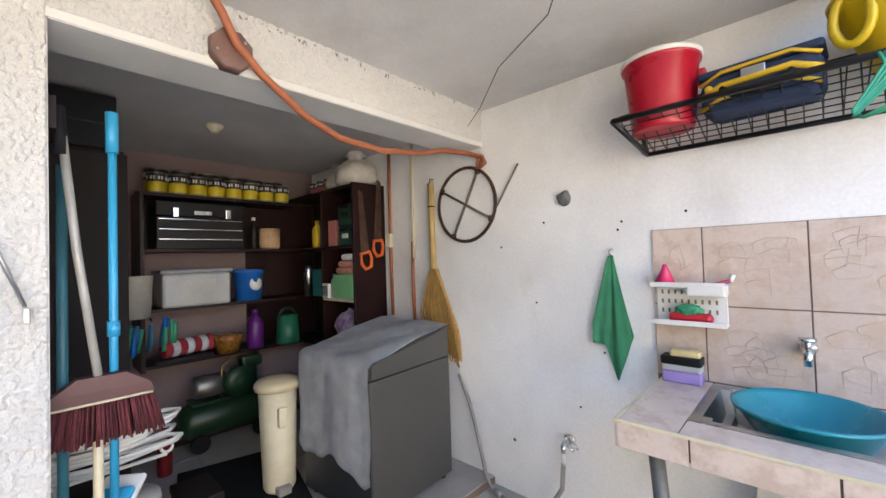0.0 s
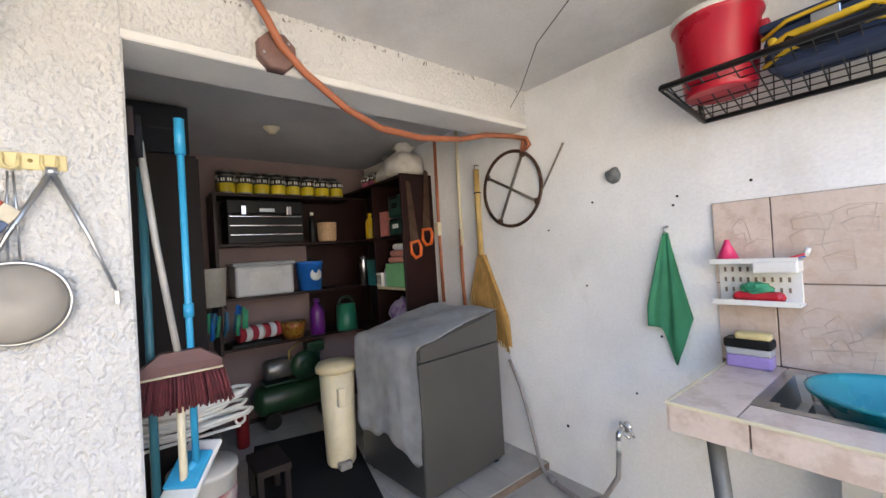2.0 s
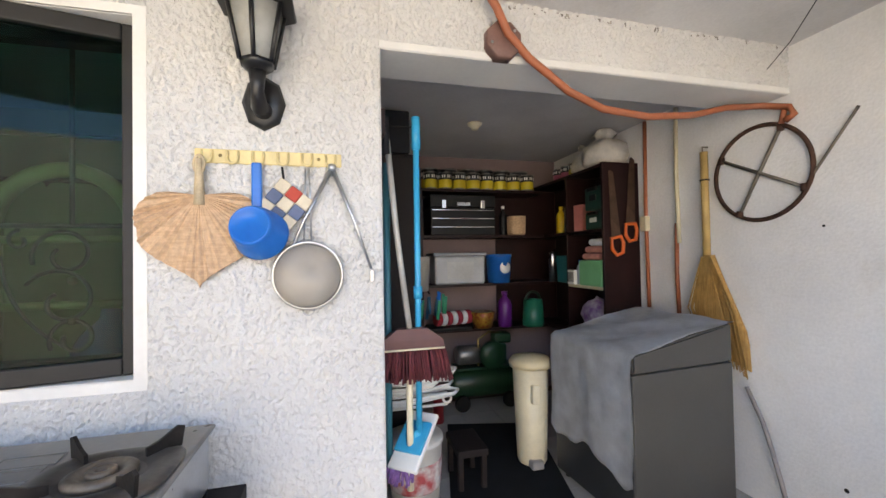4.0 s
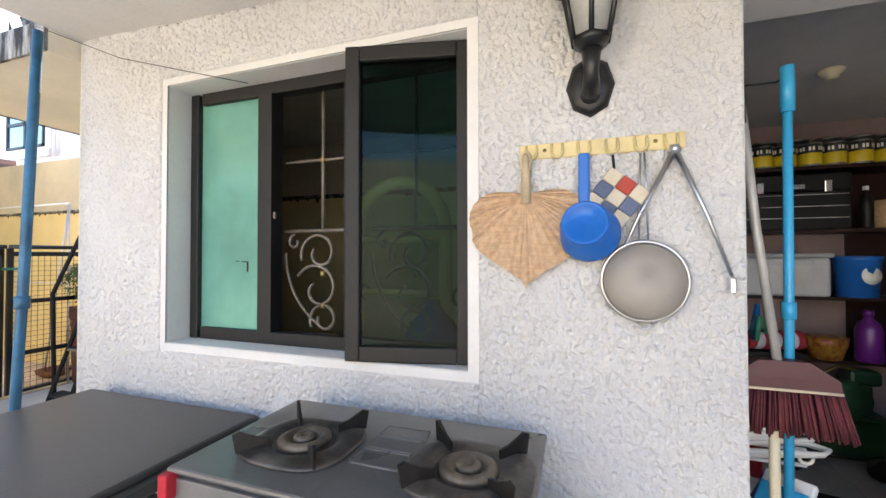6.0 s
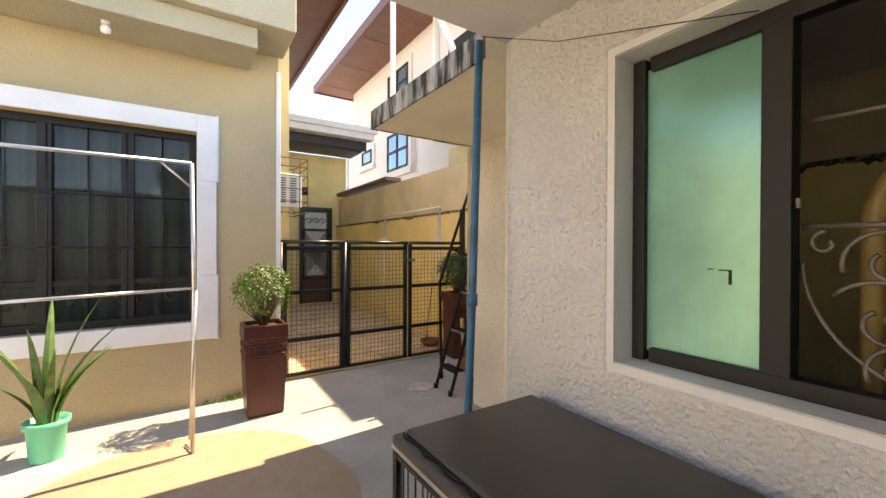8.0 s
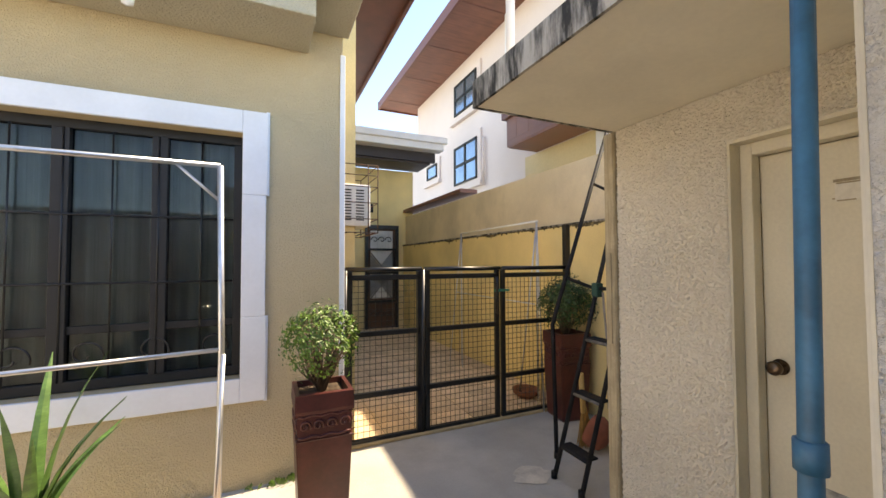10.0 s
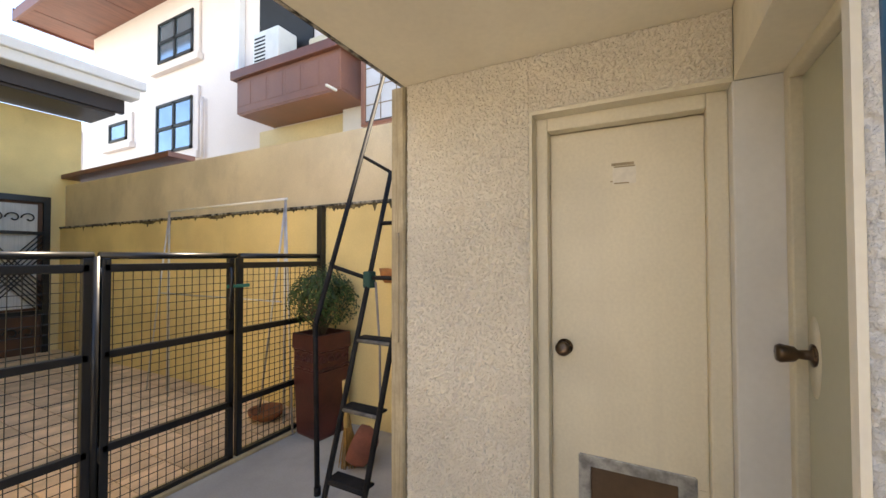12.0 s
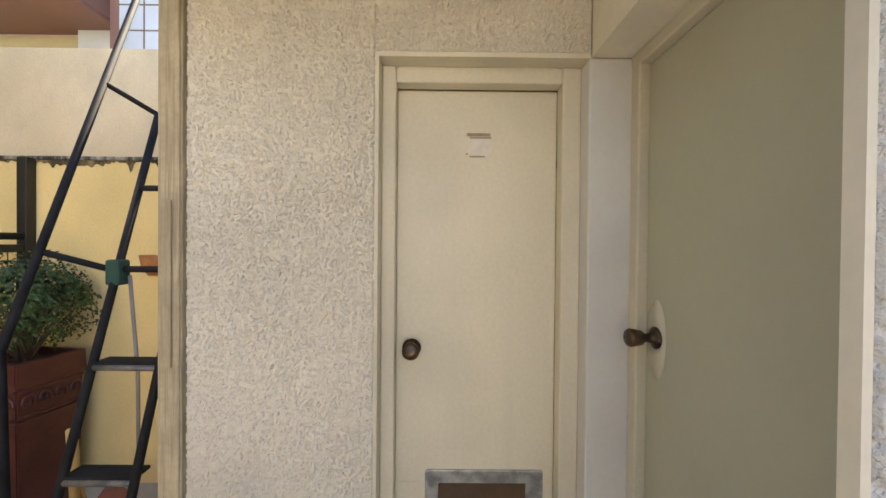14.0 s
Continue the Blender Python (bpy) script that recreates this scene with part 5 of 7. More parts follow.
bm = bmesh.new()
for i in range(-16, 24):
    for sgn in (1, -1):
        a, b = Vector((-3.28, 0.06, 0.7 + i * 0.075)), Vector((-2.62, 0.06, 0.7 + i * 0.075 + sgn * 0.8))
        if min(a.z, b.z) > 0.6 and max(a.z, b.z) < 1.9:
            rod(bm, [a, b], 0.012, 4)
for x in (-3.12, -2.95, -2.78):
    for z in (0.35, 2.1):
        rod(bm, arc((x, 0.06, z), 0.09, 0, 330, 14, (1, 0, 0), (0, 0, 1), 0.02), 0.012, 4)
part("scrollwork", bm, BLACK_STEEL, far, "black iron lattice and scrolls")

# neighbour's tall house behind the boundary wall
nb = thing("neighbour_house", (-6.2, 0.762, -0.416), 0, "tall pale pink house with brown balconies and deep eaves", "house")
nb.scale = (1.2735, 1.2735, 1.2735)
boxpart("wall", (-6, 0, -16.2, -6.2, 0, 4.7), PINK_FACADE, nb, "", 0)
boxpart("upper_wall", (-6, 0, -14.45, -6.2, 4.7, 6.62), PINK_FACADE, nb, "", 0)
boxpart("lower_wall", (-1, 0.012, -8.6, -6.2, 0, 3.55), mat("yellow_facade", (0.74, 0.60, 0.36), 0.85, 0, 0.08, 1, 30, 0.2), nb, "cream yellow lower wall", 0)
boxpart("corner_pier", (-1, 0.10, -6.75, -6.15, 2.0, 6.62), TRIM_WHITE, nb, "white corner pier", 0.01)
bm = bmesh.new()
box(bm, -6.5, 1.15, -14.95, -6.0, 6.62, 6.68)
box(bm, -6.5, 1.0, -14.85, -6.0, 6.68, 6.85)
part("roof", bm, SOFFIT_WOOD, nb, "brown timber soffit")
boxpart("fascia", (1.15, 1.2, -15.0, -6.0, 6.58, 6.78), ROOF_BROWN, nb, "brown fascia board", 0.004)
boxpart("fascia", (1.02, 1.15, -15.0, -6.0, 6.78, 6.9), ROOF_BROWN, nb, "", 0.004)
boxpart("fascia", (-6.5, 1.2, -15.0, -14.95, 6.58, 6.85), ROOF_BROWN, nb, "", 0.004)
for i in range(5):
    boxpart("soffit_joint", (0.05, 1.1, -14.2 + 1.7 * i, -14.17 + 1.7 * i, 6.612, 6.621), ROOF_BROWN, nb, "", 0)


def far_window(y0, y1, z0, z1, cross=True, proud=0.05):
    """A dark framed window with a pale surround on the neighbour's facade."""
    w = thing("window")
    w.parent = nb
    boxpart("surround", (0, proud, y0 - 0.16, y1 + 0.16, z0 - 0.16, z1 + 0.16), PINK_FACADE, w, "pale raised surround", 0.01)
    boxpart("sill", (0, proud + 0.06, y0 - 0.22, y1 + 0.22, z0 - 0.2, z0 - 0.08), PINK_FACADE, w, "", 0.01)
    boxpart("pane", (0, proud + 0.008, y0, y1, z0, z1), SKY_GLASS, w, "glossy pane coloured blue to imitate reflected sky", 0)
    bars = [(y0, y0 + 0.05, z0, z1), (y1 - 0.05, y1, z0, z1), (y0, y1, z0, z0 + 0.05), (y0, y1, z1 - 0.05, z1)]
    if cross:
        bars += [((y0 + y1) / 2 - 0.03, (y0 + y1) / 2 + 0.03, z0, z1), (y0, y1, (z0 + z1) / 2 - 0.03, (z0 + z1) / 2 + 0.03)]
    for a, b, c, d in bars:
        boxpart("window_frame", (0.02, proud + 0.03, a, b, c, d), DARK_FRAME, w, "", 0)


far_window(-11.57, -10.40, 5.33, 6.13)
far_window(-11.6, -10.40, 3.52, 4.50)
far_window(-13.5, -12.75, 4.02, 4.42, False)
far_window(-15.75, -15.1, 3.6, 4.35, False)
for y0, y1, z0, z1 in ((-8.31, -6.32, 3.60, 4.10),):
    bal = thing("balcony")
    bal.parent = nb
    boxpart("front", (0.0, 0.62, y0, y1, z0, z1), TERRACOTTA, bal, "brown panelled balcony front", 0.01)
    boxpart("cap", (0.0, 0.68, y0 - 0.08, y1 + 0.08, z1, z1 + 0.13), ROOF_BROWN, bal, "", 0.01)
    for i in range(6):
        yy = y0 + (y1 - y0) * (i + 0.5) / 6
        boxpart("panel", (0.62, 0.6225, yy - 0.14, yy + 0.14, z0 + 0.10, z1 - 0.06), TERRACOTTA, bal, "", 0.003)
    boxpart("bracket", (0.0, 0.62, y0 + 0.05, y1, z0 - 0.03, z0), TERRACOTTA, bal, "", 0.01)
bal = thing("balcony")
bal.parent = nb
boxpart("side", (0.0, 0.62, -6.0, -5.94, 3.1, 4.6), TERRACOTTA, bal, "brown side cheek", 0.006)
boxpart("front", (0.0, 0.60, -5.94, -4.2, 3.12, 4.6), GLOSS_TILE, bal, "pale blue tiled face", 0)
for i in range(8):
    boxpart("joint", (0.60, 0.603, -5.94 + 0.22 * i - 0.006, -5.94 + 0.22 * i + 0.006, 3.12, 4.6), GROUT, bal, "", 0)
for i in range(6):
    boxpart("joint", (0.60, 0.6035, -5.94, -4.2, 3.3 + 0.22 * i, 3.312 + 0.22 * i), GROUT, bal, "", 0)
boxpart("soffit", (0.0, 0.62, -6.0, -4.2, 3.06, 3.10), TERRACOTTA, bal, "", 0.006)
boxpart("balcony_door", (0, 0.03, -8.6, -7.4, 4.2, 5.8), DARK_FRAME, nb, "dark sliding door", 0)
boxpart("balcony_reveal", (0, 0.12, -9.1, -9.0, 4.6, 6.7), TRIM_WHITE, nb, "", 0.01)
boxpart("outdoor_unit", (0.1, 0.45, -8.2, -7.65, 4.23, 4.85), WHITE_PL, nb, "white air conditioner unit on the balcony", 0.02)
for i in range(9):
    boxpart("unit_slat", (0.45, 0.456, -8.15, -7.92, 4.30 + i * 0.055, 4.32 + i * 0.055), DARK_SHADE, nb, "", 0)
boxpart("balcony_box", (0.1, 0.5, -7.0, -6.5, 4.23, 4.45), CREAM_PL, nb, "cream box on the balcony ledge", 0.03)
boxpart("drain_pipe", (0.62, 0.80, -6.40, -6.37, 3.56, 3.59), WHITE_PL, nb, "white drain spout", 0.005)
rodpart("wall_pipe", [(0.06, -10.1, 3.3), (0.06, -10.1, 4.4)], 0.03, PINK_FACADE, nb)
# white pipes on the slab
for a, b in (((-1.50, -3.9, 2.5), (-1.50, -3.9, 4.6)), ((-1.50, -3.05, 2.5), (-1.50, -3.85, 3.9))):
    p = thing("white_pipe", (0, 0, 0), 0, "thin white pipe standing on the slab", "pipe")
    rodpart("pipe", [a, b], 0.022, TRIM_WHITE, p, "", 8)

# ---- sink corner ----
splash = thing("tile_splashback", (0, NY, 0), 0, "beige marbled wall tiles with dark joints above the sink", "tiles", kind="structure")
boxpart("grout_bed", (-0.58, 1.55, -0.008, 0, 0.80, 1.545), GROUT, splash, "", 0)
for i, (x0, x1) in enumerate(((-0.579, -0.383), (-0.378, -0.041), (-0.036, 0.30), (0.305, 0.64), (0.645, 0.98), (0.985, 1.32), (1.325, 1.548))):
    for z0, z1 in ((0.874, 1.198), (1.203, 1.543)):
        boxpart("tile", (x0, x1, -0.013, -0.006, z0, z1), SINK_TILE, splash, "", 0.0015)
VEIN = mat("raised_tile_vein", (0.63, 0.50, 0.42), 0.3, 0, 0.1, 9, 60, 0.05)
rnd = random.Random(21)
for cx, cz in ((-0.19, 1.03), (0.14, 1.03), (0.48, 1.03), (-0.19, 1.37), (0.14, 1.37), (0.48, 1.37), (-0.46, 1.40)):
    for k in range(8 if cx > -0.4 else 3):
        x, z = cx + rnd.uniform(-0.14 if cx > -0.4 else -0.07, 0.06 if cx > -0.4 else 0.0), cz + rnd.uniform(-0.14, 0.08)
        w, h = rnd.uniform(0.05, 0.1), rnd.uniform(0.035, 0.08)
        pts = [(x, -0.0132, z), (x + w, -0.0132, z + rnd.uniform(-0.02, 0.02)), (x + w + rnd.uniform(-0.02, 0.02), -0.0132, z + h), (x + 0.4 * w, -0.0132, z + h + rnd.uniform(-0.01, 0.02)), (x - rnd.uniform(0, 0.02), -0.0132, z + 0.7 * h)]
        rodpart("tile_vein", pts, 0.0012, VEIN, splash, "", 4, True)
sinkc = thing("sink_counter", (0, 0, 0), 0, "beige tiled sink counter on a pipe leg", "sink counter")
bm = bmesh.new()
for s in ((-0.545, -0.36, 1.435, 2.06, 0.785, 0.864), (-0.36, 1.55, 1.435, 1.56, 0.785, 0.864), (-0.36, 1.55, 2.035, 2.06, 0.785, 0.864), (0.75, 1.55, 1.56, 2.035, 0.785, 0.864)):
    box(bm, *s)
part("slab", bm, GROUT, sinkc)
for s in ((-0.543, -0.362, 1.433, 2.058, 0.864, 0.870), (-0.357, 0.20, 1.433, 1.56, 0.864, 0.870), (0.205, 1.55, 1.433, 1.56, 0.864, 0.870), (-0.357, 1.55, 2.035, 2.058, 0.864, 0.870)):
    boxpart("top_tile", s, SINK_TILE, sinkc, "", 0.0015)
for x0, x1 in ((-0.545, -0.332), (-0.326, 0.0), (0.006, 0.33), (0.336, 0.66), (0.666, 0.99), (0.996, 1.3), (1.306, 1.55)):
    boxpart("front_tile", (x0, x1, 1.426, 1.435, 0.775, 0.860), SINK_TILE, sinkc, "", 0.0015)
boxpart("side_tile", (-0.554, -0.545, 1.43, 2.06, 0.775, 0.862), SINK_TILE, sinkc, "", 0.0015)
boxpart("edge_strip", (-0.554, 1.55, 1.422, 1.432, 0.859, 0.871), CREAM_PL, sinkc, "cream plastic edge strip", 0.002)
boxpart("edge_strip", (-0.556, -0.545, 1.432, 2.06, 0.862, 0.872), CREAM_PL, sinkc, "", 0.002)
rodpart("leg", [(-0.465, 1.56, 0.785), (-0.40, 1.54, 0)], 0.026, mat("grey_pipe_leg", (0.22, 0.23, 0.23), 0.5, 0.3, 0.15, 6, 60, 0.1), sinkc, "bare grey pipe leg", 12)
rodpart("leg", [(1.45, 1.52, 0.785), (1.45, 1.52, 0)], 0.026, ALU, sinkc, "", 12)
boxpart("pier", (-0.22, -0.12, 1.95, 2.06, 0, 0.785), SMOOTH_WHITE, sinkc, "white painted pier under the counter", 0.004)
sink = thing("steel_sink", (0, 0, 0.867), 0, "stainless steel sink set into the counter", "sink")
bm = bmesh.new()
x0, x1, y0, y1 = -0.36, 0.75, 1.56, 2.035
outer = [bm.verts.new(p) for p in ((x0, y0, 0.004), (x1, y0, 0.004), (x1, y1, 0.004), (x0, y1, 0.004))]
ins = [bm.verts.new(p) for p in ((x0 + 0.035, y0 + 0.03, 0.006), (x1 - 0.035, y0 + 0.03, 0.006), (x1 - 0.035, y1 - 0.03, 0.006), (x0 + 0.035, y1 - 0.03, 0.006))]
deep = [bm.verts.new(p) for p in ((x0 + 0.06, y0 + 0.055, -0.115), (x1 - 0.06, y0 + 0.055, -0.115), (x1 - 0.06, y1 - 0.055, -0.115), (x0 + 0.06, y1 - 0.055, -0.115))]
for a, b in ((outer, ins), (ins, deep)):
    for k in range(4):
        bm.faces.new((a[k], a[(k + 1) % 4], b[(k + 1) % 4], b[k]))
bm.faces.new(deep)
bmesh.ops.bevel(bm, geom=[e for e in bm.edges if e.verts[0] in deep or e.verts[1] in deep], offset=0.03, segments=4, affect="EDGES")
part("bowl", bm, STEEL, sink)
basin = thing("basin", (-0.06, 1.815, 0.757), 0, "large teal plastic basin resting in the sink", "basin")
bm = bmesh.new()
lathe(bm, [(0.115, 0), (0.13, 0.02), (0.197, 0.133), (0.208, 0.137), (0.211, 0.147), (0.200, 0.149), (0.190, 0.137), (0.122, 0.022), (0.0, 0.018)], 48)
part("bowl", bm, TEAL, basin)


def tap(name, at, label, hose=False):
    t = thing(name, at, 0, label, "tap")
    lathepart("flange", [(0.028, 0), (0.026, 0.01), (0.014, 0.014), (0.013, 0.05), (0, 0.05)], CHROME, t, m=pose(0, 0, 0, 90, 0, 0), seg=16)
    rodpart("spout", [(0, -0.03, 0.0), (0, -0.07, 0.0), (0, -0.09, -0.012), (0, -0.095, -0.05)], [0.016, 0.018, 0.015, 0.012], CHROME, t, "", 12)
    rodpart("stem", [(0, -0.055, 0.0), (0, -0.055, 0.04)], 0.010, CHROME, t)
    if hose:
        rodpart("lever", [(-0.005, -0.055, 0.04), (0.05, -0.07, 0.02), (0.075, -0.075, -0.01)], 0.007, CHROME, t)
        rodpart("side_outlet", [(0, -0.06, 0.0), (0.05, -0.075, -0.02)], 0.011, CHROME, t)
        rodpart("hose_tail", [(0, -0.095, -0.04), (0, -0.095, -0.10)], 0.013, mat("white_hose_tail", (0.7, 0.68, 0.64), 0.5), t)
    else:
        lathepart("handle", [(0.006, 0.03), (0.026, 0.034), (0.026, 0.046), (0.0, 0.05)], CHROME, t, at=(0, -0.055, 0), seg=10)
    return t


tap("tap", (-0.055, NY - 0.013, 1.06), "chrome wall tap above the sink")
tap("tap", (-1.035, NY, 0.43), "chrome wall tap with a hose joint", True)
hose = thing("hose", (0, 0, 0), 0, "grey rubber hose hanging from the tap to the floor", "hose")
rodpart("tube", [(-1.035, NY - 0.095, 0.34), (-1.045, NY - 0.10, 0.20), (-1.11, NY - 0.13, 0.08), (-1.22, NY - 0.16, 0.02), (-1.36, NY - 0.13, 0.014), (-1.47, NY - 0.10, 0.016)], 0.013, GREY_HOSE, hose, "", 10)
rodpart("tube", [(-1.47, NY - 0.10, 0.016), (-1.53, NY - 0.09, 0.035), (-1.575, NY - 0.075, 0.09), (-1.61, NY - 0.06, 0.17), (-1.645, NY - 0.05, 0.27), (-1.68, NY - 0.045, 0.38), (-1.72, NY - 0.045, 0.50), (-1.80, NY - 0.045, 0.66)], 0.011, GREY_HOSE, hose, "", 10)
rodpart("joint", [(-1.43, NY - 0.112, 0.016), (-1.49, NY - 0.097, 0.022)], 0.019, GREY_HOSE, hose)

caddy = thing("wall_caddy", (-0.432, NY - 0.014, 1.12), 0, "white plastic two-tier wall caddy holding sponges", "caddy")
bm = bmesh.new()
box(bm, -0.135, 0.135, -0.006, 0, 0.0, 0.172, 0.003)
part("back", bm, WHITE_PL, caddy)
for i in range(9):
    for j in range(3):
        boxpart("slot", (-0.115 + i * 0.026, -0.107 + i * 0.026, -0.0085, -0.005, 0.045 + j * 0.042, 0.064 + j * 0.042), GROUT, caddy, "", 0)
for z, x0 in ((0.0, -0.14), (0.165, -0.14)):
    boxpart("tray", (x0, 0.14, -0.09, 0, z, z + 0.008), WHITE_PL, caddy, "", 0.002)
    boxpart("tray_lip", (x0, 0.14, -0.092, -0.086, z, z + 0.022), WHITE_PL, caddy, "", 0.002)
boxpart("cup", (0.0, 0.14, -0.095, -0.005, 0.128, 0.176), WHITE_PL, caddy, "", 0.008)
item = thing("funnel", (-0.52, NY - 0.06, 1.295), 0, "pink plastic funnel standing on the caddy", "funnel")
lathepart("cone", [(0.045, 0), (0.012, 0.075), (0.008, 0.09), (0, 0.09)], PINK, item, seg=20)
item = thing("scrub_pad", (-0.43, NY - 0.06, 1.128), 0, "red and green scrubbing pads in the caddy", "scrubber")
bm = bmesh.new()
box(bm, -0.08, 0.09, -0.028, 0.02, 0.0, 0.045, 0.02)
part("pad", bm, RED, item)
bm = bmesh.new()
bmesh.ops.create_icosphere(bm, subdivisions=3, radius=0.045)
for v in bm.verts:
    v.co *= 1 + 0.25 * noise.noise(v.co * 60)
    v.co = Vector((v.co.x * 1.2, v.co.y * 0.7, v.co.z * 0.6 + 0.055))
part("scourer", bm, GREEN_PL, item, "green scourer")
item = thing("toothbrush", (-0.33, NY - 0.05, 1.28), 0, "old toothbrush and pen in the caddy cup", "brush")
rodpart("handle", [(-0.06, 0, 0.01), (0.05, 0, 0.03)], 0.006, BLUE, item)
rodpart("handle", [(-0.03, -0.01, 0.012), (0.05, -0.01, 0.036)], 0.005, RED, item)
rodpart("head", [(0.05, 0, 0.03), (0.06, 0, 0.06)], 0.010, WHITE_PL, item)
item = thing("soap_box", (-0.462, NY - 0.075, 0.870), 0, "lilac sponge box with a black and yellow sponge", "soap box")
boxpart("tub", (-0.075, 0.075, -0.035, 0.035, 0, 0.05), LILAC, item, "", 0.008)
boxpart("rim", (-0.074, 0.074, -0.034, 0.034, 0.05, 0.078), CLEAR_PL, item, "", 0.006)
boxpart("lid", (-0.08, 0.078, -0.038, 0.038, 0.078, 0.115), BLACK, item, "black lid", 0.008)
boxpart("sponge", (-0.045, 0.072, -0.028, 0.035, 0.108, 0.14), BEIGE_PL, item, "yellow sponge", 0.012)
item = thing("storage_tub", (0.25, 1.85, 0), 0, "pale mauve plastic tub under the sink counter", "tub")
lathepart("tub", [(0.20, 0), (0.235, 0.44), (0.25, 0.445), (0.24, 0.47), (0.0, 0.49)], mat("mauve_plastic", (0.40, 0.34, 0.37), 0.4, 0, 0.06, 5, 60, 0.03), item, seg=32)

cloth = thing("green_towel", (-0.772, NY, 0), 0, "green hand towel hanging from a nail", "towel")
bm = bmesh.new()
rows = []
for k in range(25):
    t = k / 24
    row = []
    for i in range(25):
        u = i / 24
        left = -0.012 - 0.085 * min(1, t * 1.3) ** 0.9
        right = 0.014 + 0.088 * t ** 1.1
        x = left + (right - left) * u
        # lower hem: short on one side, a long point past the middle, then rising
        hem = 0.985 - 0.02 * u if u < 0.32 else 0.975 - 0.165 * math.sin(min(1, (u - 0.32) / 0.30) * math.pi / 2) if u < 0.62 else 0.81 + 0.225 * (u - 0.62) / 0.38
        z = 1.437 + (hem - 1.437) * t - 0.012 * abs(u - 0.45) * (1 - t)
        fold = 0.012 * math.sin(u * 9.0 + 0.8 * t) + 0.007 * math.sin(u * 19 + 2 * t)
        row.append(bm.verts.new((x - 0.004 * t, -0.026 - fold * (0.25 + 0.75 * t) - 0.010 * math.exp(-((u - 0.5) / 0.12) ** 2) * t, z)))
    rows.append(row)
for a, b in zip(rows, rows[1:]):
    for i in range(24):
        bm.faces.new((a[i], a[i + 1], b[i + 1], b[i])).smooth = True
bmesh.ops.solidify(bm, geom=bm.faces[:], thickness=0.004)
part("cloth", bm, GREEN_CLOTH, cloth)
rodpart("nail", [(0.0, 0, 1.462), (0.0, -0.035, 1.457), (0, -0.035, 1.43)], 0.006, STEEL, cloth)

shelf = thing("wire_shelf", (0, 0, 0), 0, "black wire basket shelf bracketed high on the wall", "wall shelf")
SX0, SX1, SY0, SY1 = -0.625, 1.3, 1.735, 2.06
for name, pts, r in (("front_top_bar", [(SX0, SY0, 2.0), (SX1, SY0, 2.0)], 0.013), ("front_low_bar", [(SX0 + 0.05, SY1 - 0.03, 1.90), (SX1, SY1 - 0.03, 1.90)], 0.011), ("back_bar", [(SX0, SY1, 2.12), (SX1, SY1, 2.12)], 0.010),
                     ("end_bar", [(SX0, SY0, 2.0), (SX0 + 0.05, SY1 - 0.03, 1.90)], 0.012), ("end_bar", [(SX0, SY0, 2.0), (SX0, SY1, 2.12)], 0.010), ("bracket", [(SX0 + 0.05, SY1 - 0.03, 1.90), (SX0, SY1, 2.12)], 0.010)):
    rodpart(name, pts, r, BLACK_STEEL, shelf, "", 8)
bm = bmesh.new()
n = 38
for i in range(n):
    x = SX0 + 0.03 + (SX1 - SX0 - 0.03) * i / (n - 1)
    rod(bm, [(x, SY0, 1.995), (x, SY1 - 0.03, 1.905), (x, SY1 - 0.005, 2.1)], 0.0028, 4)
for k in range(1, 7):
    t = k / 7
    rod(bm, [(SX0 + 0.03, SY0 + (SY1 - 0.03 - SY0) * t, 1.995 - 0.09 * t), (SX1, SY0 + (SY1 - 0.03 - SY0) * t, 1.995 - 0.09 * t)], 0.0028, 4)
tagged(part("wire", bm, BLACK_STEEL, shelf), kind="stuff")
pail = thing("red_bucket", (-0.475, 1.90, 1.955), 0, "red plastic bucket with a white rim on the wire shelf", "bucket")
lathepart("pail", [(0.115, 0), (0.12, 0.01), (0.142, 0.27), (0.152, 0.275), (0.152, 0.29), (0.0, 0.29)], RED, pail, seg=36)
lathepart("rim", [(0.15, 0.285), (0.158, 0.29), (0.156, 0.305), (0.14, 0.308), (0.0, 0.306)], WHITE_PL, pail, "white rim", 36)
boxpart("ear", (0.135, 0.165, -0.02, 0.02, 0.15, 0.22), RED, pail, "", 0.008)
bag = thing("tool_bag", (-0.145, 1.90, 1.952), -4, "navy canvas tool bag with yellow piping on the shelf", "bag")
bm = bmesh.new()
box(bm, -0.175, 0.175, -0.10, 0.10, 0, 0.15, 0.04)
part("body", bm, NAVY, bag)
for z, r in ((0.15, 0.007), (0.10, 0.012), (0.055, 0.008)):
    rodpart("piping", [(-0.172, -0.09, z - 0.03), (-0.1, -0.104, z), (0.1, -0.104, z + 0.005), (0.172, -0.09, z - 0.025)], r, BAG_YELLOW, bag, "yellow piping", 6)
boxpart("badge", (-0.04, 0.03, -0.110, -0.10, 0.105, 0.14), STEEL, bag, "", 0.003)
lathepart("stud", [(0.014, 0), (0.012, 0.008), (0, 0.009)], BAG_YELLOW, bag, m=pose(-0.14, -0.10, 0.10, 90, 0, 0), seg=12)
boxpart("flap", (-0.18, 0.18, -0.095, 0.095, 0.145, 0.175), NAVY, bag, "", 0.012)
rodpart("handle", [(-0.1, -0.105, 0.09), (-0.06, -0.118, 0.05), (0.06, -0.118, 0.045), (0.1, -0.105, 0.09)], 0.012, BLACK, bag)
tub = thing("yellow_bucket", (0.10, 1.885, 1.955), 0, "yellow plastic bucket lying on the shelf", "bucket")
bm = bmesh.new()
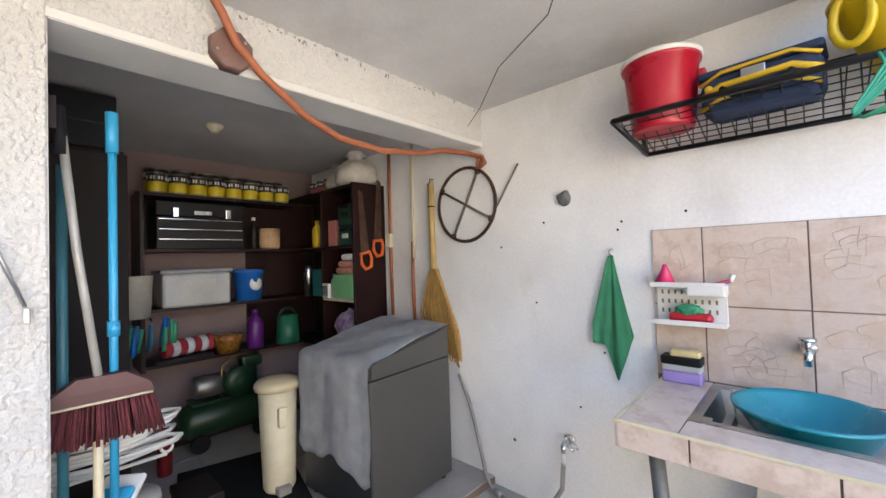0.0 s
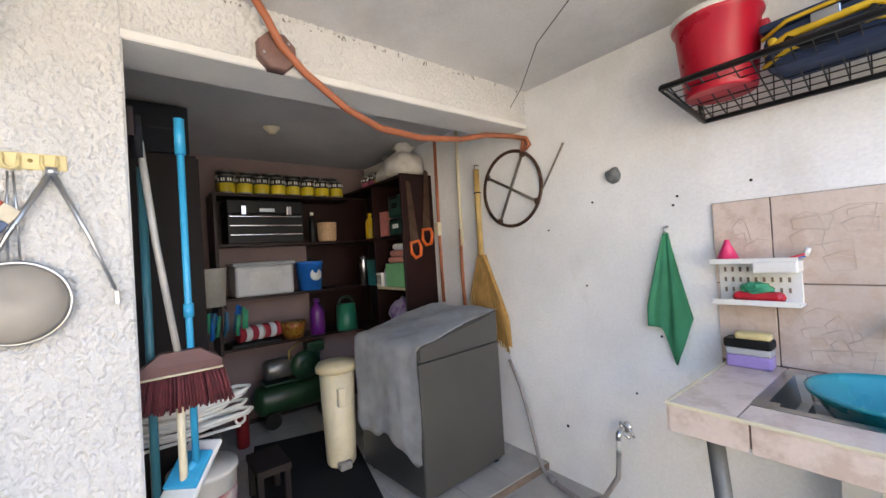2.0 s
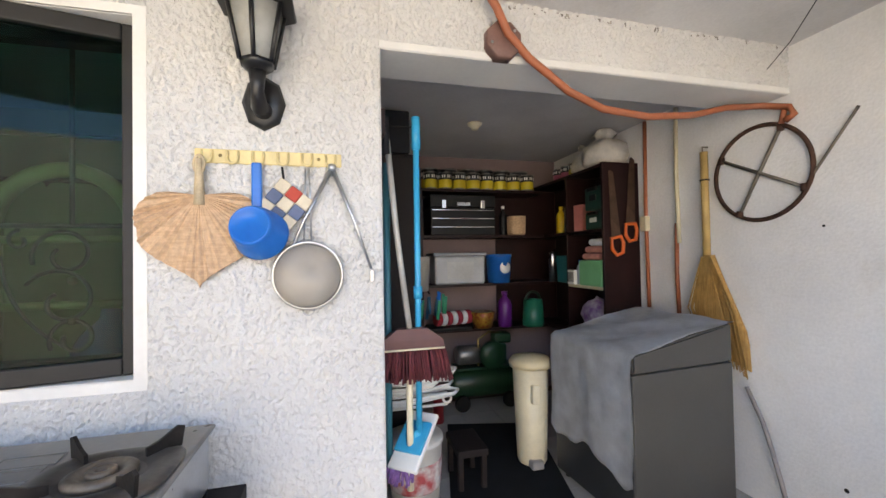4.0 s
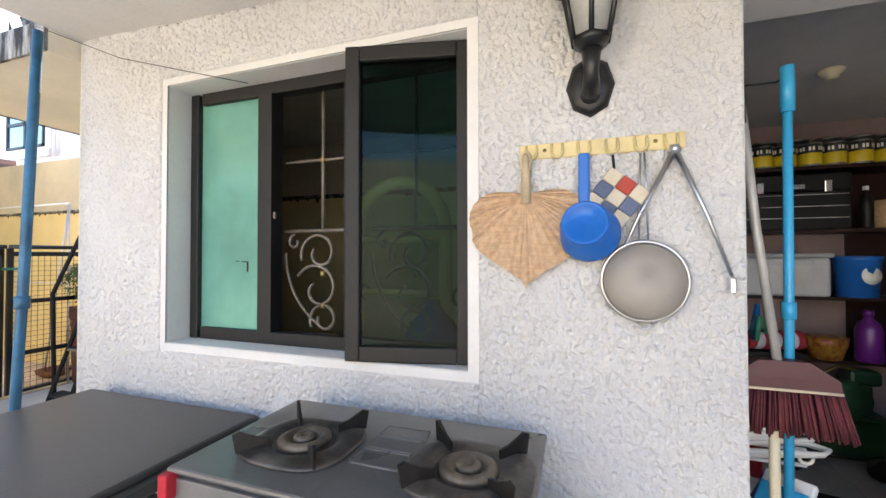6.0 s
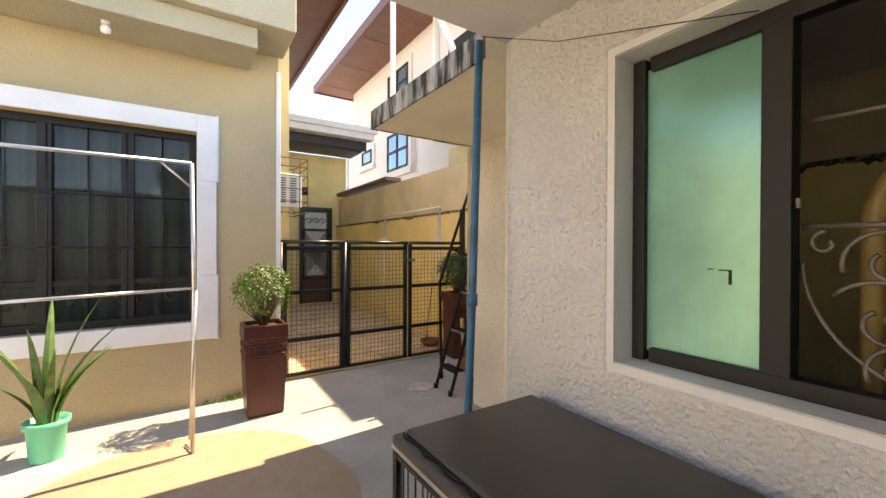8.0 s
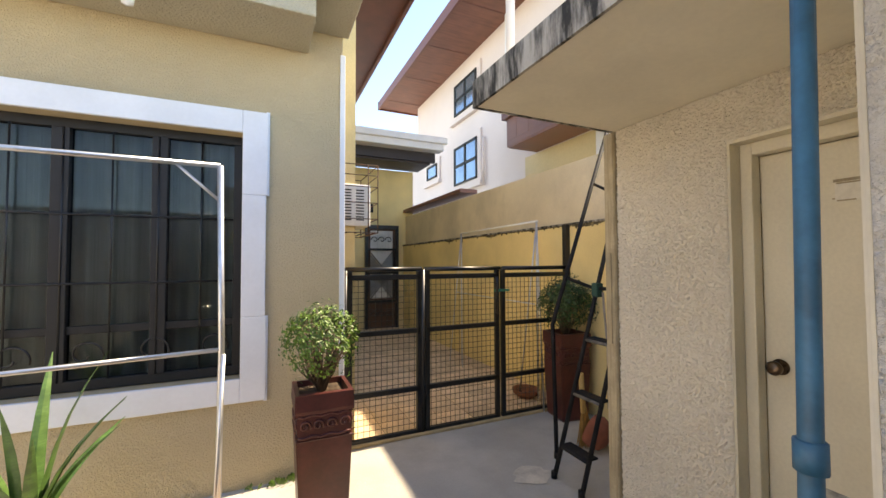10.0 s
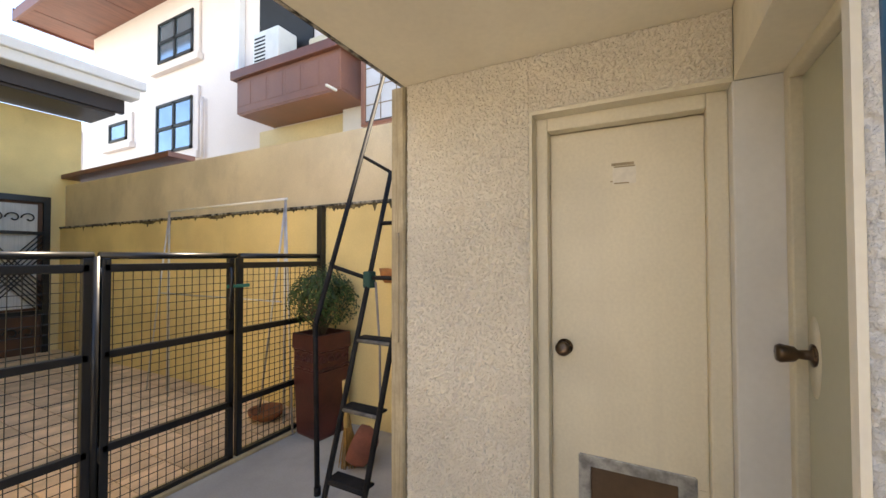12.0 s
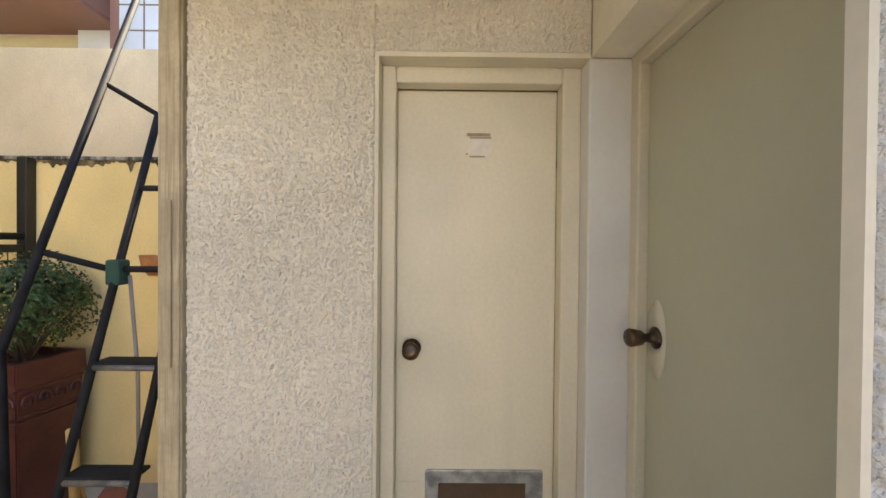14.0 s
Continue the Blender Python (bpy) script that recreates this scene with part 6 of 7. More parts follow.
lathe(bm, [(0.11, 0), (0.12, 0.02), (0.155, 0.30), (0.165, 0.305), (0.165, 0.32), (0.15, 0.32), (0.115, 0.03), (0, 0.025)], 32, m=pose(0.17, 0, 0.01, 0, -14, 0))
part("pail", bm, YELLOW, tub)
rodpart("handle", [Vector(p) for p in arc((-0.01, -0.09, 0.20), 0.085, 0, 360, 18, (0.5, -0.25, 0), (0, 0, 1))][:-1], 0.014, YELLOW, tub, "", 8, True)
hang = thing("green_hangers", (0.165, 1.725, 1.99), 0, "bunch of green plastic clothes hangers on the shelf edge", "hangers")
for i in range(6):
    d = 0.012 * i - 0.03
    rodpart("hanger", [(d, 0.0, 0.01), (d + 0.01, -0.02, -0.03), (d - 0.06 - 0.012 * i, -0.03, -0.15 - 0.01 * (i % 3)), (d - 0.04 - 0.012 * i, -0.03, -0.175), (d + 0.06, -0.03 + 0.006 * i, -0.13), (d + 0.015, -0.02, -0.03)], 0.0055, GREEN_PL, hang, "", 6)

wheel = thing("iron_wheel", (-1.722, NY - 0.012, 1.80), 0, "rusty iron wheel with four spokes hung on the wall", "wheel")
rodpart("rim", arc((0, 0, 0), 0.247, 0, 360, 48, (1, 0, 0), (0, 0, 1))[:-1], 0.011, RUST, wheel, "", 8, True)
for a in (62, 152):
    c, s = math.cos(radians(a)), math.sin(radians(a))
    rodpart("spoke", [(-0.245 * c, 0, -0.245 * s), (0.245 * c, 0, 0.245 * s)], 0.009, IRON, wheel)
    for k in (-1, 1):
        lathepart("clip", [(0.016, -0.018), (0.016, 0.018)], RUST, wheel, at=(k * 0.235 * c, 0, k * 0.235 * s), seg=8)
rodpart("rod", [(0.20, 0, -0.12), (0.42, 0.0, 0.20)], 0.006, IRON, wheel, "thin iron rod")
sbroom = thing("soft_broom", (-2.028, NY - 0.03, 0), 0, "straw soft broom hanging upside down from a nail", "broom")
rodpart("handle", [(0, 0, 1.99), (0, 0, 1.36)], 0.021, BAMBOO, sbroom, "bamboo handle", 10)
bm = bmesh.new()
rows = []
for k in range(10):
    t = k / 9
    z = 1.37 - 0.58 * t
    half = 0.03 + 0.14 * math.sin(min(1, t * 1.15) * 1.5)
    if t > 0.7:
        half *= 1 - 0.35 * (t - 0.7) / 0.3
    cx = 0.02 + 0.12 * t * t
    rows.append([bm.verts.new((cx + half * math.cos(a), -0.005 + (0.025 + 0.012 * math.sin(t * 3)) * math.sin(a), z - 0.05 * t * math.cos(a) ** 2 * (-1 if math.cos(a) < 0 else 1))) for a in [math.tau * i / 28 for i in range(28)]])
for a, b in zip(rows, rows[1:]):
    for i in range(28):
        bm.faces.new((a[i], a[(i + 1) % 28], b[(i + 1) % 28], b[i]))
bm.faces.new(rows[0])
bm.faces.new(rows[-1])
part("straw_head", bm, STRAW, sbroom)
rnd = random.Random(9)
bm = bmesh.new()
for i in range(90):
    a = rnd.uniform(-1, 1)
    rod(bm, [(0.02 + a * 0.03, -0.03, 1.36), (0.05 + a * 0.155, -0.038 - rnd.uniform(0, 0.008), 1.05), (0.11 + a * 0.14, -0.03, 0.80 - 0.06 * a + rnd.uniform(-0.04, 0.02))], 0.002, 4)
tagged(part("straw", bm, STRAW, sbroom), kind="stuff")
rodpart("binding", arc((0, 0, 1.82), 0.023, 0, 360, 12, (1, 0, 0), (0, 1, 0))[:-1], 0.005, BLACK, sbroom, "", 5, True)
rodpart("nail", [(0, 0.03, 2.02), (0, -0.01, 2.02), (0, -0.01, 1.98)], 0.004, IRON, sbroom)

cable = thing("orange_conduit", (0, 0, 0), 0, "orange flexible conduit sagging across the beam", "conduit")
rodpart("tube", [(-1.50, 0.44, 2.42), (-1.50, 0.50, 2.33), (-1.52, 0.555, 2.245), (-1.54, 0.65, 2.17), (-1.55, 0.83, 2.057), (-1.56, 1.0, 2.0), (-1.60, 1.26, 2.0), (-1.68, 1.6, 2.06), (-1.72, 1.85, 2.13), (-1.66, 2.02, 2.13), (-1.56, 2.05, 2.09), (-1.54, 2.05, 2.05), (-1.58, 2.05, 2.03)], 0.016, ORANGE, cable, "", 10)
rodpart("stub", [(-1.58, 2.05, 2.10), (-1.60, 2.05, 2.02)], 0.013, ORANGE, cable)
jb = thing("junction_box", (WX, 0.545, 2.228), 0, "brown octagonal junction box on the beam", "junction box")
lathepart("box", [(0.078, 0), (0.076, 0.045), (0.070, 0.05), (0.0, 0.05)], BROWN_BOX, jb, m=pose(0, 0, 0, 0, 90, 0) @ pose(0, 0, 0, 0, 0, 22.5), seg=8)
for a in (40, 200):
    lathepart("screw", [(0.006, 0), (0.005, 0.004), (0, 0.004)], STEEL, jb, m=pose(0.05, 0.055 * math.cos(radians(a)), 0.055 * math.sin(radians(a)), 0, 90, 0), seg=8)
for x, m, z0, z1, lab in ((-2.515, ORANGE, 1.0, 2.34, "orange conduit rising up the wall"), (-2.24, CREAM_PL, 1.45, 2.34, "cream conduit strip on the wall"), (-2.255, ORANGE, 0.95, 1.58, "orange conduit rising up the wall")):
    c = thing("conduit", (x, NY - 0.014, 0), 0, lab, "conduit")
    rodpart("tube", [(0, 0, z1), (-0.01, 0, (z0 + z1) / 2), (0.0, 0, z0)], 0.013, m, c, "", 8)
sw = thing("pull_switch", (-2.53, NY - 0.02, 1.60), 0, "cream inline switch on the orange conduit", "switch")
boxpart("body", (-0.03, 0.03, -0.02, 0.02, -0.055, 0.055), CREAM_PL, sw, "", 0.008)
wire = thing("ceiling_wire", (0, 0, 0), 0, "thin dark wire hanging from the canopy", "wire")
rodpart("wire", [(-0.55, 1.20, 2.39), (-0.72, 1.38, 2.35), (-1.1, 1.60, 2.36), (-1.40, 1.83, 2.30), (-1.70, 2.0, 2.24)], 0.0022, BLACK, wire, "", 5)
wire = thing("ceiling_wire", (0, 0, 0), 0, "thin dark wire running along the window head", "wire")
rodpart("wire", [(-1.40, -2.72, 2.47), (-1.52, -2.35, 2.32), (-1.56, -1.95, 2.21), (-1.60, -1.68, 2.14)], 0.0018, BLACK, wire, "", 5)
plug = thing("wall_plug", (-1.02, NY, 1.753), 0, "grey lump of mortar plugging a hole", "plug")
bm = bmesh.new()
bmesh.ops.create_icosphere(bm, subdivisions=3, radius=0.042)
for v in bm.verts:
    v.co *= 1 + 0.25 * noise.noise(v.co * 30 + Vector((3, 1, 0)))
    v.co.y *= 0.7
part("lump", bm, mat("grey_mortar", (0.17, 0.18, 0.18), 0.9, 0, 0.2, 20, 90, 0.6), plug)
rnd = random.Random(2)
for x, z in ((-1.401, 0.321), (-1.215, 1.168), (-0.439, 1.624), (0.20, 1.66), (-0.74, 1.56), (-0.72, 1.60), (-1.15, 1.63), (-0.97, 0.62), (-0.83, 0.93), (-1.45, 1.50), (-1.9, 1.62)):
    nail = thing("nail_hole", (x, NY, z), 0, "dark nail hole in the plaster", "nail hole", "nail holes")
    lathepart("hole", [(0.010 if z < 0.4 else 0.006, 0), (0.005, 0.004), (0, 0.004)], BLACK, nail, m=pose(0, 0, 0, 90, 0, 0), seg=10)

# ---- storage room ----
fl = thing("floor_storage", (0, 0, 0), 0, "pale floor tiles of the storage room", "floor", kind="structure")
boxpart("bed", (-3.8, -1.56, -0.45, NY, 0.0, 0.042), GROUT, fl, "", 0)
bm = bmesh.new()
box(bm, -0.1485, 0.1485, -0.1485, 0.1485, 0.0, 0.008, 0.002)
bmesh.ops.recalc_face_normals(bm, faces=bm.faces)
fmesh = bpy.data.meshes.new("tile")
bm.to_mesh(fmesh)
bm.free()
fmesh.materials.append(TILE_FLOOR)
for i in range(7):
    for j in range(8):
        ob = new("tile", fmesh)
        ob.location, ob.parent = (-1.712 - 0.30 * i, NY - 0.152 - 0.30 * j, 0.042), fl
mat1 = thing("rubber_mat", (-2.55, 0.95, 0.05), -14, "black rubber floor mat on pale tiles", "mat")
boxpart("sheet", (-0.55, 0.6, -0.38, 0.30, 0, 0.012), BLACK_MAT, mat1, "", 0.004)

wm = thing("washing_machine", (-1.716, 1.24, 0.05), 4.3, "dark grey top-loading washing machine under a towel", "washing machine")
WL, WD, WH = 0.62, 0.66, 0.90
bm = bmesh.new()
box(bm, -WL, 0, 0, WD, 0.03, 0.76, 0.008)
part("body", bm, WASHER_GREY, wm)
bm = bmesh.new()
lo = [(-WL, 0), (0, 0), (0, WD), (-WL, WD)]
a = [bm.verts.new((x, y, 0.765)) for x, y in lo]
b = [bm.verts.new((x, y, 0.855 if y == 0 else 0.965)) for x, y in lo]
for k in range(4):
    bm.faces.new((a[k], a[(k + 1) % 4], b[(k + 1) % 4], b[k]))
bm.faces.new(a[::-1])
bm.faces.new(b)
bmesh.ops.bevel(bm, geom=bm.edges[:], offset=0.01, segments=2, affect="EDGES")
part("top_panel", bm, WASHER_GREY, wm)
boxpart("front_panel", (-WL + 0.004, -0.004, -0.006, 0.0, 0.04, 0.755), WASHER_DARK, wm, "dark front panel", 0.003)
for x in (-WL + 0.05, -0.05):
    for y in (0.05, WD - 0.05):
        lathepart("foot", [(0.025, 0), (0.02, 0.03), (0, 0.03)], BLACK, wm, at=(x, y, 0), seg=10)
tow = thing("grey_towel", (-1.716, 1.24, 0.05), 4.3, "grey terry towel draped over the washing machine", "towel")
bm = bmesh.new()
rows = []
for k in range(46):
    s = k / 45
    row = []
    for i in range(36):
        u = i / 35
        hang = 0.56 + 0.03 * math.sin(u * 9) + 0.06 * u + 0.012 * math.sin(u * 23)
        d = s * (WD + hang)
        x = -WL - 0.014 + (WL + 0.028) * u + 0.006 * math.sin(d * 14)
        if d < WD:
            y = WD - d
            p = (x, y, 0.862 + 0.11 * y / WD + 0.006 * math.sin(u * 12 + d * 9) + 0.004)
        else:
            e = d - WD
            p = (x - 0.015 * e * math.sin(u * 7), -0.020 - 0.006 * math.sin(u * 11 + 1) * min(1, e * 4) - 0.002 * math.sin(u * 27), 0.862 - e)
        row.append(bm.verts.new(p))
    rows.append(row)
for a, b in zip(rows, rows[1:]):
    for i in range(35):
        bm.faces.new((a[i], a[i + 1], b[i + 1], b[i])).smooth = True
bmesh.ops.solidify(bm, geom=bm.faces[:], thickness=0.008)
for v in bm.verts:
    v.co += 0.004 * noise.noise_vector(v.co * 22)
part("cloth", bm, GREY_CLOTH, tow)
binn = thing("waste_bin", (-2.49, 1.10, 0.062), 0, "tall cream plastic bin with a lid", "bin")
lathepart("body", [(0.085, 0), (0.095, 0.02), (0.115, 0.62), (0.0, 0.62)], CREAM_PL, binn, seg=28)
lathepart("lid", [(0.135, 0.61), (0.138, 0.64), (0.12, 0.665), (0.03, 0.68), (0.0, 0.68)], mat("tan_lid", (0.62, 0.52, 0.33), 0.45, 0, 0.08, 5, 60, 0.05), binn, "tan lid", 28)
boxpart("handle", (0.07, 0.13, -0.05, 0.0, 0.40, 0.52), CREAM_PL, binn, "", 0.01)
boxpart("pedal", (0.06, 0.13, -0.06, 0.02, 0.0, 0.05), mat("grey_pedal", (0.3, 0.28, 0.27), 0.5), binn, "grey foot pedal", 0.01)

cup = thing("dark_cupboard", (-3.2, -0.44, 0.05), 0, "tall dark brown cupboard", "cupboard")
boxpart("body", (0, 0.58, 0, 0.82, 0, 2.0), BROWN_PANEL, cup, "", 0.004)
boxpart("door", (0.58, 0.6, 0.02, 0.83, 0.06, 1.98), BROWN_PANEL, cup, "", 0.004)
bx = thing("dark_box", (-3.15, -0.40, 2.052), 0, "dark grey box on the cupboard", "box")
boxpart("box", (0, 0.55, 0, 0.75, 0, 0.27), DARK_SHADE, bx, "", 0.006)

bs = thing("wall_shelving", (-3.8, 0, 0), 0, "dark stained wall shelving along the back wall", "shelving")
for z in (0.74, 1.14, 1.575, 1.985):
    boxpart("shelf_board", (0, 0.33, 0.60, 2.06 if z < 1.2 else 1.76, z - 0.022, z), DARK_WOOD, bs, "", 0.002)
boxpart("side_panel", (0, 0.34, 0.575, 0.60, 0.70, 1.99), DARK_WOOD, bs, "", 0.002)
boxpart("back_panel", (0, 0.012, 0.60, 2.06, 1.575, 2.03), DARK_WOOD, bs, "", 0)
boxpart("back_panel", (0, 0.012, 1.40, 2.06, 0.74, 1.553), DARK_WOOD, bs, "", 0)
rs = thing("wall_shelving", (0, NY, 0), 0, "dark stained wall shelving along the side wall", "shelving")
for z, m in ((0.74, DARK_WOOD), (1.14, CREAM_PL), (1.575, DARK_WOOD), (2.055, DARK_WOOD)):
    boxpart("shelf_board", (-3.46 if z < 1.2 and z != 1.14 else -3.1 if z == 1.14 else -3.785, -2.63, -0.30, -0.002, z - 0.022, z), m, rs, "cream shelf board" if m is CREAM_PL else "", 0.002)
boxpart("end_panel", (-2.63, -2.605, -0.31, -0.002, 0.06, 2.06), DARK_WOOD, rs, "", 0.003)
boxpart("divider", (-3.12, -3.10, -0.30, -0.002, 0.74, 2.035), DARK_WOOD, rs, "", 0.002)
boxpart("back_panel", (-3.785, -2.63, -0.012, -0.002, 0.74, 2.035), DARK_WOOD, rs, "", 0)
for y, z, tilt in ((-0.23, 1.62, 4), (-0.09, 1.72, -3)):
    saw = thing("hand_saw", (-2.603, NY + y, z), 0, "hand saw with an orange handle hanging on the shelf end", "hand saw", "hand saws")
    bm = bmesh.new()
    q = pose(0.004, 0, 0, tilt, 0, 0)
    for s in (0, 0.003):
        bm.faces.new([bm.verts.new(q @ Vector((s, a, b))) for a, b in ((-0.03, -0.12), (0.05, -0.12), (0.03, 0.36), (0.005, 0.38), (-0.01, 0.37))])
    bm.verts.ensure_lookup_table()
    for i in range(5):
        bm.faces.new((bm.verts[i], bm.verts[(i + 1) % 5], bm.verts[5 + (i + 1) % 5], bm.verts[5 + i]))
    part("blade", bm, SAW_STEEL, saw)
    rodpart("handle", [q @ Vector(p) for p in ((0.008, -0.035, -0.12), (0.008, 0.045, -0.11), (0.008, 0.062, -0.16), (0.008, 0.05, -0.23), (0.008, 0.0, -0.245), (0.008, -0.035, -0.20))], 0.014, HANDLE_ORANGE, saw, "orange plastic handle", 7, True)

rnd = random.Random(33)
TIN = mat("paint_tin_metal", (0.30, 0.29, 0.27), 0.4, 0.7, 0.2, 9, 60, 0.1)
TIN_BLACK = mat("tin_black_label", (0.02, 0.02, 0.02), 0.4)
TIN_YELLOW = mat("tin_yellow_label", (0.68, 0.52, 0.03), 0.45)
TIN_PINK = mat("tin_pink_label", (0.45, 0.10, 0.18), 0.45)


def tin(x, y, z, r=0.055, h=0.125, low=TIN_YELLOW):
    t = thing("paint_tin", (x, y, z), rnd.uniform(0, 360), "paint tin with a black and yellow label on the top shelf" if low is TIN_YELLOW else "paint tin with a pink and dark label on the top shelf", "paint tin", "paint tins")
    lathepart("can", [(r, 0), (r, 0.008), (r * 0.98, 0.01), (r * 0.98, h - 0.01), (r, h - 0.008), (r, h), (r * 0.85, h), (r * 0.85, h - 0.006), (0, h - 0.006)], TIN, t, "", 20)
    lathepart("upper_label", [(r * 0.99, h * 0.55), (r * 0.995, h * 0.56), (r * 0.995, h * 0.93), (r * 0.99, h * 0.94)], TIN_BLACK, t, "black label", 20)
    lathepart("lower_label", [(r * 0.99, h * 0.08), (r * 0.995, h * 0.09), (r * 0.995, h * 0.55), (r * 0.99, h * 0.555)], low, t, "yellow label" if low is TIN_YELLOW else "pink label", 20)
    for k in range(8):
        a = k * math.tau / 8 + 0.15
        c, s = math.cos(a), math.sin(a)
        for w0, w1 in ((-0.12, -0.03), (0.03, 0.12)):
            boxpart("lettering", (-0.001, 0.001, r * w0 * 2, r * w1 * 2, h * 0.66, h * 0.82), WHITE_PL, t, "white bar of lettering", 0).matrix_local = pose(r * c, r * s, 0, 0, 0, math.degrees(a))


for i in range(8):
    tin(-3.53 + rnd.uniform(-0.02, 0.02), 0.69 + 0.132 * i, 1.985, 0.062, 0.15)
for i in range(6):
    tin(-3.69, 0.72 + 0.18 * i, 1.985, 0.082, 0.215)
for i in range(4):
    tin(-3.42 + 0.13 * i, 1.90, 2.055, 0.052, 0.125, TIN_PINK if i < 2 else TIN_YELLOW)
for x, y, s in ((-3.0, 1.93, 0.9), (-2.78, 1.92, 1.15)):
    sack = thing("white_sack", (x, y, 2.055), 30 * s, "knotted white plastic sack on the shelf top", "sack", "white sacks")
    bm = bmesh.new()
    lathe(bm, [(0.10 * s, 0), (0.145 * s, 0.03), (0.155 * s, 0.08 * s), (0.14 * s, 0.14 * s), (0.09 * s, 0.175 * s), (0.035 * s, 0.19 * s), (0.06 * s, 0.225 * s), (0.085 * s, 0.235 * s), (0.0, 0.215 * s)], 24)
    for v in bm.verts:
        v.co += 0.032 * noise.noise_vector(v.co * 13 + Vector((x * 9, 0, 0)))
    part("sack", bm, SACK, sack)
tb = thing("tool_chest", (-3.62, 0.97, 1.575), 0, "black steel tool chest with three drawers", "tool chest")
boxpart("body", (-0.14, 0.16, -0.30, 0.30, 0, 0.24), BLACK, tb, "", 0.006)
boxpart("lid", (-0.14, 0.165, -0.305, 0.305, 0.243, 0.36), BLACK, tb, "", 0.012)
for z in (0.075, 0.15, 0.225):
    boxpart("drawer_edge", (0.16, 0.168, -0.285, 0.285, z - 0.006, z), CHROME, tb, "chrome drawer pull", 0.001)
for y in (-0.18, 0.18):
    boxpart("latch", (0.165, 0.175, y - 0.02, y + 0.02, 0.235, 0.31), CHROME, tb, "", 0.004)
boxpart("badge", (0.165, 0.172, -0.06, 0.06, 0.26, 0.29), STEEL, tb, "", 0.003)


def bottle(name, at, r, h, m, label, cap=None, cat="bottle"):
    b = thing(name, at, 0, label, cat)
    lathepart("body", [(r * 0.9, 0), (r, 0.01), (r, h * 0.62), (r * 0.8, h * 0.74), (r * 0.35, h * 0.84), (r * 0.33, h * 0.93), (0, h * 0.93)], m, b, seg=18)
    lathepart("cap", [(r * 0.42, h * 0.9), (r * 0.42, h), (0, h)], cap or WHITE_PL, b, seg=14)
    return b


bottle("dark_bottle", (-3.52, 1.37, 1.575), 0.035, 0.27, BLACK, "dark bottle with a pale label on the shelf", WHITE_PL)
boxy = thing("straw_basket", (-3.58, 1.53, 1.575), 0, "small tan basket on the shelf", "basket")
lathepart("bowl", [(0.07, 0), (0.085, 0.02), (0.09, 0.18), (0.08, 0.18), (0, 0.03)], WICKER, boxy, seg=20)
bottle("spray_bottle", (-3.35, 1.87, 1.575), 0.045, 0.25, YELLOW, "yellow plastic bottle with a pointed cap", YELLOW)
bottle("clear_bottle", (-3.24, 1.88, 1.575), 0.04, 0.32, mat("clear_bottle", (0.18, 0.20, 0.22), 0.15), "clear plastic drink bottle", BLUE)
bx = thing("pink_carton", (-3.02, 1.88, 1.575), 10, "pink carton standing on the shelf", "carton")
boxpart("box", (-0.05, 0.05, -0.06, 0.06, 0, 0.22), mat("salmon_carton", (0.55, 0.20, 0.18), 0.5), bx, "", 0.004)
bx = thing("red_flask", (-2.90, 1.90, 1.575), 0, "red plastic flask on the shelf", "flask")
lathepart("body", [(0.045, 0), (0.05, 0.02), (0.045, 0.22), (0.03, 0.25), (0, 0.25)], RED, bx, seg=18)
for z, h in ((1.575, 0.14), (1.725, 0.18)):
    bx = thing("green_case", (-2.77, 1.90, z), 0, "dark green plastic power tool case", "tool case")
    boxpart("case", (-0.10, 0.13, -0.11, 0.12, 0, h), mat("dark_green_case", (0.012, 0.06, 0.045), 0.45, 0, 0.1, 6, 60, 0.1), bx, "", 0.015)
    boxpart("badge", (-0.03, 0.05, -0.118, -0.11, h * 0.4, h * 0.65), WHITE_PL if h < 0.15 else DARK_SHADE, bx, "", 0.002)
    boxpart("handle", (-0.04, 0.07, -0.13, -0.11, h * 0.8, h * 0.95), BLACK, bx, "", 0.004)
bx = thing("storage_box", (-3.60, 0.93, 1.14), 0, "milky plastic storage box with a lid", "storage box")
boxpart("box", (-0.14, 0.15, -0.23, 0.23, 0, 0.25), CLEAR_PL, bx, "", 0.02)
boxpart("lid", (-0.15, 0.16, -0.245, 0.245, 0.25, 0.28), mat("grey_lid", (0.36, 0.38, 0.40), 0.4), bx, "", 0.01)
boxpart("paper", (0.15, 0.153, -0.12, 0.12, 0.05, 0.2), mat("pale_paper", (0.6, 0.6, 0.58), 0.7), bx, "pale sheet inside", 0)
bx = thing("blue_tub", (-3.55, 1.33, 1.14), 0, "blue paint tub with a round label", "tub")
lathepart("tub", [(0.10, 0), (0.115, 0.23), (0.122, 0.235), (0.12, 0.26), (0, 0.262)], mat("tub_blue", (0.01, 0.14, 0.50), 0.35), bx, seg=26)
lathepart("label", [(0.055, 0), (0.055, 0.003), (0, 0.003)], WHITE_PL, bx, "round white label", m=pose(0.105, 0.02, 0.14, 0, 88, 10), seg=16)
bx = thing("steel_flask", (-3.40, 1.80, 1.14), 0, "narrow steel flask on the shelf", "flask")
lathepart("body", [(0.035, 0), (0.035, 0.24), (0.025, 0.27), (0, 0.28)], STEEL, bx, seg=18)
bx = thing("teal_case", (-3.24, 1.88, 1.14), 0, "teal plastic box on the shelf", "box")
boxpart("box", (-0.09, 0.09, -0.08, 0.1, 0, 0.24), mat("box_teal", (0.01, 0.16, 0.18), 0.4), bx, "", 0.01)
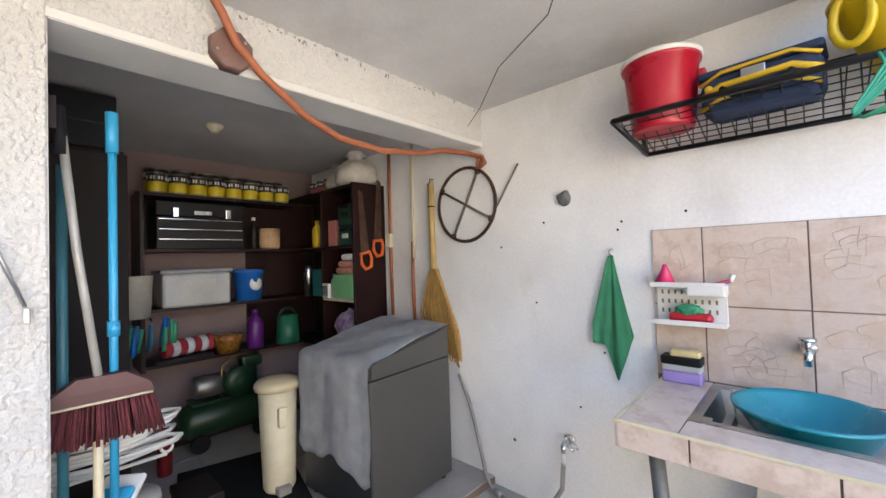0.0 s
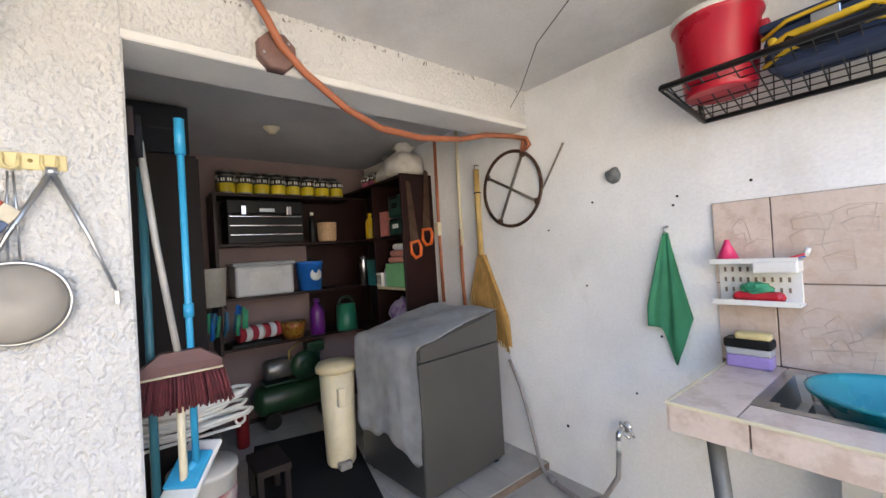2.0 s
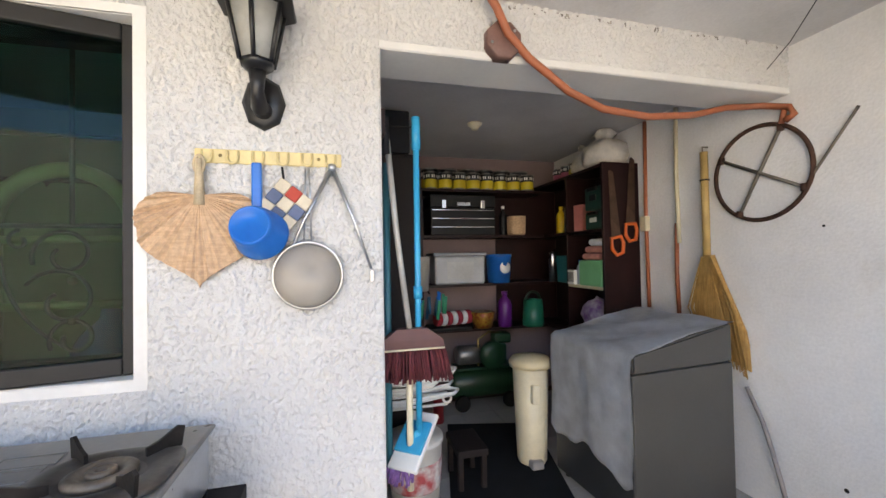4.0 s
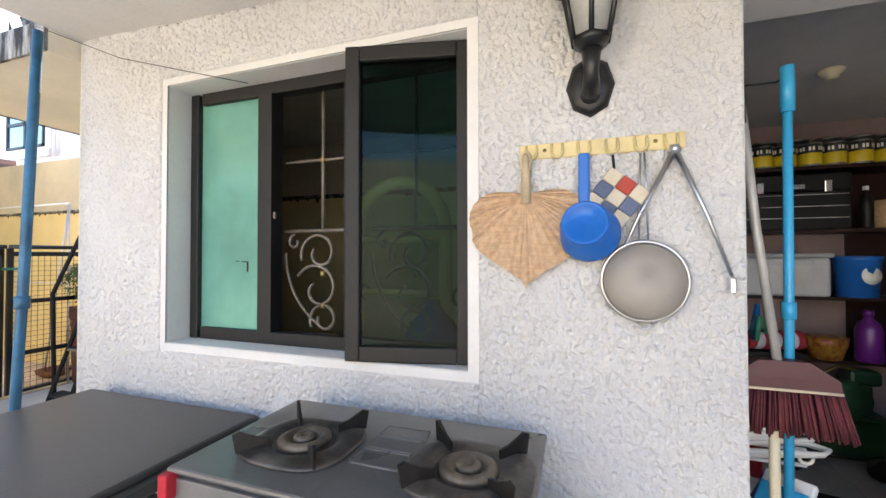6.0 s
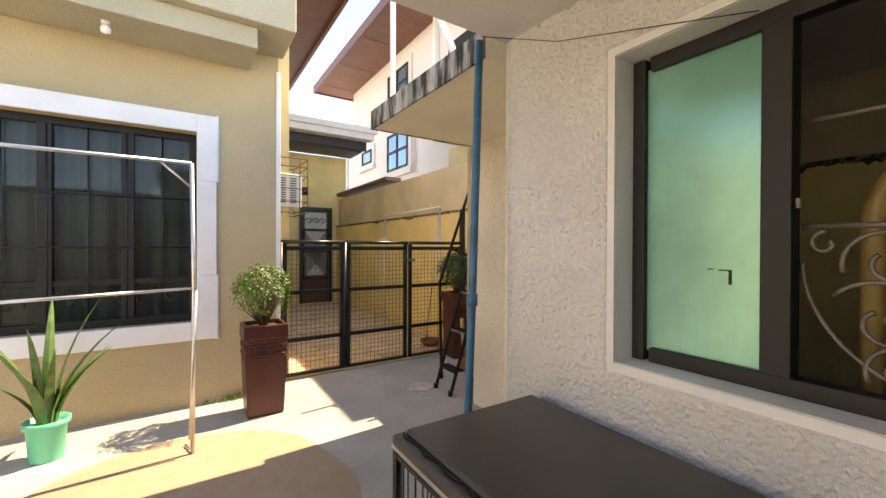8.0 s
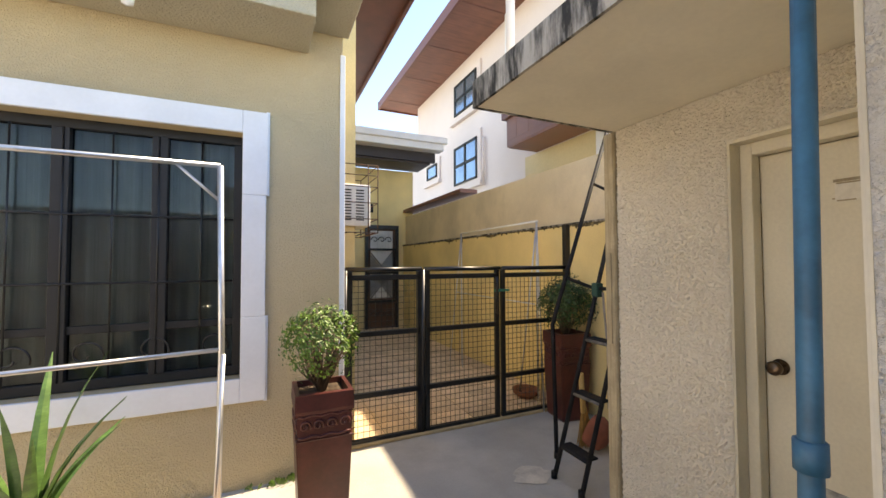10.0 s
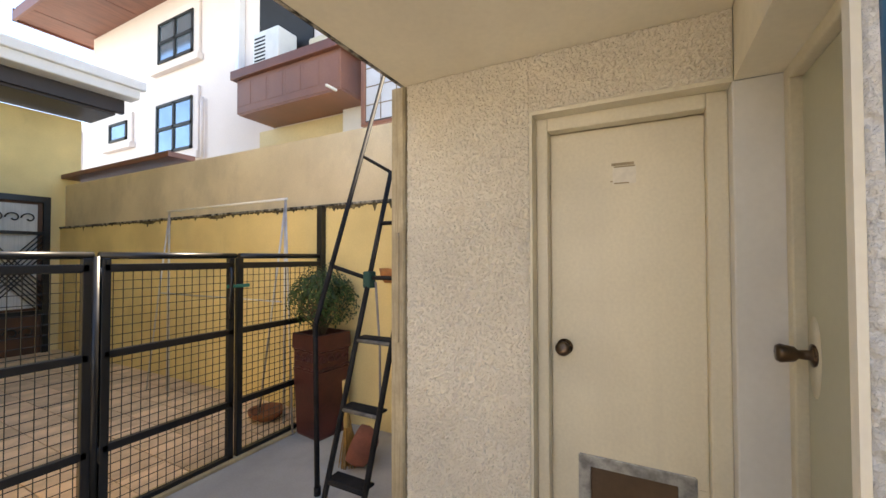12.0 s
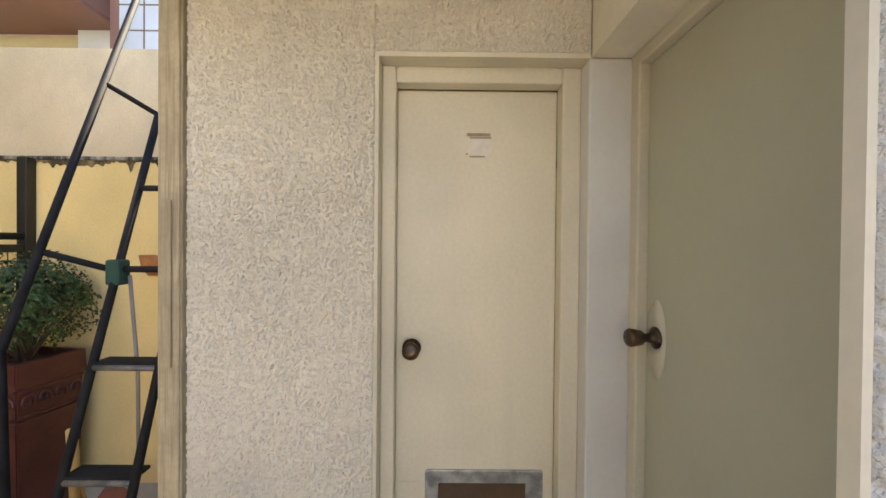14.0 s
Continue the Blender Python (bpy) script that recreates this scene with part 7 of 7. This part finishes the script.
bx = thing("green_crate", (-2.80, 1.90, 1.14), 0, "pale green plastic crate holding folded towels", "crate")
boxpart("crate", (-0.14, 0.15, -0.13, 0.13, 0, 0.20), LIGHT_GREEN, bx, "", 0.012)
for i in range(3):
    c = thing("folded_towel", (-2.81 + 0.02 * i, 1.90, 1.342 + 0.055 * i), 8 * i, "folded salmon towel on the green crate", "towel", "folded towels")
    boxpart("cloth", (-0.12 + 0.02 * i, 0.11, -0.11, 0.10, 0, 0.052), PINK_CLOTH if i < 2 else GREY_CLOTH, c, "", 0.022)
bottle("white_bottle", (-3.02, 1.84, 1.14), 0.033, 0.20, mat("pale_blue_bottle", (0.45, 0.55, 0.62), 0.3), "small pale blue bottle on the cream shelf", BLUE)
bx = thing("white_basket", (-3.05, 1.80, 1.14), 0, "small white slotted basket on the shelf", "basket")
boxpart("basket", (-0.05, 0.045, -0.035, 0.0, 0, 0.12), WHITE_PL, bx, "", 0.006)
for i in range(5):
    boxpart("slot", (-0.04 + 0.018 * i, -0.032 + 0.018 * i, -0.037, -0.034, 0.02, 0.1), DARK_SHADE, bx, "", 0)
bx = thing("plastic_bag", (-2.85, 1.88, 0.76), 0, "printed white plastic bag on the low shelf", "bag")
bm = bmesh.new()
bmesh.ops.create_icosphere(bm, subdivisions=3, radius=0.14)
for v in bm.verts:
    v.co = Vector((v.co.x * 1.1, v.co.y * 0.8, v.co.z + 0.14)) + 0.04 * noise.noise_vector(v.co * 16)
part("bag", bm, mat("printed_bag", (0.52, 0.48, 0.56), 0.4, 0, 0.3, 18, 60, 0.4, tint=(0.25, 0.12, 0.35)), bx)
bottle("purple_bottle", (-3.50, 1.36, 0.74), 0.065, 0.32, PURPLE, "big purple detergent bottle with a pink label", PURPLE)
bx = thing("green_can", (-3.45, 1.62, 0.74), 0, "dark green watering can on the shelf", "watering can")
lathepart("body", [(0.09, 0), (0.10, 0.02), (0.085, 0.24), (0, 0.25)], mat("can_green", (0.01, 0.16, 0.09), 0.4), bx, seg=20)
rodpart("handle", arc((0, 0.0, 0.24), 0.07, 0, 180, 10, (0, 1, 0), (0, 0, 1)), 0.012, COMP_GREEN, bx)
bx = thing("red_bowl", (-3.52, 1.15, 0.74), 0, "dark red round tin with gold pattern", "tin")
lathepart("bowl", [(0.08, 0), (0.11, 0.10), (0.115, 0.14), (0.10, 0.145), (0, 0.14)], mat("tin_red", (0.20, 0.02, 0.01), 0.35, 0.2, 0.3, 30, 60, 0, tint=(0.45, 0.28, 0.05)), bx, seg=24)
bx = thing("striped_towel", (-3.52, 0.86, 0.74), 12, "rolled red and grey striped towel", "towel")
for i in range(7):
    lathepart("stripe", [(0.055, 0), (0.062, 0.012), (0.062, 0.038), (0.055, 0.05)], mat("stripe_red", (0.38, 0.03, 0.05), 0.95) if i == 0 else bpy.data.materials["stripe_red"] if i % 2 == 0 else GREY_CLOTH, bx, "", 18, m=pose(0, -0.16 + 0.05 * i, 0.10, -90, 0, 0))
bx = thing("black_tray", (-3.55, 0.80, 0.74), 0, "black wire tray with small tools", "tray")
boxpart("tray", (-0.1, 0.13, -0.15, 0.22, 0, 0.035), BLACK, bx, "", 0.01)
bx = thing("white_pail", (-3.2, 0.50, 1.12), 0, "white plastic pail hanging beside the shelving", "pail")
lathepart("pail", [(0.085, 0), (0.10, 0.26), (0.105, 0.27), (0, 0.27)], mat("old_white_pail", (0.50, 0.47, 0.40), 0.5), bx, seg=22)
boxpart("hook_bracket", (-0.6, 0.0, -0.02, 0.02, 0.24, 0.27), BLACK_STEEL, bx, "", 0.004)
bx = thing("peg_bunch", (-3.15, 0.58, 0.86), 0, "bunch of blue and green plastic pegs", "pegs")
rodpart("cord", [(-0.60, 0, 0.33), (-0.25, 0, 0.31), (0, 0, 0.24)], 0.006, BLACK, bx)
for i in range(16):
    x, y = rnd.uniform(-0.07, 0.07), rnd.uniform(-0.12, 0.13)
    rodpart("peg", [(x, y, rnd.uniform(0.18, 0.26)), (x + rnd.uniform(-0.02, 0.02), y + rnd.uniform(-0.03, 0.03), rnd.uniform(0.02, 0.1))], 0.014, (BLUE, GREEN_PL, POLE_BLUE)[i % 3], bx, "", 6)

comp = thing("air_compressor", (-3.50, 1.13, 0.05), 0, "dark green air compressor with motor and wheels", "air compressor")
lathepart("tank", [(0.05, -0.34), (0.11, -0.31), (0.13, -0.27), (0.13, 0.27), (0.11, 0.31), (0.05, 0.34)], COMP_GREEN, comp, m=pose(0, 0, 0.22, -90, 0, 0), seg=28)
lathepart("motor", [(0.07, -0.12), (0.085, -0.10), (0.085, 0.10), (0.05, 0.13)], TIN, comp, "grey electric motor", m=pose(0, -0.12, 0.46, -90, 0, 0), seg=20)
boxpart("platform", (-0.1, 0.1, -0.26, 0.28, 0.345, 0.365), COMP_GREEN, comp)
boxpart("pump", (-0.06, 0.06, 0.08, 0.22, 0.365, 0.55), COMP_GREEN, comp, "", 0.02)
boxpart("cylinder_head", (-0.05, 0.07, 0.10, 0.26, 0.55, 0.64), COMP_GREEN, comp, "", 0.02)
lathepart("flywheel", [(0.12, 0), (0.12, 0.03), (0.03, 0.03), (0, 0.03)], COMP_GREEN, comp, m=pose(0.10, 0.06, 0.47, 0, 90, 0), seg=24)
rodpart("pipe", [(0.0, 0.20, 0.63), (0.05, 0.05, 0.66), (0.05, -0.05, 0.60), (0.04, -0.05, 0.35)], 0.01, BRASS, comp)
for y in (-0.22, 0.22):
    lathepart("wheel", [(0.065, -0.02), (0.07, 0), (0.065, 0.02)], BLACK, comp, m=pose(0.11, y, 0.07, 0, 90, 0), seg=20)
bottle("red_bottle", (-3.25, 0.66, 0.05), 0.045, 0.36, mat("bottle_red", (0.22, 0.01, 0.015), 0.35), "dark red bottle standing on the floor", BLACK)

bx = thing("paint_pail", (-2.30, 0.30, 0.05), 0, "white paint pail with a red label", "pail")
lathepart("pail", [(0.13, 0), (0.15, 0.33), (0.158, 0.335), (0.155, 0.36), (0, 0.362)], WHITE_PL, bx, seg=28)
lathepart("label", [(0.139, 0.10), (0.1425, 0.11), (0.149, 0.24), (0.147, 0.25)], mat("pail_label", (0.5, 0.08, 0.08), 0.5, 0, 0.3, 14, 60, 0, tint=(0.7, 0.66, 0.64)), bx, "red and white label", 28)
bx = thing("low_stool", (-2.42, 0.36, 0.05), 0, "low dark wooden stool", "stool")
boxpart("seat", (-0.13, 0.15, 0.18, 0.36, 0.20, 0.24), BROWN_PANEL, bx)
for x in (-0.1, 0.12):
    for y in (0.2, 0.34):
        boxpart("leg", (x - 0.015, x + 0.015, y - 0.015, y + 0.015, 0, 0.20), BROWN_PANEL, bx)
rk = thing("towel_rail", (-2.25, 0.0, 0), 0, "white wire rack holding plastic hangers", "rack")
for z in (0.60, 0.66):
    rodpart("bar", [(0.06, -0.42, z), (0.06, 0.46, z)], 0.008, WHITE_PL, rk)
for y in (-0.40, 0.1):
    rodpart("leg", [(0.06, y, 0.05), (0.06, y, 0.66)], 0.010, WHITE_PL, rk)
rodpart("eye", arc((0.06, 0.46, 0.63), 0.022, 0, 360, 12, (0, 1, 0), (0, 0, 1))[:-1], 0.007, WHITE_PL, rk, "", 6, True)
for i in range(7):
    h = thing("white_hanger", (-2.21 + rnd.uniform(-0.02, 0.02), 0.10, 0.672 + 0.018 * i), rnd.uniform(-6, 6), "white plastic clothes hanger lying on the rack", "hanger", "white hangers")
    e = 0.36 + rnd.uniform(-0.06, 0.05)
    rodpart("frame", [(0.03, -0.25, 0), (0.02, e - 0.05, 0.012), (0.05, e, 0.008), (0.085, e - 0.03, 0.004), (0.16, 0.1, 0), (0.10, -0.2, 0)], 0.0095, WHITE_PL, h, "", 7, True)

# brooms and mops hung just inside the opening
rodb = thing("broom_hook_board", (-1.72, 0.07, 1.90), 0, "thin dark board with hooks for brooms", "hook board")
boxpart("board", (-0.07, 0.09, 0.002, 0.02, -0.04, 0.06), DARK_WOOD, rodb, "", 0.002)
mop = thing("floor_mop", (-1.72, 0.225, 0), 0, "blue flat mop hanging by its handle", "mop")
rodpart("hook", [(-0.02, -0.14, 1.93), (-0.02, -0.02, 1.93), (-0.015, 0.0, 1.94)], 0.003, BLACK, mop)
rodpart("handle", [(0, 0.0, 1.96), (-0.01, 0.0, 1.25), (-0.03, 0.0, 0.66)], 0.0125, SKY_BLUE, mop, "blue painted handle", 12)
rodpart("grip", [(0, 0.0, 1.965), (0, 0.0, 1.83)], 0.018, SKY_BLUE, mop, "", 12)
rodpart("collar", [(-0.01, 0, 1.27), (-0.012, 0, 1.22)], 0.018, SKY_BLUE, mop, "", 12)
q = pose(-0.04, -0.02, 0.63, 0, 34, -38)
bm = bmesh.new()
box(bm, -0.13, 0.13, -0.065, 0.065, -0.012, 0.012, 0.008, q)
part("pad", bm, WHITE_PL, mop, "white mop pad")
bm = bmesh.new()
box(bm, -0.075, 0.065, -0.06, 0.06, 0.010, 0.03, 0.006, q)
part("plate", bm, SKY_BLUE, mop, "blue mop plate")
rodpart("joint", [(-0.03, 0, 0.67), q @ Vector((0, 0, 0.02))], 0.02, SKY_BLUE, mop)
bm = bmesh.new()
for i in range(46):
    u = rnd.uniform(-0.13, 0.13)
    p = q @ Vector((u, -0.065, 0)) if i % 3 else q @ Vector((0.13, rnd.uniform(-0.065, 0.065), 0))
    rod(bm, [p, p + Vector((rnd.uniform(-0.01, 0.02), rnd.uniform(-0.02, 0.01), -rnd.uniform(0.03, 0.06)))], 0.006, 5)
tagged(part("fringe", bm, mat("purple_fringe", (0.26, 0.13, 0.36), 0.95, 0, 0.2, 30, 120, 0.5), mop, "purple mop fringe"), kind="stuff")
br = thing("red_broom", (-1.70, 0.10, 0), 0, "soft broom with maroon bristles and a steel handle", "broom")
rodpart("handle", [(0, 0.0, 1.90), (0, 0.035, 1.5), (0, 0.085, 1.08)], 0.012, mat("dull_steel_tube", (0.52, 0.50, 0.46), 0.45, 0.25, 0.12, 8, 60, 0.1), br, "steel handle", 12)
rodpart("grip", [(0, -0.005, 1.95), (0, 0.0, 1.80)], 0.017, DARK_SHADE, br, "", 12)
bm = bmesh.new()
v = [[bm.verts.new((sx * d, y, z)) for sx, y in ((-1, y0), (1, y0), (1, y1), (-1, y1))] for d, y0, y1, z in ((0.02, 0.03, 0.15, 1.105), (0.024, -0.03, 0.215, 1.06), (0.024, -0.035, 0.222, 1.02))]
for a, b in zip(v, v[1:]):
    for k in range(4):
        bm.faces.new((a[k], a[(k + 1) % 4], b[(k + 1) % 4], b[k]))
bm.faces.new(v[0])
bm.faces.new(v[-1])
part("head", bm, mat("maroon_head", (0.11, 0.035, 0.035), 0.5), br)
bm = bmesh.new()
for i in range(420):
    y, x = rnd.uniform(-0.035, 0.222), rnd.uniform(-0.022, 0.022)
    rod(bm, [(x, y, 1.025), (x * 1.7, y + (y - 0.09) * 0.22, 0.905 + rnd.uniform(-0.015, 0.012))], 0.0035, 3)
tagged(part("bristles", bm, BRISTLE, br), kind="stuff")
rodpart("stitch_line", [(0.026, -0.034, 1.025), (0.026, 0.22, 1.025)], 0.004, CREAM_PL, br)
for x, y, z0, z1, m, lab in ((-1.76, 0.105, 0.50, 1.78, DULL_TEAL, "dull teal broom pole"), (-1.73, 0.185, 0.45, 1.03, CREAM_PL, "cream broom pole")):
    p = thing("broom_pole", (x, y, 0), 0, lab + " hanging inside the opening", "pole")
    rodpart("pole", [(0, 0, z1), (0.005, -0.004, z0)], 0.014, m, p, "", 10)
lamp = thing("ceiling_socket", (-2.82, 0.867, 2.35), 0, "cream porcelain lamp socket without a bulb", "lamp socket")
lathepart("base", [(0.055, 0), (0.05, -0.015), (0.03, -0.03), (0.025, -0.045), (0, -0.045)], CREAM_PL, lamp, seg=20)
# flaking joint between beam and canopy
rnd = random.Random(12)
bm = bmesh.new()
for i in range(90):
    y = rnd.uniform(0.3, 2.05)
    s = rnd.uniform(0.004, 0.018)
    box(bm, WX + 0.0005, WX + 0.004, y, y + s * rnd.uniform(0.8, 2.2), 2.392 - s * rnd.uniform(0.3, 1.6), 2.394)
for i in range(60):
    y = rnd.uniform(-2.7, -0.9)
    z = 2.49 - 0.08 * (y + 2.735) / 1.735
    s = rnd.uniform(0.003, 0.012)
    box(bm, WX + 0.0005, WX + 0.004, y, y + s * rnd.uniform(0.8, 3), z - s, z - 0.001)
tagged(link("flaked_paint", bm, mat("dark_crack", (0.42, 0.39, 0.35), 0.95, 0, 0.3, 30, 90, 0.5)), "dark flakes and cracks along the slab joint", "crack", kind="stuff")
